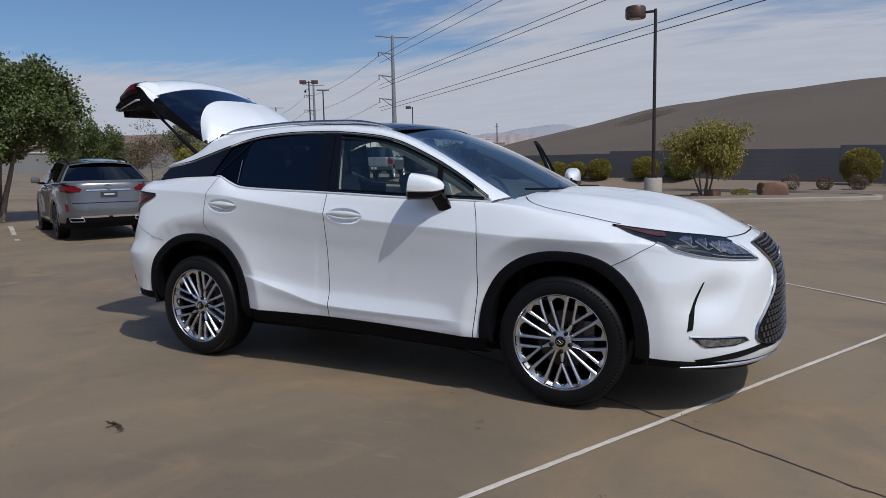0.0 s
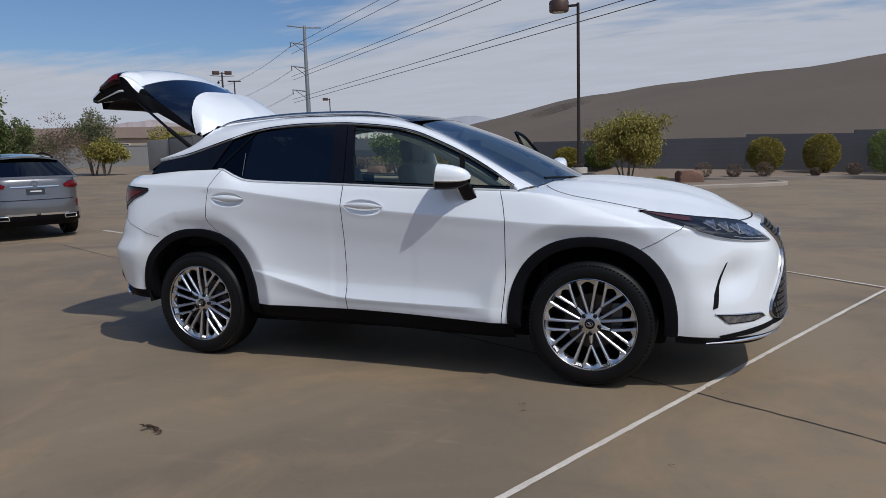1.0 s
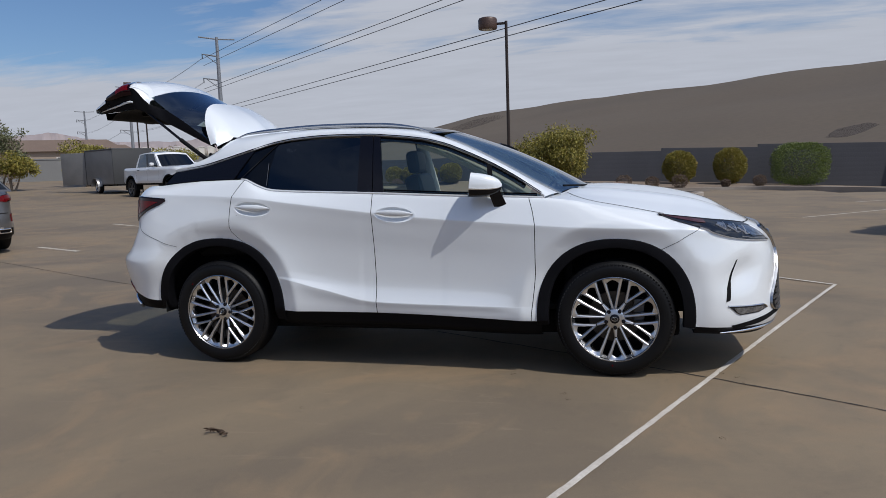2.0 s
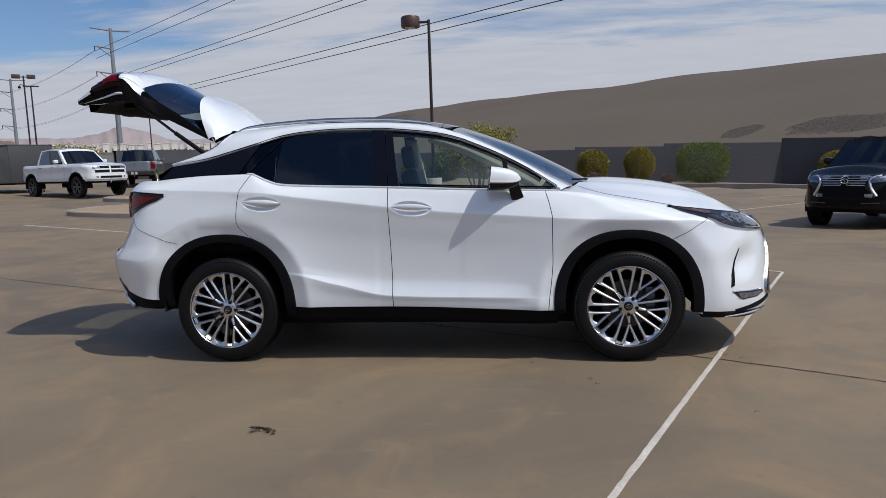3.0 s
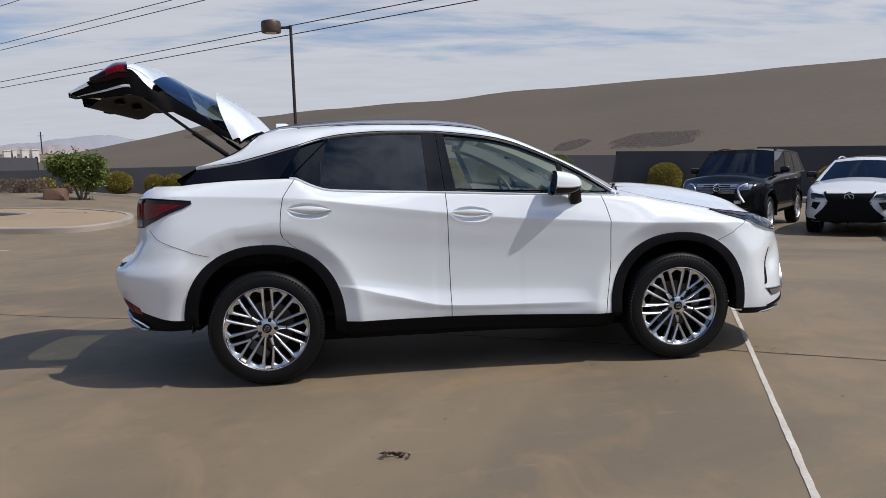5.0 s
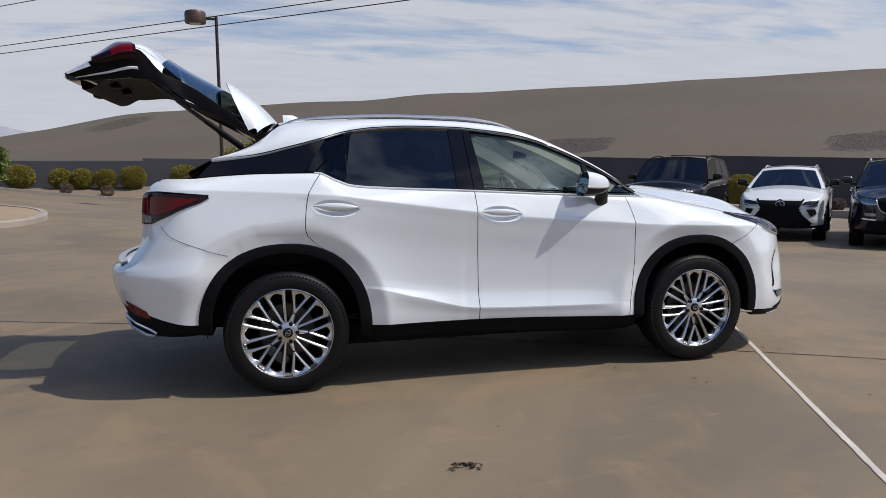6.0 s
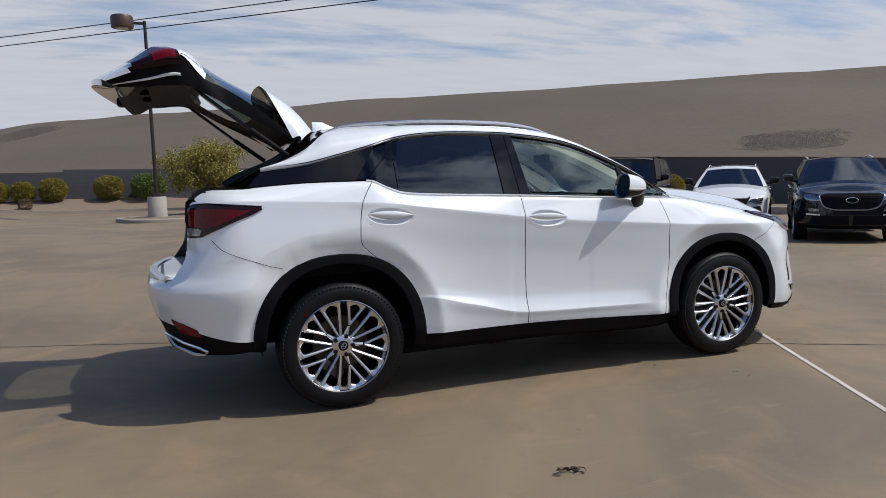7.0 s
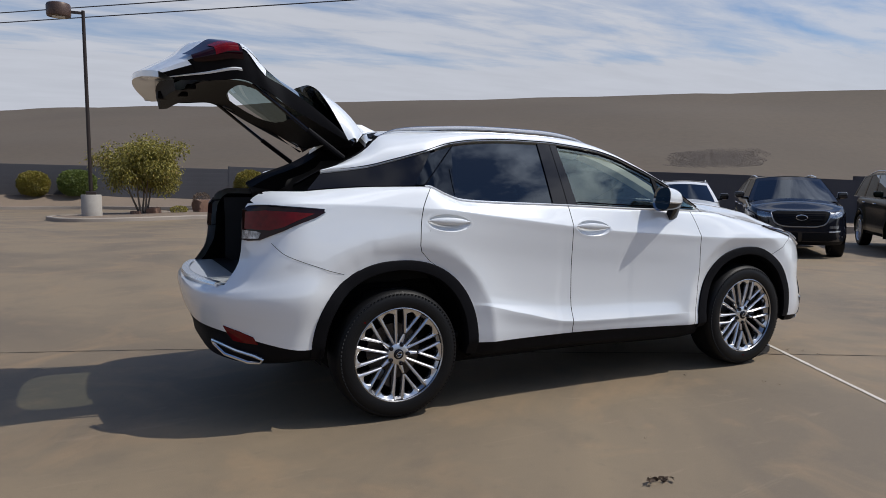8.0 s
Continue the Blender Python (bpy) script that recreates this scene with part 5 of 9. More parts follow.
# ---- front of the car ----
GRILLE = [(0.33, 0.912), (0.385, 0.905), (0.385, 0.885), (0.315, 0.80), (0.300, 0.765), (0.330, 0.70), (0.47, 0.56), (0.555, 0.47), (0.565, 0.43), (0.52, 0.385), (0.40, 0.365)]
half = [(-y, z) for y, z in GRILLE]
full = half + [(y, z) for y, z in GRILLE[::-1]]
front = body_map("front", -1)
part("grille_backing", sheet(full, 0.06, front, 0.006, 0.02), M_DARK, car, "dark spindle grille opening")
frame_path = half + [(-0.2, 0.357), (0.2, 0.357)] + [(y, z) for y, z in GRILLE[::-1]] + [(0.2, 0.918), (-0.2, 0.918), half[0]]
part("grille_frame", strip(flat_path(frame_path, 110), 0.011, front, 0.014), M_RIM, car, "chrome spindle grille surround")


def inside(y, z):
    edge_y = curve(sorted([(zz, yy) for yy, zz in GRILLE if not (yy in (0.33, 0.40))]))(z)
    return abs(y) < edge_y - 0.022


for r in range(15):
    z = 0.395 + 0.036 * r
    if z > 0.90:
        break
    for i in range(29):
        y = -0.56 + 0.04 * i + 0.02 * (r % 2)
        if not inside(y, z) or not inside(abs(y) + 0.014, z):
            continue
        if front(y, z)[0][0] < 2.33 or front(y, z - 0.014)[0][0] < 2.33:
            continue
        bm = bmesh.new()
        for dz, w in ((0.0, 0.030), (-0.014, 0.016)):
            p, n = front(y, z + dz)
            box(0.010, w, 0.010, Vector(p) + Vector(n) * 0.008, 0.0, bm, Matrix.Rotation(0.35, 4, "Y"))
        part("grille_element", bm, M_GRILLE, car)
bad = bmesh.new()
p0 = Vector(front(0.012, 0.80)[0])
tube([p0 + Vector((0.008, 0.075 * math.cos(a), 0.055 * math.sin(a))) for a in [2 * math.pi * i / 32 for i in range(33)]], 0.006, 8, bad)
tube([p0 + Vector((0.008, -0.03, 0.05)), p0 + Vector((0.008, 0.025, -0.025)), p0 + Vector((0.008, -0.045, -0.025))], 0.006, 8, bad)
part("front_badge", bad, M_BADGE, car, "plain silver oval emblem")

HEAD = [(0.611, 1.027), (0.714, 1.008), (0.866, 0.985), (1.03, 0.965), (1.188, 0.942), (1.249, 0.905), (1.349, 0.832), (1.153, 0.848), (0.975, 0.872), (0.844, 0.905), (0.740, 0.95), (0.663, 0.985)]
for s in (-1, 1):
    nose, tail, side = body_map("nose", s), body_map("tail", s), body_map("side", s)
    hl = part("headlamp", sheet(HEAD, 0.022, nose, 0.009, 0.02), M_HEADDARK, car, "slim headlamp with three lens units")
    part("side_marker", sheet([(0.615, 1.024), (0.714, 1.004), (0.815, 0.988), (0.800, 0.968), (0.735, 0.978), (0.672, 0.998)], 0.022, nose, 0.0115, 0.003), M_AMBER, hl, "dark amber marker")
    part("lamp_brow", strip(flat_path([(0.60, 1.030), (0.714, 1.010), (0.866, 0.987), (1.03, 0.967), (1.188, 0.944)], 24), 0.010, nose, 0.012), M_GLOSS, hl, "black edge line")
    part("daylight_strip", strip(flat_path([(1.20, 0.925), (1.26, 0.885), (1.325, 0.843)], 16), 0.016, nose, 0.0135), M_CLEARPART, hl, "pale light strip")
    part("daylight_strip", strip(flat_path([(1.01, 0.881), (1.10, 0.866), (1.20, 0.857), (1.29, 0.848)], 16), 0.009, nose, 0.0135), M_CLEARPART, hl, "pale light strip along the lower edge")
    for a, b in ((0.905, 0.945), (0.985, 0.930), (1.062, 0.915)):
        part("lens_unit", sheet([(a - 0.040, b + 0.010), (a - 0.012, b + 0.022), (a + 0.030, b + 0.014), (a + 0.018, b - 0.010), (a - 0.010, b - 0.014)], 0.012, nose, 0.0125, 0.003), M_LAMPCLEAR, hl, "clear angular lens")
        part("lens_line", strip(flat_path([(a - 0.044, b + 0.012), (a - 0.012, b - 0.016), (a + 0.004, b - 0.028), (a + 0.034, b - 0.026)], 10), 0.005, nose, 0.0165), M_CLEARPART, hl, "bright angled lamp line")
        part("lens_line", strip(flat_path([(a + 0.036, b + 0.018), (a + 0.014, b - 0.002), (a + 0.002, b - 0.018)], 8), 0.005, nose, 0.016), M_CLEARPART, hl, "bright angled lamp line")
    part("lamp_edge", strip(flat_path([(0.74, 0.948), (0.844, 0.903), (0.975, 0.870), (1.153, 0.846), (1.349, 0.830)], 30), 0.008, nose, 0.012), M_CLEARPART, hl, "bright lower lamp edge")
    part("lamp_inner", sheet([(1.10, 0.935), (1.19, 0.920), (1.28, 0.862), (1.12, 0.872), (1.07, 0.893)], 0.02, nose, 0.012), M_LAMPCLEAR, hl, "bright reflector")
    # lower vent slit and fog lamp
    part("bumper_slit", sheet([(0.950, 0.735), (0.960, 0.742), (0.908, 0.61), (0.884, 0.495), (0.855, 0.486), (0.872, 0.57)], 0.05, nose, 0.004, 0.008), M_DARK, car, "black vertical vent slit")
    fog = part("fog_lamp", sheet([(0.868, 0.458), (1.0, 0.448), (1.195, 0.436), (1.222, 0.413), (1.125, 0.396), (0.958, 0.396), (0.925, 0.413)], 0.05, nose, 0.004, 0.01), M_HEADDARK, car, "slim fog lamp with chrome edge")
    part("fog_edge", strip(flat_path([(0.868, 0.458), (1.0, 0.448), (1.195, 0.436), (1.222, 0.413)], 20), 0.010, nose, 0.008), M_CHROME, fog, "chrome edge")
    part("fog_lens", sheet([(0.905, 0.446), (1.0, 0.440), (1.17, 0.430), (1.195, 0.413), (1.12, 0.403), (0.955, 0.403), (0.93, 0.413)], 0.03, nose, 0.008), M_LAMPCLEAR, fog, "clear lens")
    part("bumper_gap", sheet([(0.90, 0.332), (1.10, 0.356), (1.32, 0.378), (1.50, 0.372), (1.50, 0.350), (1.32, 0.350), (1.13, 0.325), (0.92, 0.312)], 0.06, nose, 0.004, 0.005), M_DARK, car, "black intake under the bumper")
    # panel joints
    part("panel_joint", strip(flat_path([(0.545, 0.815), (0.654, 0.898), (0.735, 0.945)], 14), 0.0027, nose, 0.0005), M_DARK, car, "bumper joint")
    hood_path = [(1.09, -0.62), (1.135, -0.70), (1.20, -0.757), (1.31, -0.783), (1.45, -0.787), (1.60, -0.785), (1.70, -0.778)]
    part("hood_joint", strip(flat_path(hood_path, 30), 0.007, body_map("top", s), 0.0006), M_DARK, car, "gap along the hood")
    part("hood_joint", strip(flat_path([(2.205, -0.50), (2.255, -0.36), (2.285, -0.2), (2.295, 0.0)], 20), 0.008, body_map("top", s), 0.0006), M_DARK, car, "gap at the hood's front edge")
    # ---- tail ----
    TAIL = [(1.10, 1.045), (1.10, 1.13), (1.095, 1.20), (1.06, 1.222), (0.941, 1.226), (0.789, 1.218), (0.667, 1.206), (0.655, 1.195), (0.693, 1.166), (0.839, 1.094), (0.967, 1.046), (1.05, 1.040)]
    tl = part("tail_lamp", sheet(TAIL, 0.025, tail, 0.007, 0.03), M_REDDARK, car, "long smoked red tail lamp")
    part("red_lens", sheet([(1.07, 1.105), (1.07, 1.195), (0.93, 1.205), (0.79, 1.198), (0.70, 1.188), (0.83, 1.118), (0.90, 1.10)], 0.025, tail, 0.0105), M_RED, tl, "bright red lens")
    part("clear_lens", sheet([(1.09, 1.05), (1.09, 1.097), (0.985, 1.093), (0.955, 1.085), (0.97, 1.055)], 0.05, tail, 0.009), M_LAMPCLEAR, tl, "clear reversing lens")
    part("lamp_edge", strip(flat_path([(1.10, 1.20), (1.05, 1.225), (0.941, 1.229), (0.789, 1.221), (0.66, 1.207)], 30), 0.012, tail, 0.006), M_GLOSS, tl, "black upper edge")
    part("panel_joint", strip(flat_path([(0.894, 1.033), (0.815, 0.975), (0.742, 0.940), (0.634, 0.891), (0.556, 0.852)], 24), 0.0027, tail, 0.0005), M_DARK, car, "rear bumper joint")
    part("rear_reflector", sheet([(1.162, 0.585), (1.06, 0.563), (0.977, 0.535), (0.956, 0.495), (1.03, 0.497), (1.115, 0.503)], 0.05, tail, 0.006, 0.01), M_RED, car, "red bumper reflector")
    bm = bmesh.new()
    ring = [tail(a, b) for a, b in ((1.30, 0.478), (1.23, 0.475), (1.10, 0.450), (0.985, 0.430), (0.945, 0.412), (0.965, 0.393), (1.04, 0.388), (1.20, 0.412), (1.29, 0.455), (1.30, 0.478))]
    tube([Vector(p) + Vector(n) * 0.012 for p, n in ring], 0.011, 8, bm)
    ex = part("exhaust_tip", bm, M_CHROME, car, "wide chrome exhaust outlet")
    part("exhaust_inside", sheet([(1.28, 0.470), (1.10, 0.446), (0.965, 0.418), (0.975, 0.400), (1.20, 0.420)], 0.06, tail, 0.004), M_DARK, ex, "dark opening")

# lip under the front bumper
nose = body_map("nose", -1)
path = [Vector(nose(a, 0.292)[0]) + Vector(nose(a, 0.292)[1]) * 0.008 for a in [0.84 + 0.078 * i for i in range(11)]]
path = path + [Vector((p.x, -p.y, p.z)) for p in path[::-1]]
bm = tube(path, [0.004 + 0.008 * min(1, i / 4, (21 - i) / 4) for i in range(22)], 8)
part("front_lip", bm, M_CHROME, car, "silver lower bumper lip")
# chrome step on the rear bumper
back = body_map("back", -1)
rows = [[(-2.30 - 0.105 * (1 - (y / 0.62) ** 2) + d, y, 0.797 + h) for d, h in ((0.0, 0.012), (-0.012, 0.016), (-0.045, 0.012), (-0.05, 0.0))] for y in [-0.60 + 0.05 * i for i in range(25)]]
part("bumper_plate", grid(rows), M_CHROME, car, "chrome sill plate on the rear bumper")

rows = []
for y in [-0.64 + 0.04 * i for i in range(33)]:
    xb = -2.296 - 0.105 * (1 - min(1.0, abs(y) / 0.62) ** 2)
    rows.append([(xb - 0.055, y, 0.786), (xb - 0.05, y, 0.802), (xb, y, 0.803), (xb * 0.5 - 1.06, y, 0.802), (-2.12, y, 0.800), (-2.09, y, 0.775)])
part("load_sill", grid(rows), M_WHITE, car, "white sill of the load opening")
rows = [[(x, y, 0.806) for x in (-2.20, -2.15, -2.095)] + [(-2.085, y, 0.77)] for y in [-0.62 + 0.062 * i for i in range(21)]]
part("sill_guard", grid(rows), M_PLASTIC, car, "black scuff guard on the load sill")

# ---- load space and cabin ----
part("load_floor", box(1.0, 1.20, 0.04, (-1.75, 0, 0.77), 0.01), M_CARPET, car, "dark carpeted load floor")
for s in (-1, 1):
    part("load_wall", grid([[(x, y * s, z) for x in (-2.10, -1.9, -1.5, -1.1)] for y, z in ((0.66, 0.77), (0.63, 0.9), (0.62, 1.1), (0.645, 1.20), (0.66, 1.24))]), M_CARPET, car, "dark load space lining")
    rear_edge = [(-1.93, 0.70, 1.345), (-1.80, 0.695, 1.415), (-1.66, 0.672, 1.468), (-1.55, 0.648, 1.52), (-1.47, 0.628, 1.575), (-1.42, 0.605, 1.625)]
    outer = dense(rear_edge, 20)
    rows = [[(x + 0.012, (y + 0.008) * s, z + 0.006), (x - 0.004, (y + 0.002) * s, z + 0.002), (x - 0.006, (y - 0.010) * s, z - 0.012), (x - 0.002, (y - 0.04) * s, z - 0.022), (x + 0.02, (y - 0.09) * s, z - 0.03), (x + 0.20, (y - 0.10) * s, z - 0.06)] for x, y, z in outer]
    part("tailgate_seal", grid(rows), M_PLASTIC, car, "black tailgate opening trim")
    edge_z = curve([(x, z) for x, y, z in rear_edge] + [(-1.2, 1.645), (-1.0, 1.65)])
    edge_y = curve([(x, y) for x, y, z in rear_edge] + [(-1.2, 0.59), (-1.0, 0.585)])
    rows = []
    for i in range(25):
        x = -1.93 + 0.93 * i / 24
        top = edge_z(x) - 0.018
        rows.append([(x + 0.03 * (1 - f), (edge_y(x) - 0.02 - 0.05 * math.sin(math.pi * f) - 0.02 * (1 - f)) * s, 1.24 + (top - 1.24) * f) for f in (0.0, 0.2, 0.4, 0.6, 0.8, 0.93, 1.0)])
    part("inner_pillar", grid(rows), M_DARKTRIM, car, "dark grey moulded inner rear pillar")
part("header_trim", grid([[(-1.40, y, 1.652), (-1.44, y, 1.62), (-1.40, y, 1.585), (-1.25, y, 1.60)] for y in (-0.58, -0.3, 0, 0.3, 0.58)]), M_PLASTIC, car, "black trim under the roof's rear edge")
rows = []
for dx, dz in ((0.004, 0.001), (-0.025, -0.004), (-0.042, -0.020), (-0.044, -0.045)):
    rows.append([(-1.40 + dx - 0.10 * max(0.0, abs(t) - 0.6), RIN_Y(-1.40) * t, RIN_Z(-1.40) + (ROOF_C(-1.40) - RIN_Z(-1.40)) * (1 - abs(t) ** 2.2) + dz - 0.06 * max(0.0, abs(t) - 0.6)) for t in [k / 12 - 1 for k in range(25)]])
part("roof_end", grid(rows), M_WHITE, car, "rounded rear edge of the roof")
part("headliner", grid([[(x, RIN_Y(x) * t * 0.97, RIN_Z(x) + (ROOF_C(x) - RIN_Z(x)) * (1 - t * t) - 0.035) for t in (-1, -0.6, -0.2, 0.2, 0.6, 1)] for x in (-1.35, -1.0, -0.6, -0.2, 0.05, 0.15)]), M_HEADLINER, car, "pale roof lining")
part("cabin_floor", box(2.2, 1.5, 0.03, (0.0, 0, 0.42), 0.0), M_CARPET, car, "dark cabin floor")
part("bulkhead", box(0.04, 1.5, 0.75, (1.10, 0, 0.78), 0.0), M_DARK, car, "")


def seat(x, y, dark=False):
    m = M_LEATHER_DARK if dark else M_LEATHER
    b = part("seat", box(0.50, 0.50, 0.16, (x + 0.18, y, 0.72), 0.06, None, None, 3), m, car, "cream leather seat" if not dark else "dark leather seat")
    part("backrest", box(0.15, 0.44, 0.60, (x - 0.135, y, 1.03), 0.06, None, Matrix.Rotation(radians(-14), 4, "Y"), 3), m, b)
    part("head_restraint", box(0.11, 0.27, 0.19, (x - 0.215, y, 1.425), 0.05, None, Matrix.Rotation(radians(-8), 4, "Y"), 3), m, b)
    part("restraint_post", tube([(x - 0.20, y - 0.06, 1.30), (x - 0.21, y - 0.06, 1.38)], 0.007, 6), M_CHROME, b)


seat(-0.30, -0.38, True)
seat(-0.03, 0.38, True)
for y in (-0.42, 0.0, 0.42):
    seat(-0.86, y, True)
part("dashboard", grid([[(x, y, z) for x, z in ((0.66, 0.60), (0.66, 0.98), (0.70, 1.08), (0.80, 1.13), (1.0, 1.15), (1.10, 1.14))] for y in (-0.78, -0.4, 0, 0.4, 0.78)]), M_PLASTIC, car, "dark dashboard")
bm = bmesh.new()
wc = Vector((0.50, 0.38, 1.12))
rotw = Matrix.Rotation(radians(-25), 3, "Y")
tube([wc + rotw @ Vector((0, 0.185 * math.cos(a), 0.185 * math.sin(a))) for a in [2 * math.pi * i / 32 for i in range(33)]], 0.015, 8, bm)
for a in (0.0, math.pi, -math.pi / 2):
    tube([wc, wc + rotw @ Vector((0, 0.18 * math.cos(a), 0.18 * math.sin(a)))], 0.014, 6, bm)
tube([wc, wc + Vector((0.2, 0, -0.05))], 0.03, 8, bm)
part("steering_wheel", bm, M_LEATHER_DARK, car, "dark leather steering wheel")
part("inner_mirror", box(0.03, 0.22, 0.06, (0.42, 0, 1.46), 0.012), M_PLASTIC, car, "black rear view mirror")
for s in (-1, 1):
    part("door_lining", grid([[(x, y * s, z) for y, z in ((0.80, 0.45), (0.78, 0.8), (0.79, 1.05), (0.825, Z7F(x) - 0.015))] for x in ((-0.82, -0.5, -0.2, 0.3, 0.80) if s < 0 else (-0.82, -0.7, -0.5, -0.4, -0.22))]), M_LEATHER, car, "cream door lining")
    part("inner_pillar", grid([[(-0.30 + dx - 0.06 * (z - 1.2), (side_y(-0.25, z) - 0.035) * s, z) for z in (1.1, 1.3, 1.45, 1.58)] for dx in (0.0, 0.06, 0.10)]), M_HEADLINER, car, "pale inner pillar")
    rows = [[(-0.155 - 0.17 * (z - 1.15) - dx, (side_y(-0.2, z) - dy) * s, z) for dx, dy in ((0.0, 0.022), (0.004, 0.07), (0.02, 0.115), (0.05, 0.14))] for z in (1.10, 1.25, 1.38, 1.48, 1.56)]
    part("inner_pillar", grid(rows), M_HEADLINER, car, "pale lining on the side of the centre pillar")
    inner = [(x - 0.02, (y - 0.03), z - 0.02) for x, y, z in dense([p for p in RAIL if 0.05 < p[0] < 0.95], 12)]
    part("inner_pillar", grid([[(x, y * s, z), (x - 0.055, (y + 0.005) * s, z - 0.06), (x - 0.085, (y + 0.045) * s, z - 0.075), (x - 0.07, (y + 0.09) * s, z - 0.05)] for x, y, z in inner]), M_HEADLINER, car, "pale windscreen pillar lining")

for ob in car.children:
    kind = ob.name.split(".")[0]
    at_y = sum((v.co.y for v in ob.data.vertices), 0.0) / max(1, len(ob.data.vertices)) if ob.type == "MESH" else 0.0
    at_x = sum((v.co.x for v in ob.data.vertices), 0.0) / max(1, len(ob.data.vertices)) if ob.type == "MESH" else 0.0
    if at_y > 0.5 and (kind in ("front_door", "front_side_window", "quarter_window", "window_bar", "window_frame", "window_seal", "mirror", "corner_moulding") or (kind in ("door_handle", "centre_pillar") and at_x > -0.22)):
        ob.matrix_basis = HINGE

# wiper arms at the windscreen's foot
part("cowl", grid([[(1.03 + 0.22 * (1 - t * t), 0.72 * t, 1.146 + 0.030 * (1 - t * t)), (1.10 + 0.24 * (1 - t * t), 0.74 * t, 1.136 + 0.040 * (1 - t * t))] for t in [i / 10 - 1 for i in range(21)]]), M_PLASTIC, car, "black cowl panel")
for y0, y1 in ((0.05, -0.55), (0.62, 0.05)):
    part("wiper", tube([(1.235 - 0.1 * y0 * y0, y0, 1.200), (1.205 - 0.28 * (y0 + y1) ** 2 / 4, (y0 + y1) / 2, 1.212), (1.165 - 0.35 * y1 * y1, y1, 1.216 + 0.01 * abs(y1))], 0.007, 6), M_PLASTIC, car, "black wiper arm")

# ---- open tailgate ----
gate = part("tailgate_panel", bmesh.new(), M_WHITE, car, "white lower tailgate panel, raised")


def sweep(profile, widths, n=24, power=2.0, sag=0.0):
    """Profile points (x, z) carried across the car; half widths for each; the crown pushes the middle along the given way; sag lowers the far edge."""
    rows = []
    for (x, z, cx, cz), w in zip(profile, widths):
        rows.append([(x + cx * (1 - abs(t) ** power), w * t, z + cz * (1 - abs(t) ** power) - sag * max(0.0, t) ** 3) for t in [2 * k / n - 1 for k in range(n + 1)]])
    return rows


GATE_FAR_DROP = 0.04  # far edge lowered in the shape, to keep its corner out of sight
# outer lower skin: from under the glass over the bend to the lip; each point carries how far the middle stands off
skin = dense([(-2.07, 1.985, 0.01, 0.088), (-2.13, 2.040, -0.05, 0.105), (-2.19, 2.066, -0.12, 0.104), (-2.25, 2.060, -0.14, 0.105), (-2.40, 2.005, -0.12, 0.065), (-2.52, 1.958, -0.11, 0.050), (-2.60, 1.925, -0.10, 0.045)], 22)
wid = dense([(0, 0.600), (0.2, 0.640), (0.35, 0.675), (0.6, 0.66), (1.0, 0.575)], 22)
bm = grid(sweep(skin, [w[1] for w in wid], sag=GATE_FAR_DROP))
bm.to_mesh(gate.data)
bm.free()
gate.data.shade_smooth()
part("gate_lip", grid(sweep([(-2.60, 1.925, -0.10, 0.045), (-2.60, 1.893, -0.10, 0.045), (-2.56, 1.880, -0.07, 0.05), (-2.51, 1.885, -0.05, 0.05)], [0.575, 0.575, 0.57, 0.565])), M_WHITE, gate, "white turned lower edge")
# inner black lining, in one moulded piece, with the window opening left out
inner_prof = dense([(-1.53, 1.585, 0.05, 0.03), (-1.62, 1.628, 0.03, 0.05), (-1.78, 1.715, 0.01, 0.06), (-1.95, 1.785, -0.01, 0.06), (-2.05, 1.850, -0.02, 0.05), (-2.20, 1.900, -0.02, 0.05), (-2.38, 1.885, -0.02, 0.03), (-2.48, 1.835, -0.02, 0.005), (-2.515, 1.832, -0.02, 0.005), (-2.525, 1.885, -0.04, 0.04)], 40)
inner_w = [w[1] for w in dense([(0, 0.575), (0.3, 0.59), (0.45, 0.605), (0.6, 0.60), (0.85, 0.585), (0.93, 0.56), (1.0, 0.56)], 40)]
bm = grid(sweep(inner_prof, inner_w, n=60))
cut_round(bm, -1.945, 0.19, 0.41, -0.45)
part("gate_lining", bm, M_PLASTIC, gate, "black inner lining of the tailgate")
for y in (-0.2, 0.2):
    part("gate_pull", box(0.05, 0.10, 0.03, (-2.40, y, 1.895), 0.01), M_PLASTIC, gate, "black pull handle")
part("gate_latch", box(0.06, 0.12, 0.05, (-2.54, 0.0, 1.86), 0.015), M_PLASTIC, gate, "black latch")
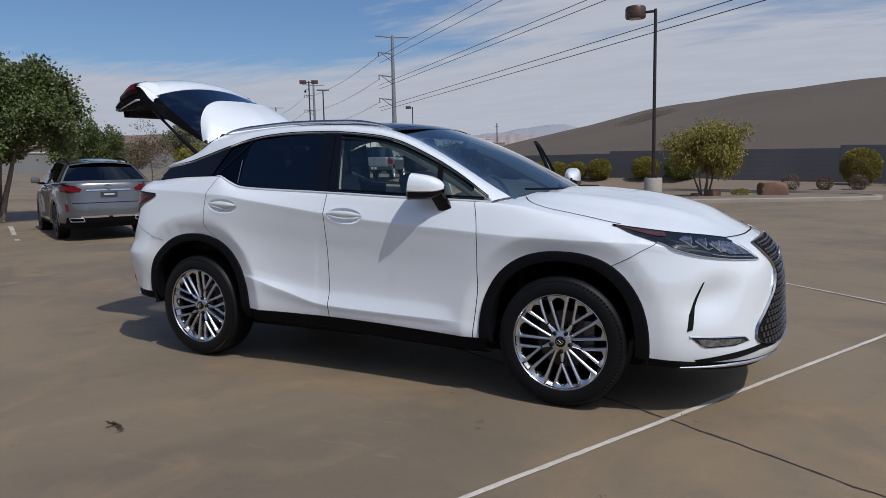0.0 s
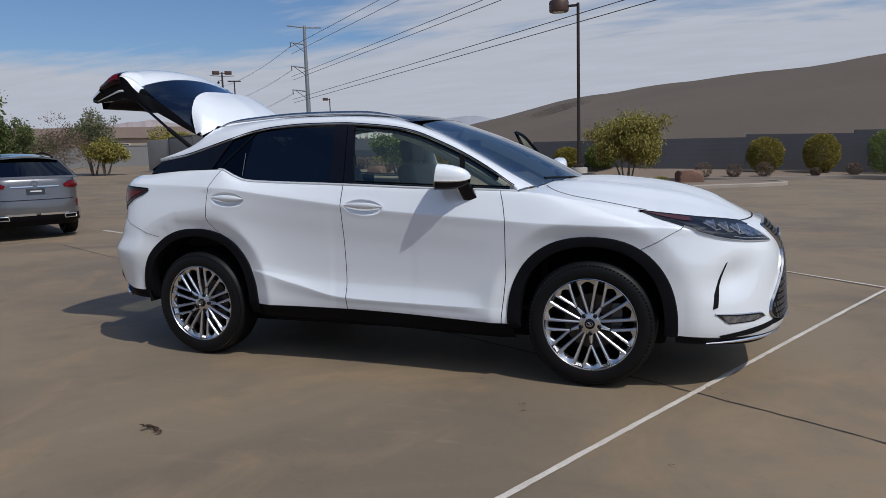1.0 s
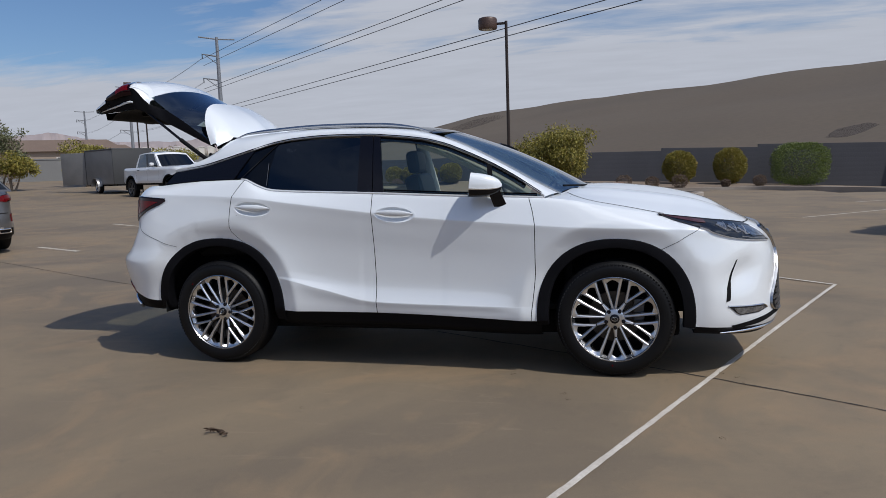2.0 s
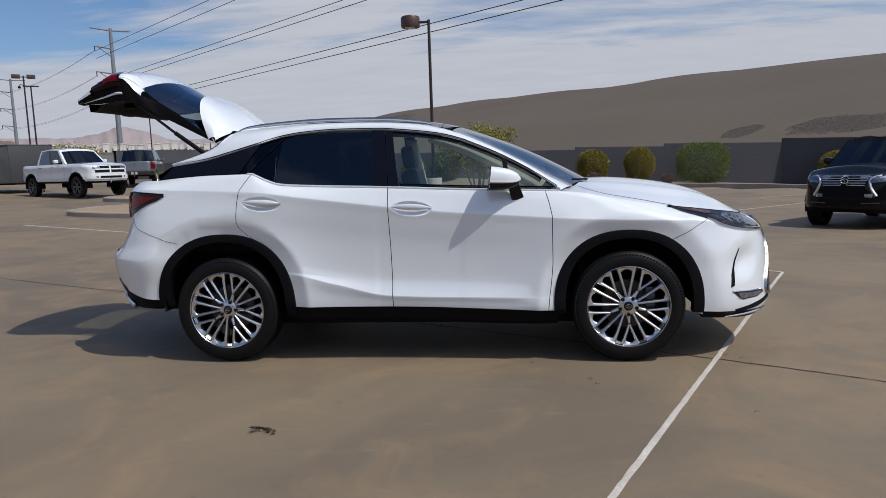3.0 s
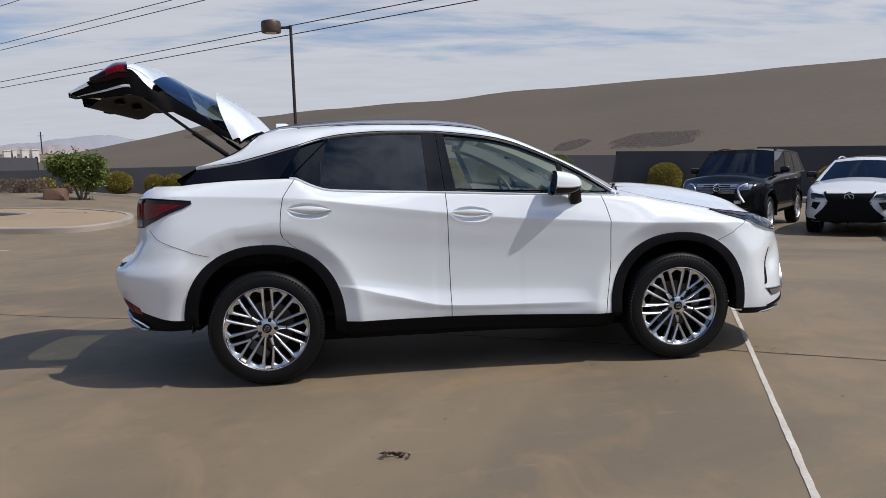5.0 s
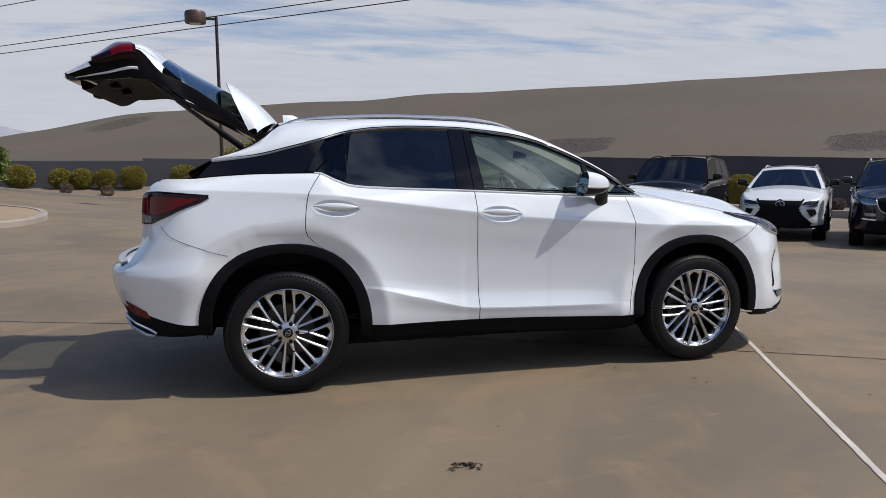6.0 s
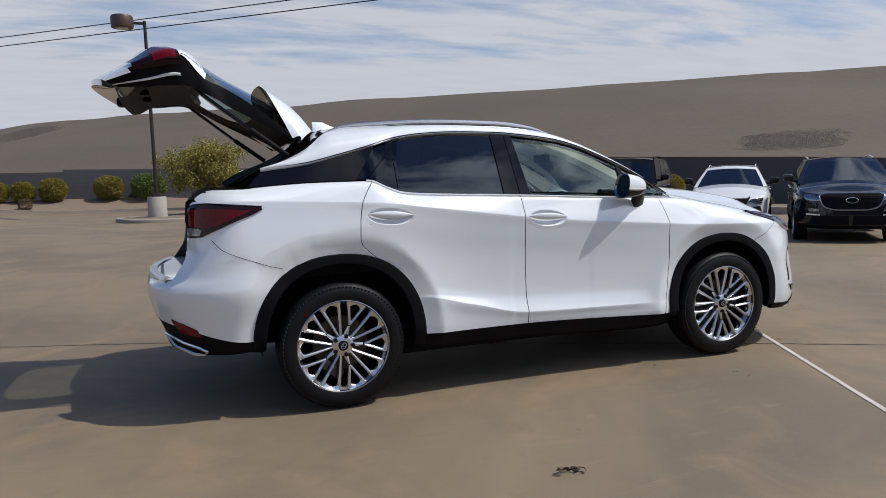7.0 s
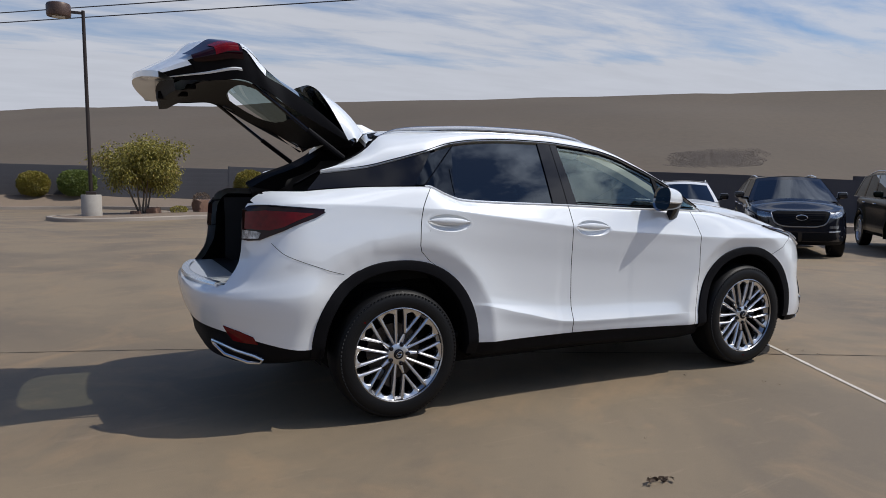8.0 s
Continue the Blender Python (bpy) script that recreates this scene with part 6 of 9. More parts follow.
for s in (-1, 1):
    sag = GATE_FAR_DROP if s > 0 else 0.0
    out_l = dense([(-1.565, 0.585, 1.605), (-1.645, 0.595, 1.668), (-1.80, 0.60, 1.785), (-1.96, 0.602, 1.885), (-2.066, 0.634, 1.932), (-2.11, 0.648, 1.978), (-2.15, 0.656, 2.028), (-2.19, 0.670, 2.058), (-2.25, 0.676, 2.062), (-2.40, 0.655, 2.005), (-2.60, 0.575, 1.925)], 40)
    in_l = dense([(-1.55, 0.575, 1.575), (-1.63, 0.583, 1.615), (-1.78, 0.592, 1.695), (-1.95, 0.604, 1.785), (-2.03, 0.608, 1.835), (-2.10, 0.606, 1.870), (-2.20, 0.60, 1.900), (-2.38, 0.588, 1.885), (-2.52, 0.562, 1.885)], 40)
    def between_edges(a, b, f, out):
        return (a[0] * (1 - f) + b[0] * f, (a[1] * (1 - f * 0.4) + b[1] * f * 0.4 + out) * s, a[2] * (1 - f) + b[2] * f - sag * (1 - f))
    pairs = list(zip(out_l, in_l))
    low = [i for i, (a, b) in enumerate(pairs) if a[0] < -2.44]
    part("gate_edge", grid([[between_edges(a, b, f, 0.004 * math.sin(3.1 * f)) for f in (0.0, 0.38, 1.0)] for a, b in pairs[:low[0] + 1]]), M_PLASTIC, gate, "black edge of the tailgate")
    part("gate_side", grid([[between_edges(a, b, f, 0.075 * f) for f in (0.0, 0.12, 0.24)] for a, b in pairs[low[0]:]]), M_WHITE, gate, "white side of the lower tailgate")
    part("gate_edge", grid([[between_edges(a, b, f, 0.075 * 0.24 * (1 - (f - 0.24) / 0.38)) for f in (0.24, 0.4, 0.62)] for a, b in pairs[low[0]:]]), M_PLASTIC, gate, "black edge of the tailgate")
    part("gate_flange", grid([[between_edges(a, b, f, o) for f, o in ((0.62, 0.002), (0.66, 0.008), (0.72, 0.006))] for a, b in pairs[low[0] - 8:]]), M_WHITE, gate, "pale inner flange of the tailgate")
    part("gate_edge", grid([[between_edges(a, b, f, 0.004 * (1 - f) / 0.28) for f in (0.72, 0.86, 1.0)] for a, b in pairs[low[0]:]]), M_PLASTIC, gate, "black inner edge of the tailgate")
    # white corner between glass and lamp
    low_c = dense([(-2.225, 0.680, 2.058), (-2.185, 0.672, 2.056), (-2.148, 0.660, 2.026), (-2.108, 0.652, 1.974), (-2.064, 0.638, 1.928)], 12)
    high_c = dense([(-2.235, 0.560, 2.100), (-2.190, 0.550, 2.104), (-2.135, 0.535, 2.084), (-2.085, 0.545, 2.025), (-2.052, 0.596, 1.962)], 12)
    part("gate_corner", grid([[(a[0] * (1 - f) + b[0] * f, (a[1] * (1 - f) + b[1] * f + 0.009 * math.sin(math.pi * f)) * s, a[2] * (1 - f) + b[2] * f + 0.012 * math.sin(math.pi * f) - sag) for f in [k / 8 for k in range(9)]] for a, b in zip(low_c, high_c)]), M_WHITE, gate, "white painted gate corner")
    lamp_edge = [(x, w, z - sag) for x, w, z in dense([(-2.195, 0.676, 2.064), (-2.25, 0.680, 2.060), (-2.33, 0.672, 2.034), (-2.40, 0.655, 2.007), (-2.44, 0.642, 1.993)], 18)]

    lamp_cx, lamp_cz = curve([(-2.52, -0.11), (-2.40, -0.12), (-2.25, -0.14), (-2.19, -0.12)]), curve([(-2.52, 0.050), (-2.40, 0.065), (-2.25, 0.105), (-2.19, 0.104)])

    def lamp_skin(x, w, z, into, lift):
        """A point of the lamp: into metres in from its outer edge, following the panel's crown."""
        share = 1 - (1 - into / w) ** 2
        return (x + lamp_cx(x) * share, (w - into) * s, z + lamp_cz(x) * share + lift)
    rows = []
    for k, (x, w, z) in enumerate(lamp_edge):
        deep = 0.062 - 0.045 * (k / 17) ** 2
        reach = 0.25 - 0.13 * (k / 17)
        rows.append([(x + 0.012, (w + 0.002) * s, z - deep), (x + 0.004, (w + 0.010) * s, z - deep * 0.5), (x, (w + 0.008) * s, z)] + [lamp_skin(x, w, z, reach * q, 0.014) for q in (0.08, 0.2, 0.4, 0.6, 0.8, 1.0)])
    tl = part("gate_lamp", grid(rows), M_REDDARK, gate, "smoked red tailgate lamp", True, 60)
    rows = [[(x + 0.002, (w + 0.013) * s, z - 0.022), (x, (w + 0.011) * s, z + 0.002)] + [lamp_skin(x, w, z, q, 0.018) for q in (0.015, 0.035, 0.06, 0.085)] for x, w, z in lamp_edge[1:10]]
    part("gate_lamp_lens", grid(rows), M_RED, tl, "red lens", True, 60)
    strut = part("gate_strut", tube([(-1.62, 0.615 * s, 1.495), (-1.83, 0.615 * s, 1.650)], 0.016, 10), M_PLASTIC, car, "black gas strut holding the tailgate")
    part("strut_rod", tube([(-1.82, 0.615 * s, 1.642), (-2.13, 0.606 * s, 1.885)], 0.0105, 8), M_GLOSS, strut, "")
    part("gate_hinge", tube([(-1.39, 0.42 * s, 1.628), (-1.45, 0.42 * s, 1.632), (-1.54, 0.42 * s, 1.628)], 0.018, 6), M_PLASTIC, gate, "")
    part("gate_rail", tube([(-1.56, 0.545 * s, 1.615), (-1.75, 0.560 * s, 1.725), (-1.98, 0.570 * s, 1.835), (-2.10, 0.570 * s, 1.885)], 0.014, 8), M_GLOSS, gate, "black frame rib")

# tailgate glass
glass_prof = dense([(-1.565, 1.605, 0.08, 0.14), (-1.645, 1.668, 0.06, 0.135), (-1.80, 1.785, 0.035, 0.125), (-1.96, 1.892, 0.02, 0.110), (-2.07, 1.985, 0.005, 0.092)], 16)
part("gate_glass", grid(sweep(glass_prof, [0.585 + 0.015 * min(1, i / 6) for i in range(16)])), G_GATE, gate, "dark tailgate glass with blue put into its reflections")

# roof spoiler on the raised gate: a sheet from the hinge line to a rounded trailing edge
SP_BASE = [curve([(0, v0), (0.45, v1), (0.55, v2), (0.60, v3)]) for v0, v1, v2, v3 in ((-1.40, -1.45, -1.505, -1.54), (1.672, 1.642, 1.608, 1.578))]
SP_TRAIL = [curve([(0, v0), (0.25, v1), (0.40, v2), (0.52, v3), (0.575, v4), (0.60, v5)]) for v0, v1, v2, v3, v4, v5 in ((-1.735, -1.732, -1.712, -1.672, -1.625, -1.585), (1.955, 1.945, 1.905, 1.800, 1.690, 1.598))]


def spoiler(lift, u0=0.0, n=12, m=36):
    rows = []
    for i in range(n + 1):
        u = u0 + (1 - u0) * i / n
        row = []
        for k in range(m + 1):
            y = (0.60 if lift >= 0 else 0.565) * math.sin(math.pi / 2 * (2 * k / m - 1))
            ay = abs(y)
            b = Vector((SP_BASE[0](ay), 0, SP_BASE[1](ay)))
            e = Vector((SP_TRAIL[0](ay), 0, SP_TRAIL[1](ay)))
            p = b.lerp(e, u)
            bulge = 0.030 * math.sin(math.pi * min(1.0, u * 0.9 + 0.1)) + lift * (1 - u ** 3)
            row.append((p.x + bulge * 0.6, y, p.z + bulge * 0.8))
        rows.append(row)
    return rows


part("roof_spoiler", grid(spoiler(0.0)), M_WHITE, gate, "white roof spoiler, raised")
part("spoiler_underside", grid(spoiler(-0.06, 0.03)), M_GLOSS, gate, "black underside of the spoiler")
# ---- the other vehicles ----
def plain_wheel(parent, x, y, r, w, spokes, mat, twin=True):
    s = 1 if y > 0 else -1
    rim_r = r * 0.70
    ty = part("wheel", lathe([(rim_r, w * 0.46), (rim_r + 0.02, w * 0.5), (r - 0.03, w * 0.5), (r - 0.006, w * 0.42), (r, w * 0.2), (r, -w * 0.2), (r - 0.006, -w * 0.42), (r - 0.03, -w * 0.5), (rim_r, -w * 0.48)], 40), M_RUBBER, parent, "black tyre with alloy rim")
    part("rim", lathe([(rim_r + 0.004, w * 0.47), (rim_r - 0.006, w * 0.5), (rim_r - 0.02, w * 0.42), (rim_r - 0.03, -w * 0.2), (rim_r, -w * 0.4)], 40), mat, ty)
    bm = bmesh.new()
    for k in range(spokes):
        a = 2 * math.pi * k / spokes
        for off in ((-0.025, 0.025) if twin else (0.0,)):
            hw = 0.014 if twin else 0.035
            rows = []
            for t in (0.0, 0.5, 1.0):
                rr = 0.05 + (rim_r - 0.06) * t
                ring = []
                for u, d in ((-hw, -0.03), (-hw * 0.8, 0.0), (hw * 0.8, 0.0), (hw, -0.03)):
                    u2 = off * (0.6 + 0.6 * t) + u
                    ring.append((rr * math.cos(a) - u2 * math.sin(a), w * 0.36 + 0.02 * t + d, rr * math.sin(a) + u2 * math.cos(a)))
                rows.append(ring)
            grid(rows, bm)
    merge(bm, lathe([(0.001, w * 0.37), (0.05, w * 0.37), (0.065, w * 0.30)], 20))
    part("spokes", bm, mat, ty)
    part("wheel_back", lathe([(0.001, -0.02), (rim_r, -0.02)], 24), M_DARK, ty)
    ty.matrix_basis = pose(x, y - s * w / 2, r, 0, 0, 0 if s > 0 else 180)
    return ty


def vehicle(name, label, category, at, heading, paint, sp, group=""):
    """A car or pickup from its main sizes: lower shell, hood, glasshouse, wheels. Returns the thing and its body map."""
    v = thing(name, label, category, group, pose(at[0], at[1], ground_z(*at), 0, 0, heading))
    hw, wb, r = sp["width"] / 2, sp["wb"] / 2, sp["r"]
    nose_x, tail_x = wb + sp["fo"], -wb - sp["ro"]
    sill, belt_f, belt_r, nose_z = sp["sill"], sp["belt_f"], sp["belt_r"], sp["nose_z"]
    belt = [(-wb - 0.4, belt_r), (0, (belt_f + belt_r) / 2), (sp["cowl"], belt_f), (wb + 0.25, belt_f - sp.get("hood_drop", 0.07))]
    fb = curve(belt)
    keys = [-wb - 0.4, -wb * 0.5, 0, wb * 0.5, wb + 0.3]

    def level(f, lift=0.0):
        return [(x, sill + (fb(x) - sill) * f + lift) for x in keys]

    def flare(p):
        return Vector((0, sum(0.03 * math.exp(-((math.hypot(p.x - sx * wb, p.z - r - 0.03) - r * 1.36) / 0.11) ** 2) for sx in (1, -1)), 0))

    def wide(k):
        return [(-wb - 0.4, hw * k * 0.955), (-wb * 0.4, hw * k * 0.985), (wb * 0.4, hw * k * 0.985), (wb + 0.3, hw * k * 0.95)]
    def ends(f, inset_f, inset_r):
        return dict(front=(nose_x - inset_f, sill + (nose_z - sill) * f - 0.02), rear=(tail_x + inset_r, sill + (belt_r - sill) * f))
    rows = [dict(z=level(0, -0.08), h=wide(0.90), **ends(-0.12, 0.10, 0.14)), dict(z=level(0), h=wide(0.955), **ends(0.0, 0.03, 0.05)), dict(z=level(0.14), h=wide(0.975), **ends(0.16, 0.0, 0.0)),
            dict(z=level(0.35), h=wide(0.965), **ends(0.38, 0.0, 0.0)), dict(z=level(0.60), h=wide(0.965), **ends(0.62, 0.01, 0.03)), dict(z=level(0.80), h=wide(0.975), **ends(0.82, 0.03, 0.05)),
            dict(z=level(0.86), h=wide(0.968), **ends(0.90, 0.05, 0.06)), dict(z=level(1.0, -0.01), h=wide(0.925), **ends(0.98, 0.10, 0.08)), dict(z=level(1.0), h=wide(0.905), **ends(1.0, 0.13, 0.10))]
    sh = Shell(rows, -wb - 0.35, wb + 0.22, sp.get("rear_round", 0.45), sp.get("front_round", 0.55), (), 0.05, 12, 12, flare, 2)
    nr, nc = (len(rows) - 1) * 2, len(sh.cols) - 1
    arch = r * 1.30

    def hole(co):
        return any(math.hypot(co.x - sx * wb, co.z - r) < arch - 0.02 for sx in (1, -1))

    body = put_grid("body", [sh.net(0, nc, 2, nr, s) for s in (1, -1)], paint, v, "", hole)
    put_grid("lower_trim", [sh.net(0, nc, 0, 2, s) for s in (1, -1)], M_PLASTIC, v, "black lower trim", hole, split=True)
    part("underbody", box(2 * wb + 1.0, hw * 1.5, 0.14, (0, 0, sill + 0.02), 0.02), M_DARK, v)
    tree_bm = bmesh.new()
    for s in (1, -1):
        grid(sh.net(0, nc, 0, nr, s), tree_bm)
    tree_bm.normal_update()
    tree = BVHTree.FromBMesh(tree_bm)
    tree_bm.free()
    # arch lips and liners
    for sx in (1, -1):
        for s in (-1, 1):
            rowsa, rowsl = [], []
            for i in range(25):
                a = -0.12 + (math.pi + 0.24) * i / 24
                c, sn = math.cos(a), math.sin(a)
                p, n = body_map("side", 1, tree)(sx * wb + arch * c, max(sill, r + arch * sn))
                y = abs(p[1])
                rowsa.append([(sx * wb + (arch + dr) * c, (y + off) * s, r + (arch + dr) * sn) for dr, off in ((0.045, 0.001), (0.03, 0.012), (-0.005, 0.012), (-0.03, -0.03))])
                rowsl.append([(sx * wb + (arch - 0.01) * c, yy * s, r + (arch - 0.01) * sn) for yy in (y - 0.01, y - 0.32)])
            part("arch_moulding", grid(rowsa), M_PLASTIC if sp.get("black_arch") else paint, v)
            bm = grid(rowsl)
            bm.faces.new([bm.verts.new(q[1]) for q in rowsl])
            part("wheel_liner", bm, M_DARK, v)
            plain_wheel(v, sx * wb, s * (hw * 0.955), r, 0.24, sp.get("spokes", 7), sp.get("alloy", M_ALLOY), sp.get("twin", True))
    # hood and rear deck
    def deck(x_from, x_to, crown):
        out = []
        for s in (1, -1):
            rw = []
            for c in range(nc + 1):
                p = sh.point(c, nr)
                if not (x_from <= p.x <= x_to):
                    continue
                span = max(0.0, min(1.0, (nose_x - 0.13 - p.x) / 0.5)) if crown > 0 else 1.0
                rw.append([(p.x, p.y * (1 - k / 8) * s, p.z + crown * smooth01(0, 1, span) * (1 - (1 - k / 8) ** 2)) for k in range(9)])
            out.append(rw)
        return out
    put_grid("hood", deck(sp["cowl"] - 0.25, 9, sp.get("crown", 0.09)), paint, v)
    put_grid("rear_deck", deck(-9, sp["tail_glass"] + 0.15, -0.02 if sp.get("pickup") else 0.0), M_DARK if sp.get("pickup") else paint, v)
    # glasshouse
    hb, hr, zr = hw * 0.905, hw * 0.905 - sp.get("tumble", 0.17), sp["roof"]
    cb, ct, rt, rb = sp["cowl"], sp["wtop"], sp["rtop"], sp["tail_glass"]

    def side_pt(t, u, s, out=0.0):
        x = (cb + (rb - cb) * t) * (1 - u) + (ct + (rt - ct) * t) * u
        z0 = fb(cb + (rb - cb) * t)
        bow = 0.035 * math.sin(math.pi * t)
        zt = zr - 0.05 + 0.04 * math.sin(math.pi * min(1.0, t * 1.1)) - sp.get("roof_fall", 0.02) * t
        return (x, (hb + (hr - hb) * max(0.0, u) ** 1.15 + bow * u * 0.4 + out) * s, z0 + (zt - z0) * u)
    for s in (-1, 1):
        cuts = sp["pillars"]
        for i, (t0, t1) in enumerate(cuts):
            m = paint if sp.get("paint_pillars", True) and i in (0, len(cuts) - 1) else M_GLOSS
            part("pillar", grid([[side_pt(t0 + (t1 - t0) * k / 3, u / 6, s) for k in range(4)] for u in range(7)]), m, v)
        for (a0, a1), (b0, b1) in zip(cuts, cuts[1:]):
            part("side_window", grid([[side_pt(a1 + (b0 - a1) * k / 4, 0.02 + 0.93 * u / 5, s, -0.004) for k in range(5)] for u in range(6)]), G_PRIV if a0 > 0.3 else G_AUTO, v, "dark side glass")
        part("roof_edge", grid([[side_pt(t / 16, u, s, 0.003) for u in (0.93, 0.97, 1.0)] for t in range(17)]), paint, v)
        part("belt_trim", grid([[side_pt(t / 16, u, s, 0.006) for u in (-0.01, 0.025)] for t in range(17)]), sp.get("belt_mat", M_CHROME), v, "window trim")
        if sp.get("rails"):
            rl = [Vector(side_pt(0.10 + 0.80 * k / 14, 1.0, s)) + Vector((0, -0.05 * s, 0.02 + 0.035 * min(1, 3 * k / 14, 3 * (14 - k) / 14))) for k in range(15)]
            part("roof_rail", tube(rl, 0.017, 6), sp.get("rail_mat", M_PLASTIC), v, "roof rail")
    def roof_pt(t, k, lift):
        a = side_pt(t, 1.0, 1)
        y = a[1] * k
        return (a[0] + (0.05 * (1 - k * k) if t < 0.5 else -0.03 * (1 - k * k)), y, a[2] + lift * (1 - k * k))
    part("roof", grid([[roof_pt(t / 12, k / 5 - 1, 0.055) for k in range(11)] for t in range(13)]), paint, v)
    def end_glass(t, nm, mt, lab, bulge, lo=0.02, hi=0.985):
        def at(f, k):
            a = Vector(side_pt(t, f, 1))
            return (a.x + bulge * (1 - k * k) * (1 - 0.5 * f), a.y * k * 0.985, a.z + 0.05 * f * (1 - k * k))
        side, head = (0.90, 0.86) if t < 0.5 else (0.95, hi)
        fs = [lo + (min(hi, head) - lo) * u / 7 for u in range(8)]
        part(nm, grid([[at(f, side * (k / 5 - 1)) for k in range(11)] for f in fs]), mt, v, lab)
        for s in (-1, 1):
            part("screen_pillar", grid([[at(f, s * (side + (1 - side) * k / 2)) for k in range(3)] for f in fs]), paint, v)
        if head < hi:
            part("screen_header", grid([[at(f, k / 5 - 1) for k in range(11)] for f in (head, (head + hi) / 2, hi)]), paint, v)
    end_glass(0.0, "windscreen", G_AUTO, "windscreen reflecting the sky", 0.14)
    end_glass(1.0, "rear_window", G_PRIV, "dark rear window", -0.07, 0.10 if not sp.get("pickup") else 0.02, 0.93)
    if not sp.get("pickup"):
        part("gate_top", grid([[(side_pt(1.0, f, 1)[0] - 0.07 * (1 - (k / 5 - 1) ** 2) - 0.002, side_pt(1.0, f, 1)[1] * (k / 5 - 1), side_pt(1.0, f, 1)[2] + 0.05 * f * (1 - (k / 5 - 1) ** 2)) for k in range(11)] for f in (0.0, 0.10)]), paint, v)
        part("rear_spoiler", grid([[(side_pt(1.0, 1.0, 1)[0] + d - 0.05 * (1 - (k / 5 - 1) ** 2), side_pt(1.0, 1.0, 1)[1] * (k / 5 - 1) * 0.98, zr - sp.get("roof_fall", 0.02) - 0.05 + 0.055 * (1 - (k / 5 - 1) ** 2) + h) for k in range(11)] for d, h in ((0.12, 0.004), (-0.10, -0.012), (-0.10, -0.035), (0.02, -0.04))]), paint, v)
    # cabin: dark seats and dash behind the glass
    part("cabin_tub", box((cb - rb) * 0.86, hw * 1.62, 0.40, ((cb + rb) / 2, 0, belt_f - 0.22), 0.04), M_DARK, v)
    for sx, y in ((0.55, -0.36), (0.55, 0.36), (-0.35, -0.36), (-0.35, 0.36)):
        x = cb - 1.25 if sx > 0 else cb - 2.1
        if x < rb + 0.4:
            continue
        st = part("seat", box(0.14, 0.46, 0.55, (x, y, belt_f + 0.05), 0.05, None, Matrix.Rotation(radians(-12), 4, "Y")), M_LEATHER_DARK, v)
        part("head_restraint", box(0.10, 0.26, 0.17, (x - 0.09, y, belt_f + 0.40), 0.04), M_LEATHER_DARK, st)
    for s in (-1, 1):
        mx = cb - 0.42
        mz = fb(mx) + 0.12
        mr = part("mirror", box(0.14, 0.19, 0.14, (mx, s * (hw + 0.05), mz), 0.05, None, None, 3), sp.get("mirror", paint), v, "door mirror")
        part("mirror_foot", box(0.08, 0.14, 0.05, (mx, s * (hw - 0.06), mz - 0.07), 0.015), M_GLOSS, mr)
        for hx in sp.get("handles", ()):
            p, n = body_map("side", s, tree)(hx, fb(hx) - 0.12)
            part("door_handle", tube([Vector(p) + Vector((d, 0, 0)) + Vector(n) * (0.03 if abs(d) < 0.08 else 0.002) for d in (-0.1, -0.07, 0.07, 0.1)], 0.012, 6), sp.get("handle_mat", M_CHROME), v)
        for jx in sp.get("joints", ()):
            part("door_joint", strip([(jx + 0.015 * math.sin(3 * k / 9), sill + 0.03 + (fb(jx) - sill - 0.04) * k / 9) for k in range(10)], 0.008, body_map("side", s, tree), 0.0004), M_DARK, v)
    return v, tree, side_pt


def on_front(v, tree, items, kind="front"):
    """Pieces on a nose or tail: (name, outline, material, offset, label[, parent])."""
    made = {}
    for name, out, m, off, lab in items:
        sides = ((-1,), (1,)) if kind in ("nose", "tail") else ((-1,),)
        for (s,) in sides:
            made[name, s] = part(name, sheet(out, 0.04, body_map(kind, s, tree), off + 0.006, 0.012), m, v, lab)
    return made


def bars_on(v, tree, kind, z0, z1, n, y0, y1, m, r, name, lab):
    f = body_map(kind, -1, tree)
    for i in range(n):
        z = z0 + (z1 - z0) * i / max(1, n - 1)
        w = y0 + (y1 - y0) * i / max(1, n - 1)
        pts = [f(-w + 2 * w * k / 12, z) for k in range(13)]
        part(name, tube([Vector(p) + Vector(q) * 0.012 for p, q in pts], r, 6), m, v, lab)


def loop_on(v, tree, kind, pts, m, r, name, lab, n=60, off=0.012, s=-1):
    f = body_map(kind, s, tree)
    got = [f(*q) for q in flat_path(pts + [pts[0]], n)]
    return part(name, tube([Vector(p) + Vector(q) * off for p, q in got], r, 6), m, v, lab)


def mirrored(pts):
    return pts + [(-a, b) for a, b in pts[::-1]]


SUV_PILLARS = [(0.0, 0.035), (0.36, 0.40), (0.66, 0.70), (0.955, 1.0)]
ROW = "cars parked in a row"

# silver crossover seen from behind
sp = dict(width=1.895, wb=2.74, r=0.372, fo=0.93, ro=1.06, sill=0.36, belt_f=1.10, belt_r=1.18, nose_z=0.92, cowl=1.12, wtop=0.20, rtop=-1.70, tail_glass=-2.12, roof=1.70, roof_fall=0.08, tumble=0.24,
          pillars=[(0.0, 0.035), (0.36, 0.40), (0.68, 0.72), (0.84, 1.0)], rails=True, joints=(0.82, -0.25, -1.15), handles=(-0.05, -1.0), rear_round=0.42, alloy=M_ALLOY_DARK, mirror=M_GREYP)
sil, tr, sd = vehicle("silver_suv", "silver crossover car with dark rear window, parked facing away", "car", (-12.4, 6.07), 153.7, M_SILVER, sp)
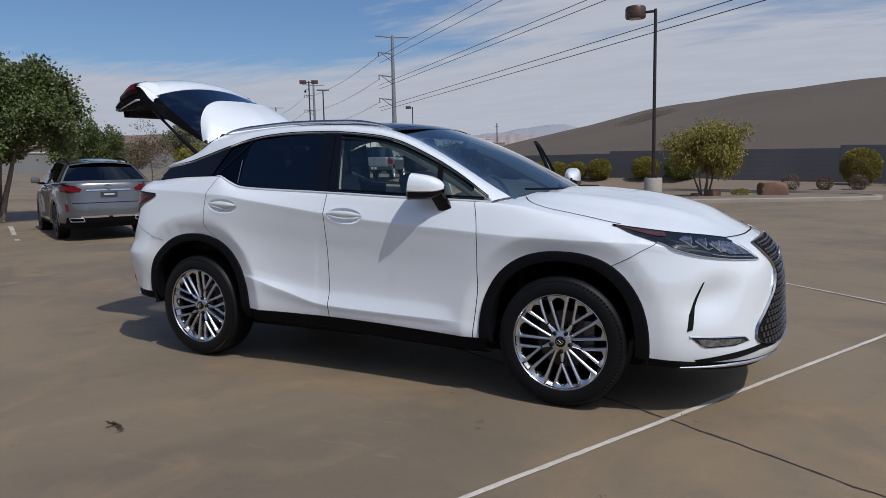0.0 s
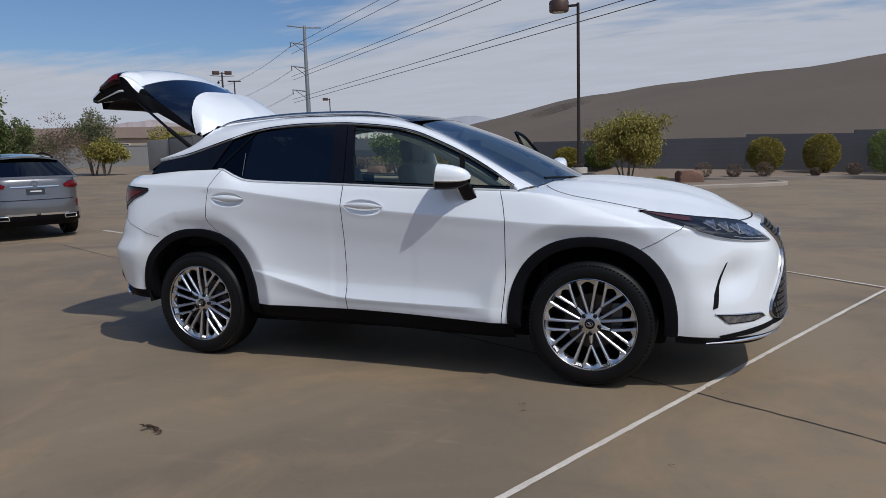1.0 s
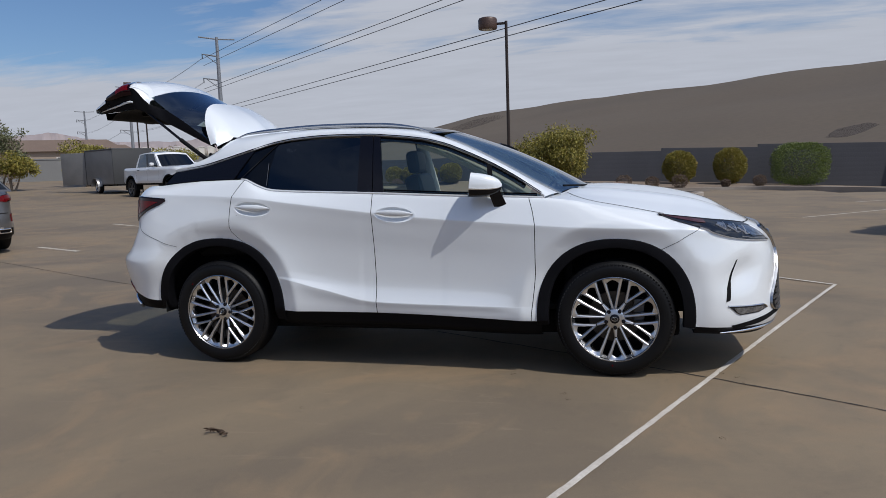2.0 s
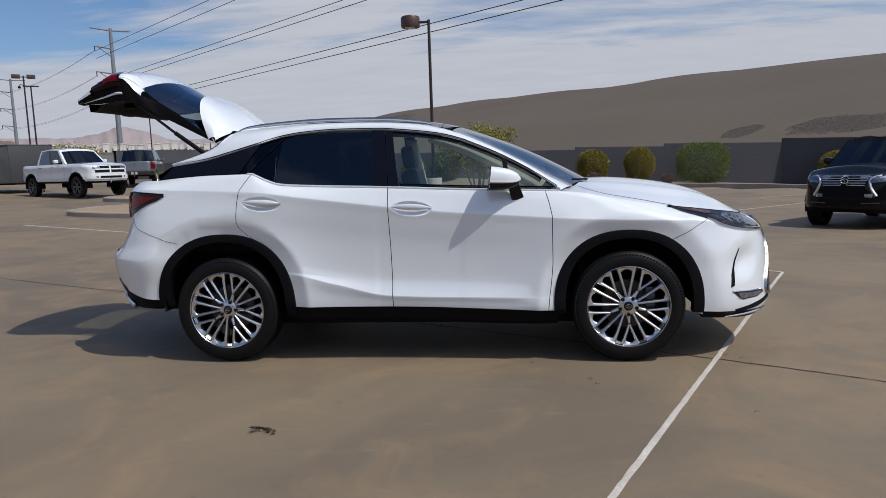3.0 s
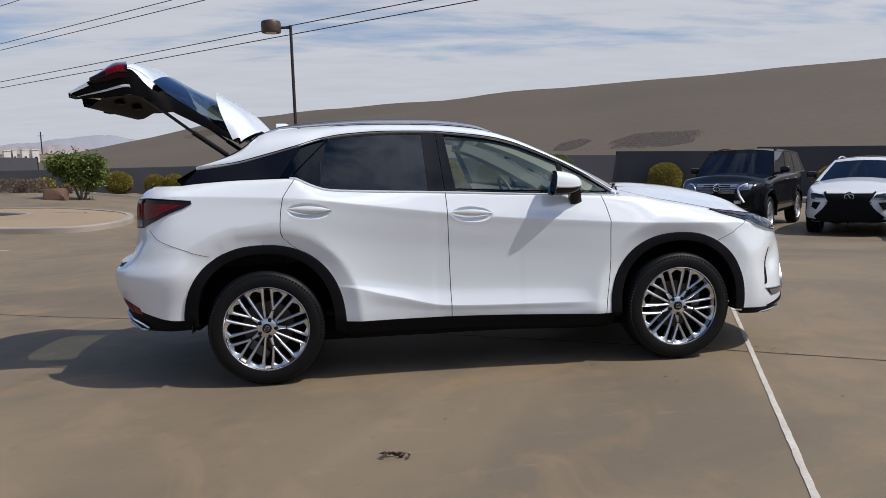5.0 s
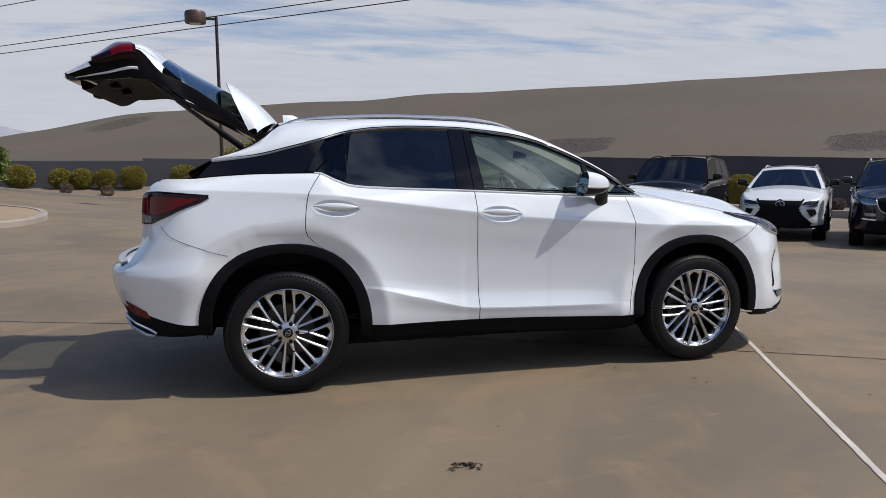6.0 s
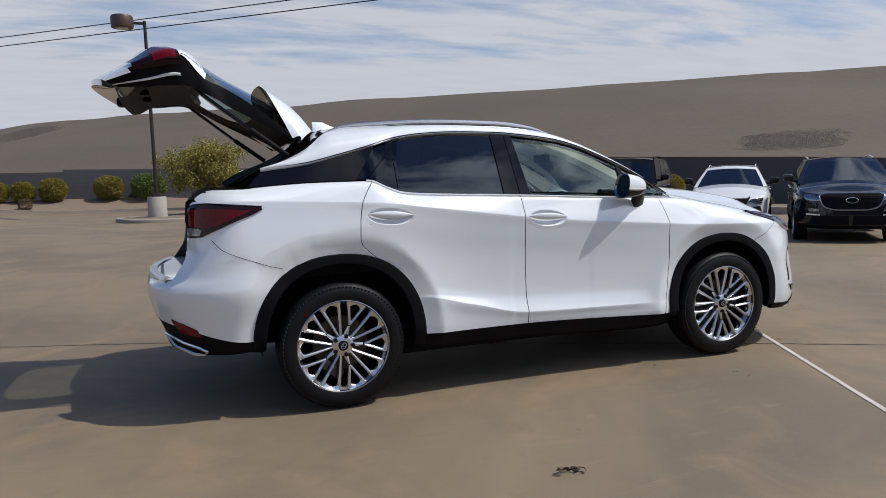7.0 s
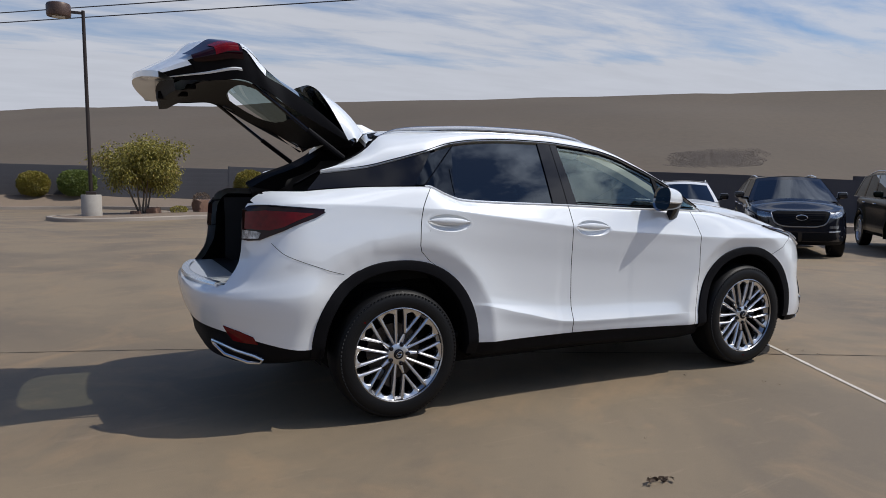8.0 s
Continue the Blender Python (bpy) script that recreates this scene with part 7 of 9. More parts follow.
on_front(sil, tr, [("tail_lamp", [(1.20, 0.985), (1.22, 1.11), (0.98, 1.145), (0.80, 1.135), (0.70, 1.11), (0.86, 1.00)], M_REDDARK, 0.006, "smoked red tail lamp"),
                   ("tail_lens", [(1.17, 1.005), (1.18, 1.09), (0.97, 1.12), (0.80, 1.105), (0.90, 1.015)], M_RED, 0.012, "red lens"),
                   ("reflector", [(1.05, 0.60), (1.04, 0.74), (0.96, 0.76), (0.985, 0.60)], M_RED, 0.008, "red bumper reflector")], "tail")
on_front(sil, tr, [("gate_lamp", [(-0.70, 0.985), (-0.70, 1.11), (-0.60, 1.105), (-0.50, 1.055), (-0.53, 1.00)], M_RED, 0.008, "red tailgate lamp"),
                   ("gate_lamp", [(0.70, 0.985), (0.70, 1.11), (0.60, 1.105), (0.50, 1.055), (0.53, 1.00)], M_RED, 0.008, "red tailgate lamp"),
                   ("chrome_strip", [(-0.42, 1.015), (0.42, 1.015), (0.42, 1.035), (-0.42, 1.035)], M_CHROME, 0.012, "chrome strip"),
                   ("plate", [(-0.16, 0.88), (0.16, 0.88), (0.16, 0.985), (-0.16, 0.985)], M_PLATE, 0.016, "dark plate insert"),
                   ("lower_valance", [(-0.80, 0.27), (0.80, 0.27), (0.78, 0.48), (-0.78, 0.48)], M_PLASTIC, 0.010, "black lower bumper"),
                   ("valance_strip", [(-0.55, 0.47), (0.55, 0.47), (0.55, 0.505), (-0.55, 0.505)], M_CHROME, 0.016, "chrome bumper strip"),
                   ("gate_joint", [(-0.68, 0.765), (0.68, 0.765), (0.68, 0.775), (-0.68, 0.775)], M_DARK, 0.003, "tailgate joint")], "back")
for y in (-0.60, 0.60):
    loop_on(sil, tr, "back", [(y - 0.11, 0.40), (y + 0.11, 0.40), (y + 0.13, 0.47), (y - 0.09, 0.47)], M_CHROME, 0.012, "exhaust_tip", "chrome exhaust outlet", 24, 0.02)
bm = bmesh.new()
fb_ = body_map("back", -1, tr)
p0 = Vector(fb_(0.012, 1.10)[0])
tube([p0 + Vector((-0.012, 0.055 * math.cos(a), 0.038 * math.sin(a))) for a in [2 * math.pi * i / 24 for i in range(25)]], 0.006, 6, bm)
q0 = Vector(fb_(0.0, 0.935)[0])
part("plate_print", box(0.01, 0.20, 0.025, (q0.x - 0.03, 0, 0.937), 0.0), M_PRINT, sil, "pale bar of print")
part("rear_badge", bm, M_BADGE, sil, "plain silver oval emblem")

# black four-wheel drive
sp = dict(width=1.885, wb=2.79, r=0.385, fo=0.88, ro=1.05, sill=0.45, belt_f=1.20, belt_r=1.24, nose_z=1.08, cowl=0.98, wtop=0.34, rtop=-2.10, tail_glass=-2.34, roof=1.80, roof_fall=0.02, tumble=0.15, hood_drop=0.04,
          pillars=[(0.0, 0.03), (0.345, 0.385), (0.635, 0.675), (0.95, 1.0)], rails=True, joints=(0.80, -0.22, -1.15), handles=(-0.02, -0.98), front_round=0.42, spokes=6)
h0 = radians(-135)
gx, tr, sd = vehicle("black_suv", "black four-wheel drive with chrome grille and roof rails", "car", (7.45 - 1.395 * math.cos(h0), 9.2 - 1.395 * math.sin(h0)), -135.0, M_BLACK, sp, ROW)
gr = mirrored([(-0.34, 1.07), (-0.46, 1.06), (-0.36, 0.86), (-0.50, 0.64)])
on_front(gx, tr, [("grille", gr, M_DARK, 0.006, "dark grille")])
bars_on(gx, tr, "front", 0.88, 1.045, 5, 0.37, 0.42, M_ALLOY, 0.010, "grille_bar", "silver grille bar")
for s in (1, -1):
    part("grille_frame", strip(flat_path([(s * 0.60, 1.060), (s * 0.52, 1.045), (s * 0.44, 0.96), (s * 0.47, 0.84), (s * 0.56, 0.68)], 24), 0.05, body_map("front", -1, tr), 0.02), M_ALLOY, gx, "silver spindle side")
bm = bmesh.new()
p0 = Vector(body_map("front", -1, tr)(0.012, 0.96)[0])
tube([p0 + Vector((0.022, 0.062 * math.cos(a), 0.044 * math.sin(a))) for a in [2 * math.pi * i / 24 for i in range(25)]], 0.007, 6, bm)
tube([p0 + Vector((0.022, -0.02, 0.035)), p0 + Vector((0.022, 0.02, -0.02)), p0 + Vector((0.022, -0.035, -0.02))], 0.006, 6, bm)
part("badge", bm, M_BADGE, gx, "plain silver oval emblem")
on_front(gx, tr, [("headlamp", [(1.08, 1.08), (1.34, 1.07), (1.38, 0.99), (1.22, 0.93), (1.05, 0.95), (0.98, 1.04)], M_LAMPCLEAR, 0.008, "large clear headlamp"),
                  ("fog_lamp", [(1.22, 0.72), (1.34, 0.72), (1.34, 0.66), (1.24, 0.65)], M_LAMPCLEAR, 0.008, "fog lamp"),
                  ("lower_strip", [(1.12, 0.56), (1.38, 0.55), (1.38, 0.53), (1.12, 0.54)], M_ALLOY_DARK, 0.008, "dark strip")], "nose")
on_front(gx, tr, [("lower_intake", [(-0.50, 0.50), (0.50, 0.50), (0.46, 0.62), (-0.46, 0.62)], M_DARK, 0.006, "dark lower intake")])

# white compact crossover
sp = dict(width=1.73, wb=2.66, r=0.36, fo=0.92, ro=1.02, sill=0.38, belt_f=1.07, belt_r=1.14, nose_z=0.90, cowl=1.05, wtop=0.22, rtop=-1.60, tail_glass=-2.0, roof=1.56, roof_fall=0.07, tumble=0.23,
          pillars=[(0.0, 0.035), (0.36, 0.40), (0.68, 0.72), (0.86, 1.0)], rails=True, rail_mat=M_TRUCKW, joints=(0.78, -0.25, -1.1), handles=(-0.05, -1.0), black_arch=True, spokes=5, mirror=M_GLOSS, alloy=M_ALLOY_DARK)
nx, tr, sd = vehicle("white_suv", "white compact crossover with a wide black mesh grille", "car", (9.22 - 1.33 * math.cos(h0), 7.48 - 1.33 * math.sin(h0)), -135.0, M_TRUCKW, sp, ROW)
on_front(nx, tr, [("grille", mirrored([(-0.40, 0.885), (-0.44, 0.87), (-0.34, 0.70), (-0.42, 0.58), (-0.58, 0.42), (-0.52, 0.345)]), M_DARK, 0.022, "wide black mesh grille"),
                  ("lower_lip", mirrored([(-0.66, 0.325), (-0.66, 0.295)]), M_ALLOY, 0.018, "silver lower lip")])
bars_on(nx, tr, "front", 0.38, 0.85, 10, 0.46, 0.34, M_PLASTIC, 0.009, "grille_bar", "dark mesh bar")
bm = bmesh.new()
p0 = Vector(body_map("front", -1, tr)(0.012, 0.80)[0])
tube([p0 + Vector((0.03, 0.08 * math.cos(a), 0.055 * math.sin(a))) for a in [2 * math.pi * i / 24 for i in range(25)]], 0.008, 6, bm)
tube([p0 + Vector((0.03, -0.03, 0.05)), p0 + Vector((0.03, 0.03, -0.03)), p0 + Vector((0.03, -0.05, -0.03))], 0.008, 6, bm)
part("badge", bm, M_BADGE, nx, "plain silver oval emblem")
on_front(nx, tr, [("headlamp", [(0.90, 0.862), (1.05, 0.858), (1.20, 0.835), (1.28, 0.785), (1.12, 0.778), (0.96, 0.800)], M_HEADDARK, 0.008, "slim angular headlamp"),
                  ("daylight_strip", [(0.96, 0.790), (1.12, 0.768), (1.29, 0.776), (1.29, 0.758), (1.10, 0.746), (0.95, 0.770)], M_LAMPCLEAR, 0.012, "pale light strip"),
                  ("side_vent", [(1.02, 0.70), (1.20, 0.69), (1.12, 0.55), (0.98, 0.60)], M_DARK, 0.008, "black bumper vent")], "nose")

# dark blue-black large crossover
sp = dict(width=1.91, wb=2.90, r=0.375, fo=0.97, ro=1.12, sill=0.40, belt_f=1.13, belt_r=1.18, nose_z=0.99, cowl=1.22, wtop=0.38, rtop=-2.0, tail_glass=-2.40, roof=1.66, roof_fall=0.05, tumble=0.22,
          pillars=[(0.0, 0.03), (0.35, 0.385), (0.63, 0.665), (0.93, 1.0)], rails=True, rail_mat=M_CHROME, joints=(0.9, -0.2, -1.2), handles=(0.0, -1.05), spokes=8)
inf, tr, sd = vehicle("dark_suv", "glossy blue-black large crossover with chrome-edged grille", "car", (10.0 - 1.45 * math.cos(h0), 5.2 - 1.45 * math.sin(h0)), -135.0, M_NAVY, sp, ROW)
GR = mirrored([(-0.42, 0.97), (-0.52, 0.93), (-0.46, 0.76), (-0.38, 0.70), (-0.2, 0.67)])
on_front(inf, tr, [("grille", GR, M_DARK, 0.008, "black mesh grille"), ("lower_intake", mirrored([(-0.62, 0.56), (-0.66, 0.44), (-0.5, 0.40)]), M_DARK, 0.008, "dark lower intake")])
loop_on(inf, tr, "front", GR, M_GRILLE, 0.013, "grille_frame", "chrome double-arch grille frame", 70, 0.012)
bars_on(inf, tr, "front", 0.72, 0.94, 8, 0.38, 0.44, M_GLOSS, 0.006, "grille_bar", "black grille bar")
bm = bmesh.new()
p0 = Vector(body_map("front", -1, tr)(0.012, 0.85)[0])
tube([p0 + Vector((0.035, 0.10 * math.cos(a), 0.05 * math.sin(a))) for a in [2 * math.pi * i / 24 for i in range(25)]], 0.008, 6, bm)
part("badge", bm, M_BADGE, inf, "plain chrome oval emblem")
on_front(inf, tr, [("headlamp", [(0.96, 0.955), (1.10, 0.95), (1.26, 0.915), (1.33, 0.845), (1.16, 0.835), (1.00, 0.875)], M_LAMPCLEAR, 0.008, "swept headlamp"),
                   ("fog_lamp", [(1.10, 0.70), (1.30, 0.69), (1.31, 0.64), (1.12, 0.64)], M_LAMPCLEAR, 0.008, "fog lamp"),
                   ("fog_strip", [(1.06, 0.60), (1.32, 0.59), (1.32, 0.565), (1.06, 0.575)], M_CHROME, 0.014, "chrome strip under the fog lamp")], "nose")

# dark green car at the row's end
sp = dict(width=1.90, wb=2.80, r=0.38, fo=0.90, ro=1.05, sill=0.42, belt_f=1.16, belt_r=1.20, nose_z=1.02, cowl=1.02, wtop=0.32, rtop=-2.0, tail_glass=-2.30, roof=1.79, roof_fall=0.03, tumble=0.17,
          pillars=SUV_PILLARS, rails=True, rail_mat=M_ALLOY, joints=(0.8, -0.2, -1.15), handles=(0.0, -1.0), spokes=6)
olv, tr, sd = vehicle("green_suv", "dark green-black sport utility car with roof rails", "car", (13.65, 4.75), -135.0, M_OLIVE, sp, ROW)
on_front(olv, tr, [("grille", mirrored([(-0.4, 0.95), (-0.42, 0.75)]), M_DARK, 0.008, "dark grille")])
on_front(olv, tr, [("headlamp", [(1.0, 0.98), (1.25, 0.96), (1.28, 0.86), (1.02, 0.88)], M_LAMPCLEAR, 0.008, "clear headlamp")], "nose")

# white pickup truck
TRUCK_P = [(0.0, 0.05), (0.46, 0.52), (0.93, 1.0)]
sp = dict(width=2.00, wb=3.64, r=0.43, fo=0.95, ro=1.12, sill=0.66, belt_f=1.36, belt_r=1.36, nose_z=1.30, cowl=0.98, wtop=0.28, rtop=-1.12, tail_glass=-1.30, roof=2.02, roof_fall=0.01, tumble=0.15, hood_drop=0.02, crown=0.06, pickup=True,
          pillars=TRUCK_P, joints=(0.95, -0.15, -1.25), handles=(0.05, -0.95), front_round=0.36, rear_round=0.22, black_arch=True, spokes=6, twin=False, alloy=M_ALLOY_DARK, handle_mat=M_GLOSS)
hd = radians(-28)
wt, tr, sd = vehicle("white_pickup", "white lifted crew-cab pickup truck with dark wheels", "pickup truck", (-16.75 - 1.82 * math.cos(hd), 21.7 - 1.82 * math.sin(hd)), -28.0, M_TRUCKW, sp)
on_front(wt, tr, [("grille", mirrored([(-0.62, 1.24), (-0.62, 0.98)]), M_DARK, 0.006, "black grille"), ("front_bumper", mirrored([(-0.86, 0.90), (-0.86, 0.72)]), M_TRUCKW, 0.03, "white bumper"), ("lower_intake", mirrored([(-0.45, 0.84), (-0.45, 0.76)]), M_DARK, 0.04, "bumper opening"),
                  ("grille_split", mirrored([(-0.62, 1.135), (-0.62, 1.085)]), M_TRUCKW, 0.02, "white cross bar")])
on_front(wt, tr, [("headlamp", [(1.40, 1.23), (1.62, 1.22), (1.62, 1.12), (1.40, 1.13)], M_LAMPCLEAR, 0.01, "clear headlamp"), ("fog_lamp", [(1.50, 0.83), (1.58, 0.83), (1.58, 0.77), (1.50, 0.77)], M_LAMPCLEAR, 0.03, "fog lamp")], "nose")

# grey pickup seen from behind
sp = dict(width=2.0, wb=3.6, r=0.40, fo=0.95, ro=1.10, sill=0.58, belt_f=1.28, belt_r=1.28, nose_z=1.2, cowl=0.98, wtop=0.30, rtop=-1.10, tail_glass=-1.30, roof=1.92, roof_fall=0.01, tumble=0.15, hood_drop=0.02, pickup=True,
          pillars=TRUCK_P, joints=(0.95, -0.15, -1.25), front_round=0.4, rear_round=0.20, spokes=6)
gt, tr, sd = vehicle("grey_pickup", "dark grey pickup truck seen from its tailgate", "pickup truck", (-20.2, 31.2), 112.0, M_GREYP, sp)
on_front(gt, tr, [("tailgate", mirrored([(-0.74, 1.24), (-0.74, 0.80)]), M_GREYP, 0.012, "grey tailgate"), ("rear_bumper", mirrored([(-0.92, 0.76), (-0.92, 0.60)]), M_ALLOY_DARK, 0.03, "dark bumper"),
                  ("plate", mirrored([(-0.15, 0.73), (-0.15, 0.63)]), M_PRINT, 0.045, "pale plate"), ("tail_lamp", [(-0.93, 1.24), (-0.79, 1.24), (-0.79, 0.88), (-0.93, 0.88)], M_RED, 0.012, "red tail lamp"), ("tail_lamp", [(0.93, 1.24), (0.79, 1.24), (0.79, 0.88), (0.93, 0.88)], M_RED, 0.012, "red tail lamp")], "back")

# cargo trailer behind the white pickup
M_TRAILER = material("weathered_trailer_skin", (0.20, 0.195, 0.19), 0.5, 0.2, 0, 0.25, 20.0, 0.4, 1.5, 0.1)
M_TRAILERDK = material("trailer_dark_edge", (0.05, 0.05, 0.05), 0.5)
tra = thing("cargo_trailer", "grey enclosed box trailer hitched behind the pickup", "trailer", "", pose(-24.0, 26.3, ground_z(-24.0, 26.3), 0, 0, -28))
body = part("box_body", box(3.4, 2.0, 1.75, (0, 0, 1.32), 0.06), M_TRAILER, tra)
for x in (-1.69, 1.69):
    part("corner_trim", box(0.06, 2.03, 1.72, (x, 0, 1.32), 0.02), M_TRAILERDK, tra)
part("roof_cap", box(3.44, 2.04, 0.08, (0, 0, 2.21), 0.03), M_TRAILERDK, tra)
part("chassis", box(3.4, 1.7, 0.10, (0, 0, 0.42), 0.01), M_DARK, tra)
part("drawbar", tube([(1.6, 0.5, 0.42), (2.9, 0, 0.45), (1.6, -0.5, 0.42)], 0.04, 6), M_DARK, tra)
part("drawbar_jack", tube([(2.6, 0.0, 0.0), (2.6, 0.0, 0.7)], 0.03, 6), M_DARK, tra)
for s in (-1, 1):
    plain_wheel(tra, -0.2, s * 1.06, 0.34, 0.2, 5, M_ALLOY, False)
    part("mudguard", grid([[(-0.2 + 0.42 * math.cos(a), s * y, 0.36 + 0.42 * math.sin(a)) for y in (0.98, 1.22)] for a in [math.pi * i / 10 for i in range(11)]]), M_ALLOY, tra)
door = part("rear_door", box(0.05, 1.9, 1.7, (0, 0, 0), 0.02), M_TRAILER, tra, "open rear door")
door.matrix_basis = pose(-2.35, -1.25, 1.3, 0, 0, 115)
# ---- lamp island, tree, rocks and shrubs ----
def foliage(bm, centre, radii, count, leaf, rng, shell_bias=0.35, droop=0.0, slim=0.5, lumps=5):
    """Scatters small bent leaves in clumps through a ragged crown."""
    blobs = []
    for _ in range(lumps):
        d = Vector((rng.gauss(0, 1), rng.gauss(0, 1), rng.gauss(0, 0.8))).normalized()
        f = rng.uniform(0.25, 0.72)
        blobs.append((Vector(centre) + Vector((d.x * radii[0] * f, d.y * radii[1] * f, d.z * radii[2] * f)), rng.uniform(0.38, 0.62) if lumps < 12 else rng.uniform(0.25, 0.44)))
    verts, faces = [], []
    for _ in range(count):
        c, k = rng.choice(blobs)
        d = Vector((rng.gauss(0, 1), rng.gauss(0, 1), rng.gauss(0, 1))).normalized()
        f = k * (1 - shell_bias * rng.random() ** 1.5) * rng.uniform(0.75, 1.08)
        p = c + Vector((d.x * radii[0] * f, d.y * radii[1] * f, d.z * radii[2] * f))
        add_leaf(bm, p, d, leaf * rng.uniform(0.6, 1.3), slim, droop, rng)
    return bm


def add_leaf(bm, p, d, size, slim, droop, rng):
    ax = (d + Vector((rng.uniform(-1, 1), rng.uniform(-1, 1), rng.uniform(-1, 1) - droop))).normalized()
    sd = ax.cross(Vector((rng.uniform(-1, 1), rng.uniform(-1, 1), rng.uniform(-1, 1)))).normalized()
    a, b = p - ax * size * 0.5, p + ax * size * 0.5
    w = sd * size * slim * 0.5
    nn = ax.cross(sd) * size * 0.12
    v = [bm.verts.new(q) for q in (a, p + w + nn, b, p - w + nn)]
    bm.faces.new(v)


def limb_path(start, way, length, rng, bend=0.25, n=6):
    pts = [Vector(start)]
    d = Vector(way).normalized()
    for i in range(n):
        d = (d + Vector((rng.uniform(-bend, bend), rng.uniform(-bend, bend), rng.uniform(-bend * 0.4, bend * 0.6)))).normalized()
        pts.append(pts[-1] + d * length / n)
    return pts


def tree(name, label, at, height, crown_r, mat, seed, trunks=3, leaves=5200, leaf=0.10, trunk_r=0.06, crown_z=0.62, droop=0.3, slim=0.45, lean=0.35, bark=None, lumps=9):
    rng = random.Random(seed)
    t = thing(name, label, "tree", "", pose(at[0], at[1], ground_z(*at) if len(at) < 3 else at[2], 0, 0, 0))
    bm, ends = bmesh.new(), []
    for k in range(trunks):
        a = 2 * math.pi * (k + rng.random() * 0.5) / trunks
        base = (0.10 * math.cos(a) * (trunks > 1), 0.10 * math.sin(a) * (trunks > 1), -0.05)
        pts = limb_path(base, (lean * math.cos(a), lean * math.sin(a), 1), height * 0.60, rng, 0.10, 8)
        tube(pts, [trunk_r * (1 - 0.72 * i / 8) for i in range(9)], 7, bm)
        for j in range(5):
            q = pts[rng.randint(4, 8)]
            bp = limb_path(q, (math.cos(a + rng.uniform(-1.4, 1.4)) * 0.9, math.sin(a + rng.uniform(-1.4, 1.4)) * 0.9, rng.uniform(0.2, 1.0)), height * rng.uniform(0.18, 0.34), rng, 0.3, 5)
            tube(bp, [trunk_r * 0.34 * (1 - 0.8 * i / 5) for i in range(6)], 5, bm)
            ends.append(bp[-1])
            for _ in range(2):
                tw = limb_path(bp[rng.randint(2, 5)], (rng.uniform(-1, 1), rng.uniform(-1, 1), rng.uniform(-0.2, 0.8)), height * 0.14, rng, 0.3, 3)
                tube(tw, [trunk_r * 0.13 * (1 - 0.7 * i / 3) for i in range(4)], 4, bm)
                ends.append(tw[-1])
    part("trunk", bm, bark or M_BARK, t, "pale branching trunk")
    bm = bmesh.new()
    c = Vector((0, 0, height * crown_z))
    rad = (crown_r, crown_r, height * (1 - crown_z) * 1.02)
    foliage(bm, c, rad, int(leaves * 0.62), leaf, rng, 0.5, droop, slim, lumps)
    for e in ends:
        for _ in range(int(leaves * 0.38 / len(ends))):
            d = Vector((rng.gauss(0, 1), rng.gauss(0, 1), rng.gauss(0, 1)))
            add_leaf(bm, e + d * crown_r * 0.115, d.normalized(), leaf * rng.uniform(0.6, 1.3), slim, droop, rng)
    ob = part("crown", bm, mat, t, "loose leafy crown", False)
    ob["kind"] = "stuff"
    return t


def bush(name, label, at, size, mat, seed, leaves=2600, leaf=0.09, square=False, group=""):
    rng = random.Random(seed)
    w, d, h = size
    t = thing(name, label, "bush", group, pose(at[0], at[1], at[2], 0, 0, rng.uniform(0, 40)))
    bm = bmesh.new()
    for k in range(7):
        a = 2 * math.pi * k / 7
        tube(limb_path((0.08 * math.cos(a), 0.08 * math.sin(a), -0.05), (0.5 * math.cos(a), 0.5 * math.sin(a), 1), h * 0.6, rng, 0.25, 4), [0.022 - 0.004 * i for i in range(5)], 5, bm)
    part("stems", bm, M_BARK, t)
    bm = bmesh.new()
    e = 3.2 if square else 2.3
    for _ in range(leaves):
        u = Vector((rng.gauss(0, 1), rng.gauss(0, 1), rng.gauss(0, 1))).normalized()
        n = (abs(u.x) ** e + abs(u.y) ** e + abs(u.z) ** e) ** (-1 / e)
        lump = 1 + 0.10 * noise.noise(u * 2.6 + Vector((seed * 3.1, 0, 0))) + 0.05 * noise.noise(u * 7 + Vector((seed, 0, 0)))
        f = n * lump * (1 - 0.30 * rng.random() ** 2) * rng.uniform(0.95, 1.04)
        add_leaf(bm, Vector((u.x * w / 2 * f, u.y * d / 2 * f, h * 0.54 + u.z * h * 0.48 * f)), u, leaf * rng.uniform(0.6, 1.3), 0.55, 0.0, rng)
    ob = part("leaves", bm, mat, t, "dense clipped leaves", False)
    ob["kind"] = "stuff"
    return t


def rock(name, label, at, size, seed, mat=None, turn=0.0):
    rng = random.Random(seed)
    bm = bmesh.new()
    bmesh.ops.create_icosphere(bm, subdivisions=3, radius=1.0)
    for v in bm.verts:
        d = v.co.normalized()
        f = 1 + 0.28 * noise.noise(d * 1.3 + Vector((seed, 0, 0))) + 0.10 * noise.noise(d * 3.7 + Vector((0, seed, 0)))
        q = d * f
        for k in range(3):
            q[k] = max(-0.72, min(0.72, q[k]))
        v.co = Vector((q.x * size[0] * 0.7, q.y * size[1] * 0.7, (q.z + 0.6) * size[2] * 0.75))
    ob = part(name, bm, mat or M_ROCK, None, "", True, 25)
    ob.matrix_world = pose(at[0], at[1], at[2] - 0.05, 0, 0, turn)
    return tagged(ob, label, "rock")


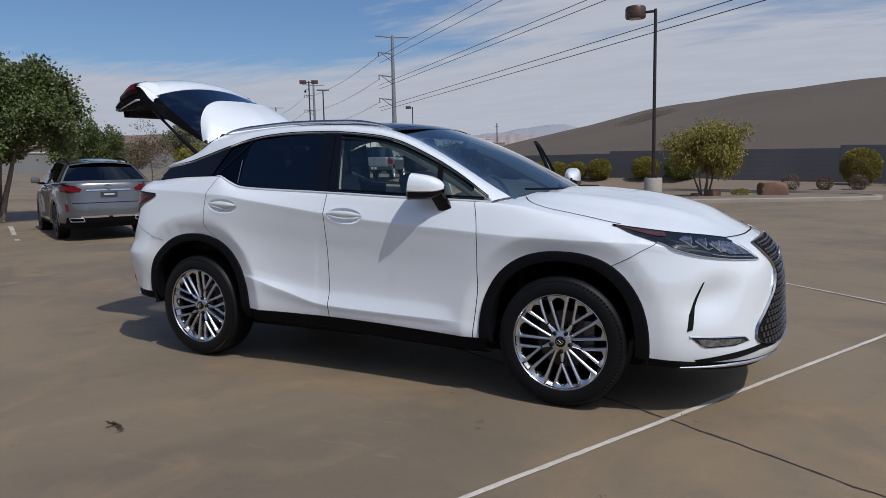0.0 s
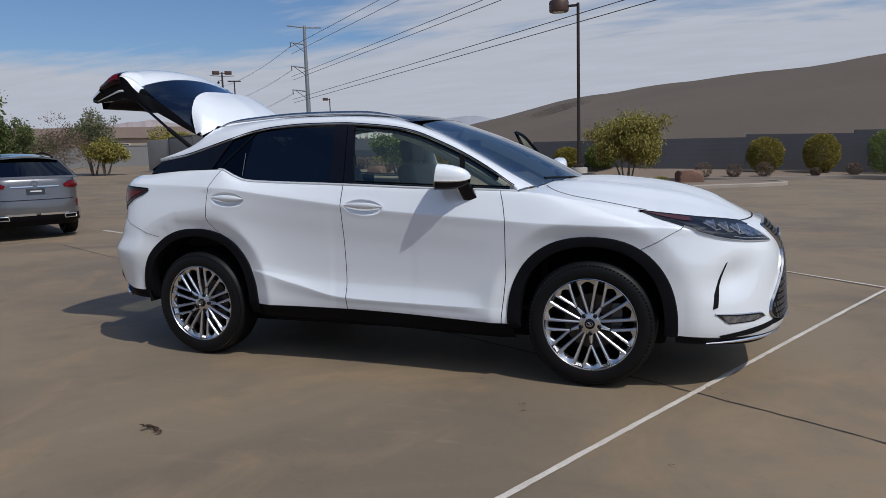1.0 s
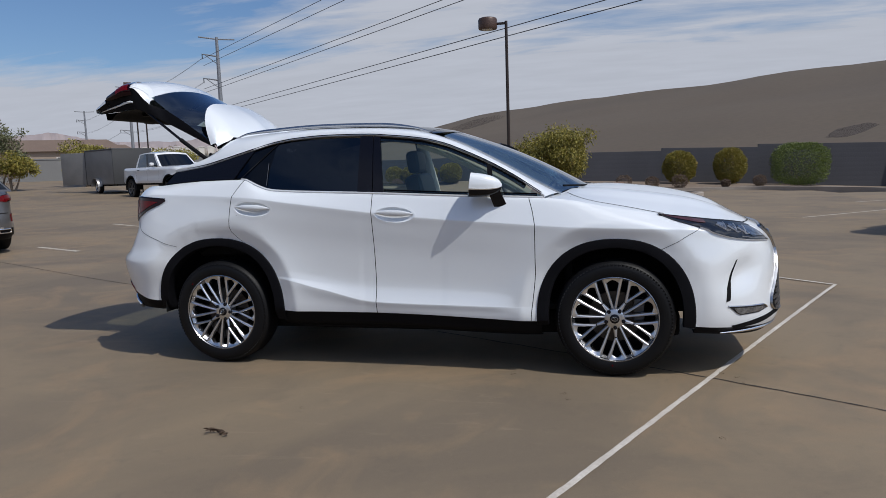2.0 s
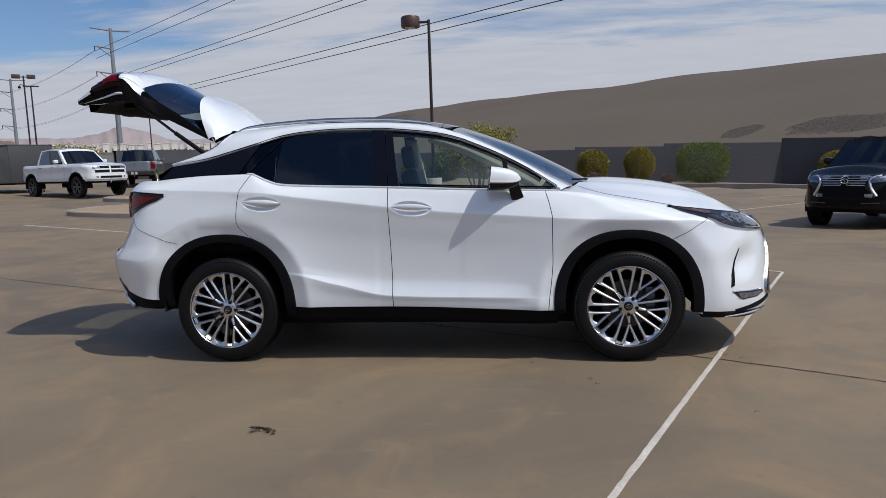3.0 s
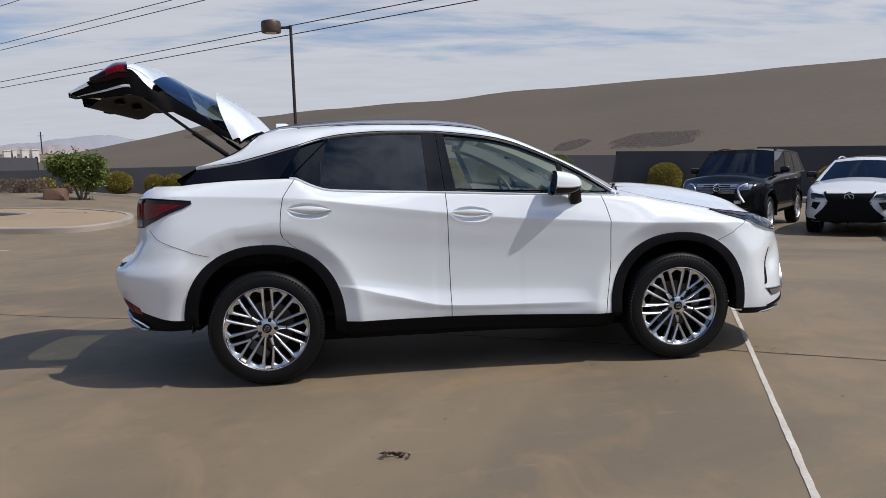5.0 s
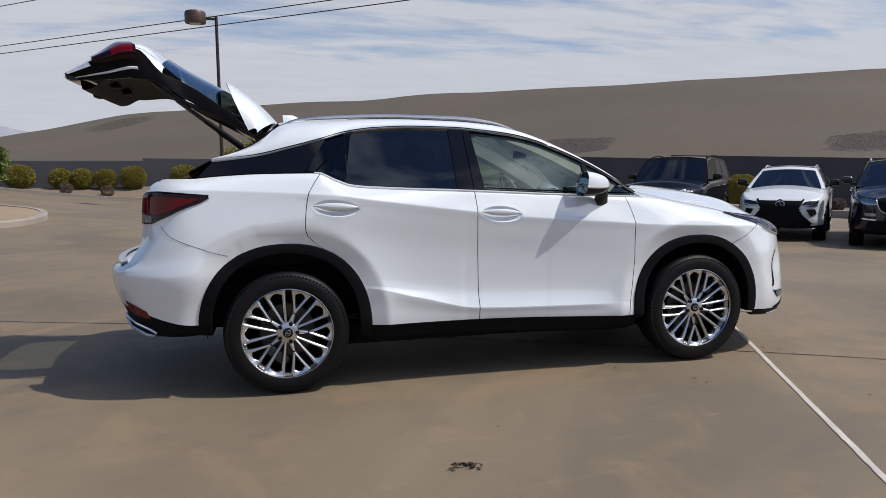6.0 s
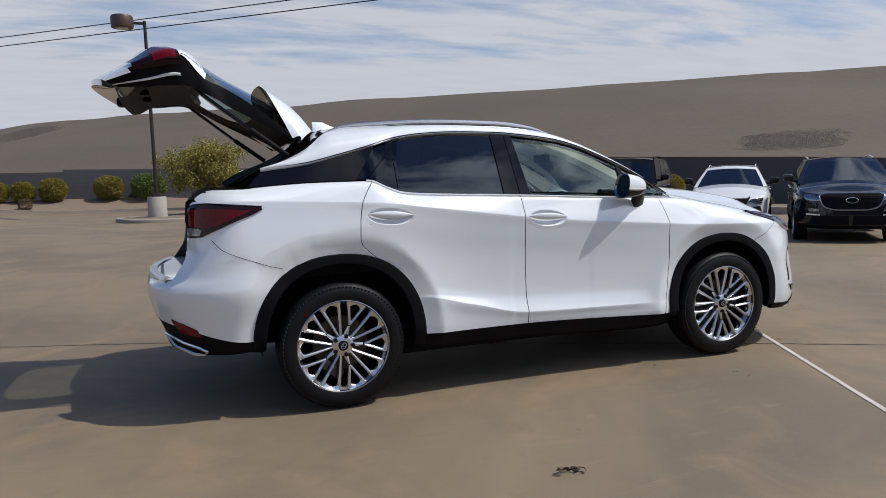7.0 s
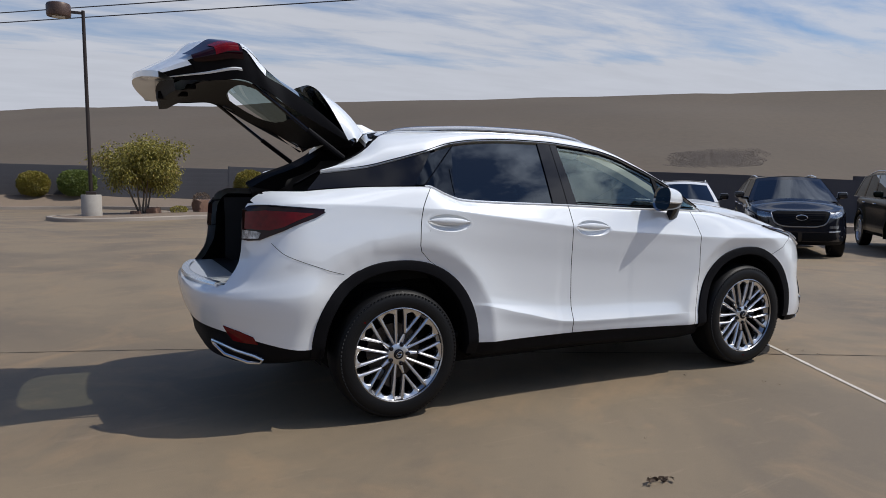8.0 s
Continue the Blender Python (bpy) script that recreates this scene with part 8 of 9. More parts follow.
# island with the lamp, the tree and rocks
def isle(cx, cy, lx, ly, turn, n=40, p=3.0):
    c, s = math.cos(radians(turn)), math.sin(radians(turn))
    out = []
    for i in range(n):
        a = 2 * math.pi * i / n
        x = lx * math.copysign(abs(math.cos(a)) ** (2 / p), math.cos(a))
        y = ly * math.copysign(abs(math.sin(a)) ** (2 / p), math.sin(a))
        out.append((cx + x * c - y * s, cy + x * s + y * c))
    return out


def island(name, outline, label, mat=None, middle=None):
    kerb("kerb", outline, 0.15, 0.18, "concrete kerb round a planting island", True)
    cx, cy = middle or (sum(p[0] for p in outline) / len(outline), sum(p[1] for p in outline) / len(outline))
    rows = []
    for f in (0.985, 0.8, 0.55, 0.25, 0.02):
        rows.append([(cx + (x - cx) * f, cy + (y - cy) * f, ground_z(cx + (x - cx) * f, cy + (y - cy) * f) + 0.12 + 0.05 * (1 - f) + 0.02 * noise.noise((x * f, y * f, 3))) for x, y in outline])
    return tagged(part(name, grid(rows, close=True), mat or M_DIRT), label, "planting island", kind="structure")


island("lamp_island", isle(0.2, 26.0, 4.9, 1.9, 20, 48, 3.5), "gravel planting island with lamp and tree")
lp = (-3.16, 25.25)
gz = ground_z(*lp)
post = thing("street_lamp", "tall brown steel parking lot lamp on a concrete base", "street lamp", "parking lot lamps", pose(lp[0], lp[1], gz, 0, 0, 0))
part("concrete_base", lathe([(0.36, 0.0), (0.36, 0.90), (0.34, 0.94), (0.001, 0.94)], 32, "z"), M_BASE, post, "pale round concrete base")
part("base_plate", box(0.36, 0.36, 0.14, (0, 0, 1.0), 0.03), M_POLE, post)
part("pole", tube([(0, 0, 0.95), (0, 0, 7.75)], [0.075, 0.062], 12), M_POLE, post)
part("arm", box(0.55, 0.07, 0.10, (-0.25, 0, 7.66), 0.01), M_POLE, post)
head = lathe([(0.001, 7.94), (0.30, 7.94), (0.38, 7.91), (0.41, 7.84), (0.41, 7.52), (0.39, 7.46), (0.30, 7.45), (0.001, 7.45)], 28, "z")
bmesh.ops.translate(head, vec=(-0.80, 0, 0), verts=head.verts[:])
part("lamp_head", head, M_HEADBOX, post, "brown drum-shaped lamp head")
part("lamp_glass", box(0.42, 0.42, 0.02, (-0.80, 0, 7.44), 0.0), M_PRINT, post)
tree("island_tree", "small olive-green tree with several pale stems on the island", (-1.3, 26.5), 3.45, 1.55, L_OLIVE, 11, 5, 30000, 0.125, 0.05, 0.58, 0.9, 0.42, 0.22, None, 16)
rock("boulder", "rust-red boulder on the planting island", (1.28, 27.05, ground_z(1.3, 27)), (1.05, 0.7, 0.72), 3, None, 20)
rock("boulder", "small rust-red boulder under the island tree", (-0.9, 26.2, ground_z(-0.9, 26.2)), (0.55, 0.42, 0.46), 7, None, 60)
rock("boulder", "small rust-red boulder under the island tree", (-1.6, 26.1, ground_z(-1.6, 26.1)), (0.38, 0.3, 0.32), 9, None, 10)
bush("shrub", "low grey-green shrub on the island", (0.1, 26.6, ground_z(0.1, 26.6) + 0.1), (0.7, 0.6, 0.32), L_OLIVE, 21, 500, 0.08)

# clipped bushes along the wall
HEDGE = "bushes along the wall"
rows = [(-14.3, 1.45, 1.3, 0), (-12.3, 1.1, 1.1, 0), (-11.2, 1.15, 1.1, 0), (-10.0, 1.1, 1.1, 0), (-8.6, 1.35, 1.25, 0), (-5.9, 1.5, 1.3, 0), (-3.9, 1.85, 1.45, 2), (4.85, 1.75, 1.85, 0), (7.5, 1.7, 2.0, 0), (11.05, 2.75, 2.3, 3), (18.4, 2.1, 1.95, 0), (24.4, 1.9, 1.75, 0)]
for i, (x, w, h, kind) in enumerate(rows):
    yb = 28.6 if x > 20 else 36.0 if x > 1 else 37.1
    z = bed_at(x, yb) - 0.06
    mat = (L_YELLOW, L_DRY, L_GREEN, L_GREEN)[kind]
    lab = ("rounded yellow-green clipped bush by the wall", "dry brownish clipped bush by the wall", "dark green rounded bush by the wall", "square-clipped bright green bush by the wall")[kind]
    bush("bush", lab, (x, yb, z), (w, w * 0.9, h), mat, 40 + i, 12000, 0.085, kind == 3, HEDGE)
for i, (x, y, s) in enumerate([(1.81, 33.0, 0.9), (3.25, 33.0, 0.75), (4.62, 33.0, 0.85), (8.6, 33.6, 0.7), (-9.7, 35.75, 0.7), (-11.7, 35.75, 0.7), (6.9, 33.2, 0.5), (17.3, 14.4, 0.5)]):
    bush("shrub", "dry brown shrub in the gravel strip", (x, y, bed_at(x, y) - 0.03), (s * 0.95, s * 0.9, s * 0.85), L_DRY, 80 + i, 1500, 0.06, False, "dry shrubs")

# dark rubble patches on the hill
def hill_patch(name, outline, label, count=12000):
    top = BVHTree.FromObject(hill, bpy.context.evaluated_depsgraph_get())

    def place(a, b):
        """a: bearing in degrees, b: elevation in degrees, as from the middle of the lot."""
        d = Vector((math.sin(radians(a)) * math.cos(radians(b)), math.cos(radians(a)) * math.cos(radians(b)), math.sin(radians(b))))
        p, n, _, _ = top.ray_cast(Vector((0, -5, 1.36)), d)
        if p is None:
            p, n, _, _ = top.find_nearest(Vector((0, -5, 1.36)) + d * 90)
        return tuple(p), tuple(n if n.z > 0 else -n)
    rng = random.Random(hash_text(label) + int(outline[0][0] * 10))
    lo_a, hi_a = min(p[0] for p in outline), max(p[0] for p in outline)
    lo_b, hi_b = min(p[1] for p in outline), max(p[1] for p in outline)
    ca, cb = (lo_a + hi_a) / 2, (lo_b + hi_b) / 2
    bm = bmesh.new()
    made = 0
    while made < count:
        a, b = rng.uniform(lo_a, hi_a), rng.uniform(lo_b, hi_b)
        crossed = False
        for (x0, y0), (x1, y1) in zip(outline, outline[1:] + outline[:1]):
            if (y0 > b) != (y1 > b) and a < x0 + (b - y0) / (y1 - y0) * (x1 - x0):
                crossed = not crossed
        if not crossed or rng.random() < 1.2 * max(abs(a - ca) / (hi_a - ca), abs(b - cb) / (hi_b - cb)) ** 2 + 0.35 * noise.noise((a * 1.7, b * 4.0, 0)):
            continue
        p, n = place(a, b)
        s = rng.uniform(0.05, 0.13)
        m = Matrix.Translation(Vector(p)) @ Vector(n).to_track_quat("Z", "Y").to_matrix().to_4x4() @ Euler((rng.uniform(-0.12, 0.12), rng.uniform(-0.12, 0.12), rng.uniform(0, 6))).to_matrix().to_4x4() @ Matrix.Diagonal((s, s * rng.uniform(0.6, 1.2), s * rng.uniform(0.10, 0.22), 1))
        vs = [bm.verts.new(m @ Vector(((k & 1) - 0.5, (k >> 1 & 1) - 0.5, (k >> 2) - 0.5)) ) for k in range(8)]
        for q in ((4, 5, 7, 6), (0, 1, 5, 4), (2, 6, 7, 3), (0, 4, 6, 2), (1, 3, 7, 5)):
            bm.faces.new([vs[k] for k in q])
        made += 1
    return tagged(part(name, bm, M_SCREE, None, "", False), label, "rubble", kind="stuff")


bpy.context.view_layer.update()
hill_patch("rubble_patch", [(19.6, 1.25), (20.6, 1.9), (22.3, 2.35), (24.5, 2.55), (27.0, 2.5), (27.6, 2.1), (26.4, 1.5), (24.0, 1.2), (21.5, 1.15)], "dark rubble patch on the hillside")
hill_patch("rubble_patch", [(15.6, 1.25), (16.4, 1.8), (18.2, 2.15), (19.0, 2.0), (18.0, 1.5), (16.8, 1.15)], "dark rubble patch on the hillside")
hill_patch("rubble_patch", [(41.5, 1.3), (42.5, 2.2), (46.0, 2.6), (49.0, 2.5), (50.2, 2.0), (49.0, 1.2), (45.0, 0.95)], "dark rubble patch on the hillside")
hill_patch("rubble_patch", [(-13.4, 3.0), (-11.0, 3.75), (-8.4, 4.25), (-7.8, 4.05), (-10.2, 3.35), (-12.4, 2.8)], "dark rubble patch near the hill's end")

# ---- left side: islands, wall, gate, trees, buildings ----
shape = [(-12.4, 13.5), (-10.5, 12.9), (-9.2, 12.7), (-7.9, 12.5), (-7.3, 13.0), (-7.1, 14.6), (-7.5, 16.7), (-8.3, 18.5), (-9.8, 19.5), (-12.0, 20.0), (-14.7, 20.5), (-15.3, 20.1), (-15.1, 19.2), (-12.8, 18.5), (-11.0, 17.7), (-10.5, 17.0), (-11.0, 16.3), (-12.3, 15.9), (-12.8, 15.2), (-12.9, 14.0)]
for _ in range(2):  # round the corners off
    shape = [(p[0] * (1 - f) + q[0] * f, p[1] * (1 - f) + q[1] * f) for p, q in zip(shape, shape[1:] + shape[:1]) for f in (0.25, 0.75)]
island("gravel_island", shape, "tan gravel planting island with pale kerb", M_GRAVEL, (-9.0, 17.2))
tree("lot_tree", "broad grey-green shade tree with twisting pale trunks", (-17.0, 6.6), 5.15, 1.62, L_TREE, 5, 4, 90000, 0.105, 0.09, 0.63, 0.2, 0.6, 0.04, None, 11)
tree("lot_tree", "grey-green tree behind the silver car", (-21.9, 12.9), 3.4, 1.0, L_TREE, 6, 2, 14000, 0.10, 0.08, 0.64, 0.2, 0.5, 0.3)
tree("lot_tree", "thin reddish-leaved young tree", (-21.3, 15.1), 3.0, 1.0, L_DRY, 8, 2, 2600, 0.08, 0.04, 0.66, 0.2, 0.5, 0.2)


def polar(az, r):
    return (r * math.sin(radians(az)), -5 + r * math.cos(radians(az)))


for az, r, h, cr, mat, seed, lv, lab in ((-49.3, 46, 2.7, 1.3, L_PALE, 14, 2500, "rounded grey-green tree by the pale wall"), (-52.4, 46, 3.8, 1.4, L_TREE, 15, 4500, "rounded grey-green tree by the pale wall"),
                                         (-45.5, 48, 4.2, 1.2, L_PALE, 16, 2600, "tall grey-green tree with hanging branches"), (-44.7, 47, 2.4, 1.3, L_OLIVE, 17, 3500, "drooping olive tree by the pale wall"),
                                         (-39.9, 50, 3.2, 1.6, L_OLIVE, 18, 3000, "thin olive tree behind the trailer"), (-21.5, 37.0, 2.25, 1.6, L_GREEN, 19, 6000, "low spreading bright green tree on a gravel strip"), (-34.0, 52, 2.6, 2.0, L_OLIVE, 23, 2500, "olive tree behind the pickups")):
    tree("lot_tree", lab, polar(az, r), h, cr, mat, seed, 3, lv * 3, 0.15, 0.07, 0.66, 0.4, 0.5, 0.3)
for i, (az, r, w, h, mt) in enumerate(((-22.6, 40, 0.9, 0.5, L_DRY), (-24.4, 44, 1.5, 0.7, L_DRY), (-25.6, 44, 1.6, 0.75, L_DRY), (-27.4, 44, 1.0, 0.6, L_OLIVE), (-23.6, 46, 1.2, 0.75, L_OLIVE), (-21.6, 45, 1.3, 0.8, L_OLIVE))):
    x, y = polar(az, r)
    bush("shrub", "low desert shrub on a gravel strip", (x, y, ground_z(x, y)), (w, w, h), mt, 120 + i, 900, 0.11, False, "desert shrubs")
rock("boulder", "rust-red boulder under the bright green tree", (*polar(-23.2, 36.2), ground_z(*polar(-23.2, 36.2))), (0.9, 0.6, 0.55), 13)

a0, a1 = polar(-60, 70), polar(-27.2, 66)
def straight_wall(name, p, q, base_h, top_h, mat, label, thick=0.2):
    n = max(2, int(math.hypot(q[0] - p[0], q[1] - p[1]) / 2))
    rows = []
    d = Vector((q[0] - p[0], q[1] - p[1])).normalized()
    s = Vector((-d.y, d.x)) * thick
    for i in range(n + 1):
        x, y = p[0] + (q[0] - p[0]) * i / n, p[1] + (q[1] - p[1]) * i / n
        z = ground_z(x, y)
        rows.append([(x, y, z + base_h), (x, y, z + top_h * 0.5), (x, y, z + top_h - 0.12), (x - s.x * 0.2, y - s.y * 0.2, z + top_h - 0.10), (x - s.x * 0.2, y - s.y * 0.2, z + top_h), (x + s.x, y + s.y, z + top_h), (x + s.x, y + s.y, z + base_h)])
    return tagged(part(name, grid(rows), mat, None, "", True, 25), label, "wall", kind="structure")


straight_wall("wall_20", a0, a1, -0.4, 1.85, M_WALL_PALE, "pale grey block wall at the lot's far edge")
straight_wall("wall_21", polar(-27.2, 66), polar(-25.9, 65.9), -0.4, 1.85, M_WALL, "grey block wall beside the gate")
straight_wall("wall_22", polar(-23.7, 65.7), (-26.0, 48.0), -0.4, 1.9, M_WALL, "grey block wall beside the gate")
straight_wall("wall_23", (-26.0, 48.0), (-26.0, 38.0), -0.4, 1.95, M_WALL, "grey block boundary wall")
g = thing("metal_gate", "dark steel double gate with a small white notice", "gate", "", pose(*polar(-24.8, 65.8), ground_z(*polar(-24.8, 65.8)), 0, 0, 25))
for x in (-1.5, 0.0, 1.5):
    part("post", box(0.10, 0.10, 1.9, (x, 0, 0.95), 0.01), M_POLE, g)
for x in (-0.75, 0.75):
    for z in (0.15, 1.0, 1.75):
        part("rail", box(1.42, 0.05, 0.06, (x, 0, z), 0.01), M_POLE, g)
    for k in range(9):
        part("bar", box(0.025, 0.025, 1.6, (x - 0.62 + 0.155 * k, 0, 0.95), 0.0), M_POLE, g)
part("notice", box(0.4, 0.02, 0.35, (0.6, -0.05, 1.3), 0.0), M_PRINT, g, "plain white notice board")
cz = polar(-25.6, 78)
sp = dict(width=1.85, wb=2.7, r=0.34, fo=0.9, ro=0.95, sill=0.32, belt_f=0.98, belt_r=1.02, nose_z=0.78, cowl=1.0, wtop=0.2, rtop=-1.4, tail_glass=-1.9, roof=1.5, tumble=0.22, pillars=SUV_PILLARS)
vehicle("white_car", "white car parked beyond the steel gate", "car", cz, 200.0, M_TRUCKW, sp)
cz = polar(-61.2, 34)
sp = dict(width=1.9, wb=2.8, r=0.37, fo=0.9, ro=1.05, sill=0.4, belt_f=1.1, belt_r=1.15, nose_z=0.95, cowl=1.0, wtop=0.25, rtop=-1.8, tail_glass=-2.1, roof=1.75, tumble=0.2, pillars=SUV_PILLARS)
vehicle("white_suv", "white sport utility car parked behind the tree", "car", cz, -40.0, M_TRUCKW, sp)

# row of pale townhouses beyond the wall
M_STUCCO = material("white_stucco", (0.72, 0.68, 0.62), 0.9, 0, 0, 0.15, 6.0, 0.2, 0.3, 0.1)
M_STUCCO_TAN = material("tan_stucco", (0.34, 0.27, 0.21), 0.9, 0, 0, 0.2, 6.0, 0.3, 0.3, 0.1)
M_ROOFTILE = material("brown_roof", (0.17, 0.12, 0.09), 0.9, 0, 0, 0.3, 4.0, 0.3, 0.5)
rngb = random.Random(4)


def house(at, turn, w, d, h, wallm, label, bays=3, flatroof=False):
    z = 1.3
    hs = thing("house", label, "house", "houses beyond the wall", pose(at[0], at[1], z, 0, 0, turn))
    wl_ = part("wall", box(w, d, h, (0, 0, h / 2), 0.0), wallm, hs)
    if flatroof:
        part("roof", box(w + 0.1, d + 0.2, 0.2, (0, 0, h + 0.1), 0.03), wallm, hs)
    else:
        bm = bmesh.new()
        vs = [bm.verts.new(p) for p in ((-w / 2 - 0.5, -d / 2 - 0.5, h), (w / 2 + 0.5, -d / 2 - 0.5, h), (w / 2 + 0.5, d / 2 + 0.5, h), (-w / 2 - 0.5, d / 2 + 0.5, h), (-w / 2 + 2, 0, h + d * 0.16), (w / 2 - 2, 0, h + d * 0.16))]
        for f in ((0, 1, 5, 4), (1, 2, 5), (2, 3, 4, 5), (3, 0, 4), (3, 2, 1, 0)):
            bm.faces.new([vs[i] for i in f])
        part("roof", bm, M_ROOFTILE, hs, "", False)
    for k in range(bays):
        x = -w / 2 + w * (k + 0.5) / bays
        for zz in ((h * 0.30, h * 0.72) if h > 4 else (h * 0.5,)):
            wn_ = part("window", box(w / bays * 0.34, 0.10, h * 0.15, (x, -d / 2 - 0.02, zz), 0.0), M_GLOSS, hs)
            part("window_frame", box(w / bays * 0.40, 0.06, h * 0.18, (x, -d / 2 - 0.01, zz), 0.0), M_STUCCO, wn_)
    return hs


for i in range(27):
    az = -38.2 + 0.58 * i + rngb.uniform(-0.10, 0.10)
    r = 195
    x, y = polar(az, r)
    w = (1.35 if i % 4 else 0.8) * 1.05
    for s in (0,):
        hs = house((x, y), -az * 0 + 27, w, 7, 7.4 + rngb.uniform(-0.3, 0.25), M_STUCCO, "narrow white townhouse front between tan ones", 1, True)
for i in range(4):
    az = -37.0 + 4.3 * i
    house(polar(az, 206), 27, 15.5, 8, 6.2 + 0.4 * (i % 2), M_STUCCO_TAN, "tan townhouse block beyond the wall", 4, True)
for az, r, w, h in ((-44.2, 120, 26, 4.3), (-52.0, 130, 24, 4.6), (-39.6, 125, 12, 3.7)):
    house(polar(az, r), 40, w, 12, h, M_STUCCO_TAN, "low tan building with brown roof", 5)

# ---- lamp posts and power lines ----
def lot_lamp(at, height, heads, label, turn=0.0, cam_ball=False):
    z = ground_z(*at)
    p = thing("street_lamp", label, "street lamp", "parking lot lamps", pose(at[0], at[1], z, 0, 0, turn))
    part("concrete_base", lathe([(0.32, 0.0), (0.32, 0.8), (0.30, 0.84), (0.001, 0.84)], 24, "z"), M_BASE, p)
    part("pole", tube([(0, 0, 0.8), (0, 0, height)], [0.08, 0.07], 10), M_POLE, p)
    for dx in heads:
        part("arm", box(abs(dx), 0.07, 0.08, (dx / 2, 0, height - 0.12), 0.01), M_POLE, p)
        part("lamp_head", box(0.75, 0.6, 0.36, (dx + math.copysign(0.3, dx), 0, height - 0.08), 0.05), M_HEADBOX, p)
    if cam_ball:
        part("camera_arm", tube([(0, 0, height - 0.9), (-0.35, 0, height - 0.85), (-0.42, 0, height - 1.0)], 0.03, 6), M_POLE, p)
        bm = bmesh.new()
        bmesh.ops.create_icosphere(bm, subdivisions=2, radius=0.14)
        bmesh.ops.translate(bm, vec=(-0.42, 0, height - 1.12), verts=bm.verts[:])
        part("dome", bm, M_GLOSS, p)
    return p


lot_lamp(polar(-36.57, 80), 9.6, (-0.35, 0.35), "twin-headed brown lamp with a small dome", 37, True)
lot_lamp(polar(-28.63, 101), 8.4, (-0.3,), "brown lot lamp far across the lot", 29)
pp = polar(-36.25, 150)
q = thing("street_lamp", "thin T-shaped pole lamp", "street lamp", "", pose(pp[0], pp[1], ground_z(*pp), 0, 0, 36))
part("pole", tube([(0, 0, 0), (0, 0, 16.3)], [0.17, 0.12], 8), M_POLE, q)
part("crossarm", box(2.6, 0.4, 0.22, (0, 0, 16.3), 0.04), M_POLE, q)

LINE = Vector((0.755, -0.656, 0)).normalized()
ACROSS = Vector((-LINE.y, LINE.x, 0))
P1 = Vector((*polar(-30.89, 226), 0))


ARMS = (0.869, 0.70, 0.529)


def pylon(at, height, label, s=1.3):
    p = thing("power_pole", label, "power pole", "power poles", pose(at.x, at.y, 1.0, 0, 0, math.degrees(math.atan2(ACROSS.y, ACROSS.x))))
    part("mast", tube([(0, 0, 0), (0, 0, height)], [0.68 * s, 0.33 * s], 12), M_PYLON, p)
    part("top_arm", tube([(-4.2 * s, 0, height - 0.3), (0, 0, height - 0.6), (4.2 * s, 0, height - 0.3)], 0.16 * s, 6), M_PYLON, p)
    for f in ARMS:
        arm = part("crossarm", tube([(0, 0, height * f - 0.2), (-3.7 * s, 0, height * f + 0.25)], [0.2 * s, 0.11 * s], 6), M_PYLON, p)
        part("brace", tube([(0, 0, height * f - 2.6), (-2.9 * s, 0, height * f)], 0.09 * s, 6), M_PYLON, arm)
        part("insulator", tube([(-3.6 * s, 0, height * f + 0.2), (-3.6 * s, 0, height * f - 1.2)], 0.10 * s, 6), M_WIRE, arm)
    return p


PH = 42.0
pylon(P1, PH, "tall grey steel power pole with cross arms")
P2, P3 = P1 - LINE * 130, P1 - LINE * 260
pylon(P2, PH, "tall grey steel power pole farther along the line")
pylon(P3, PH, "tall grey steel power pole farther along the line")
P0 = P1 + LINE * 300
pylon(P0, PH, "tall grey steel power pole behind the wall")


def cable(a, b, sag, r, name="power_cable", mat=None):
    pts = []
    for i in range(25):
        t = i / 24
        p = Vector(a).lerp(Vector(b), t)
        pts.append(p - Vector((0, 0, sag * 4 * t * (1 - t))))
    ob = part(name, tube(pts, r, 5), mat or M_WIRE)
    return tagged(ob, "thin far overhead power cable, paled for distance" if mat else "dark overhead power cable", "cable", "power cables")


for z, out in ((36.2, 4.9), (34.3, 4.5), (27.4, 4.9), (26.4, 4.5), (20.5, 4.9), (19.5, 4.5)):
    a = P1 - ACROSS * out + Vector((0, 0, z))
    cable(a, a + LINE * 300, 0.2, 0.062)
for f in ARMS:
    for off in (-0.25, 0.25):
        base = ACROSS * (-4.7 + off) + Vector((0, 0, 1.0 + PH * f - 1.0 + off))
        cable(P2 + base, P1 + base, 2.2, 0.036, mat=M_WIRE_PALE)
        cable(P3 + base, P2 + base, 2.2, 0.036, mat=M_WIRE_PALE)
pz = polar(-22.6, 240)
q = thing("power_pole", "distant wooden power pole", "power pole", "", pose(pz[0], pz[1], 0, 0, 0, 30))
part("mast", tube([(0, 0, 0), (0, 0, 15.8)], 0.17, 8), M_POLE, q)
part("crossarm", box(1.7, 0.12, 0.14, (0, 0, 14.6), 0.02), M_POLE, q)

# ---- mountains ----
# haze is put into both base colours: paler, and bluer on the far range
M_MTN = material("hazed_red_mountain", (0.33, 0.275, 0.265), 1.0, 0, 0, 0.4, 0.03, 0.5, 0.004, tint=(0.27, 0.235, 0.235))
M_MTN_FAR = material("hazed_far_mountain", (0.30, 0.305, 0.34), 1.0, 0, 0, 0.3, 0.01, 0.4, 0.003, tint=(0.26, 0.265, 0.30))


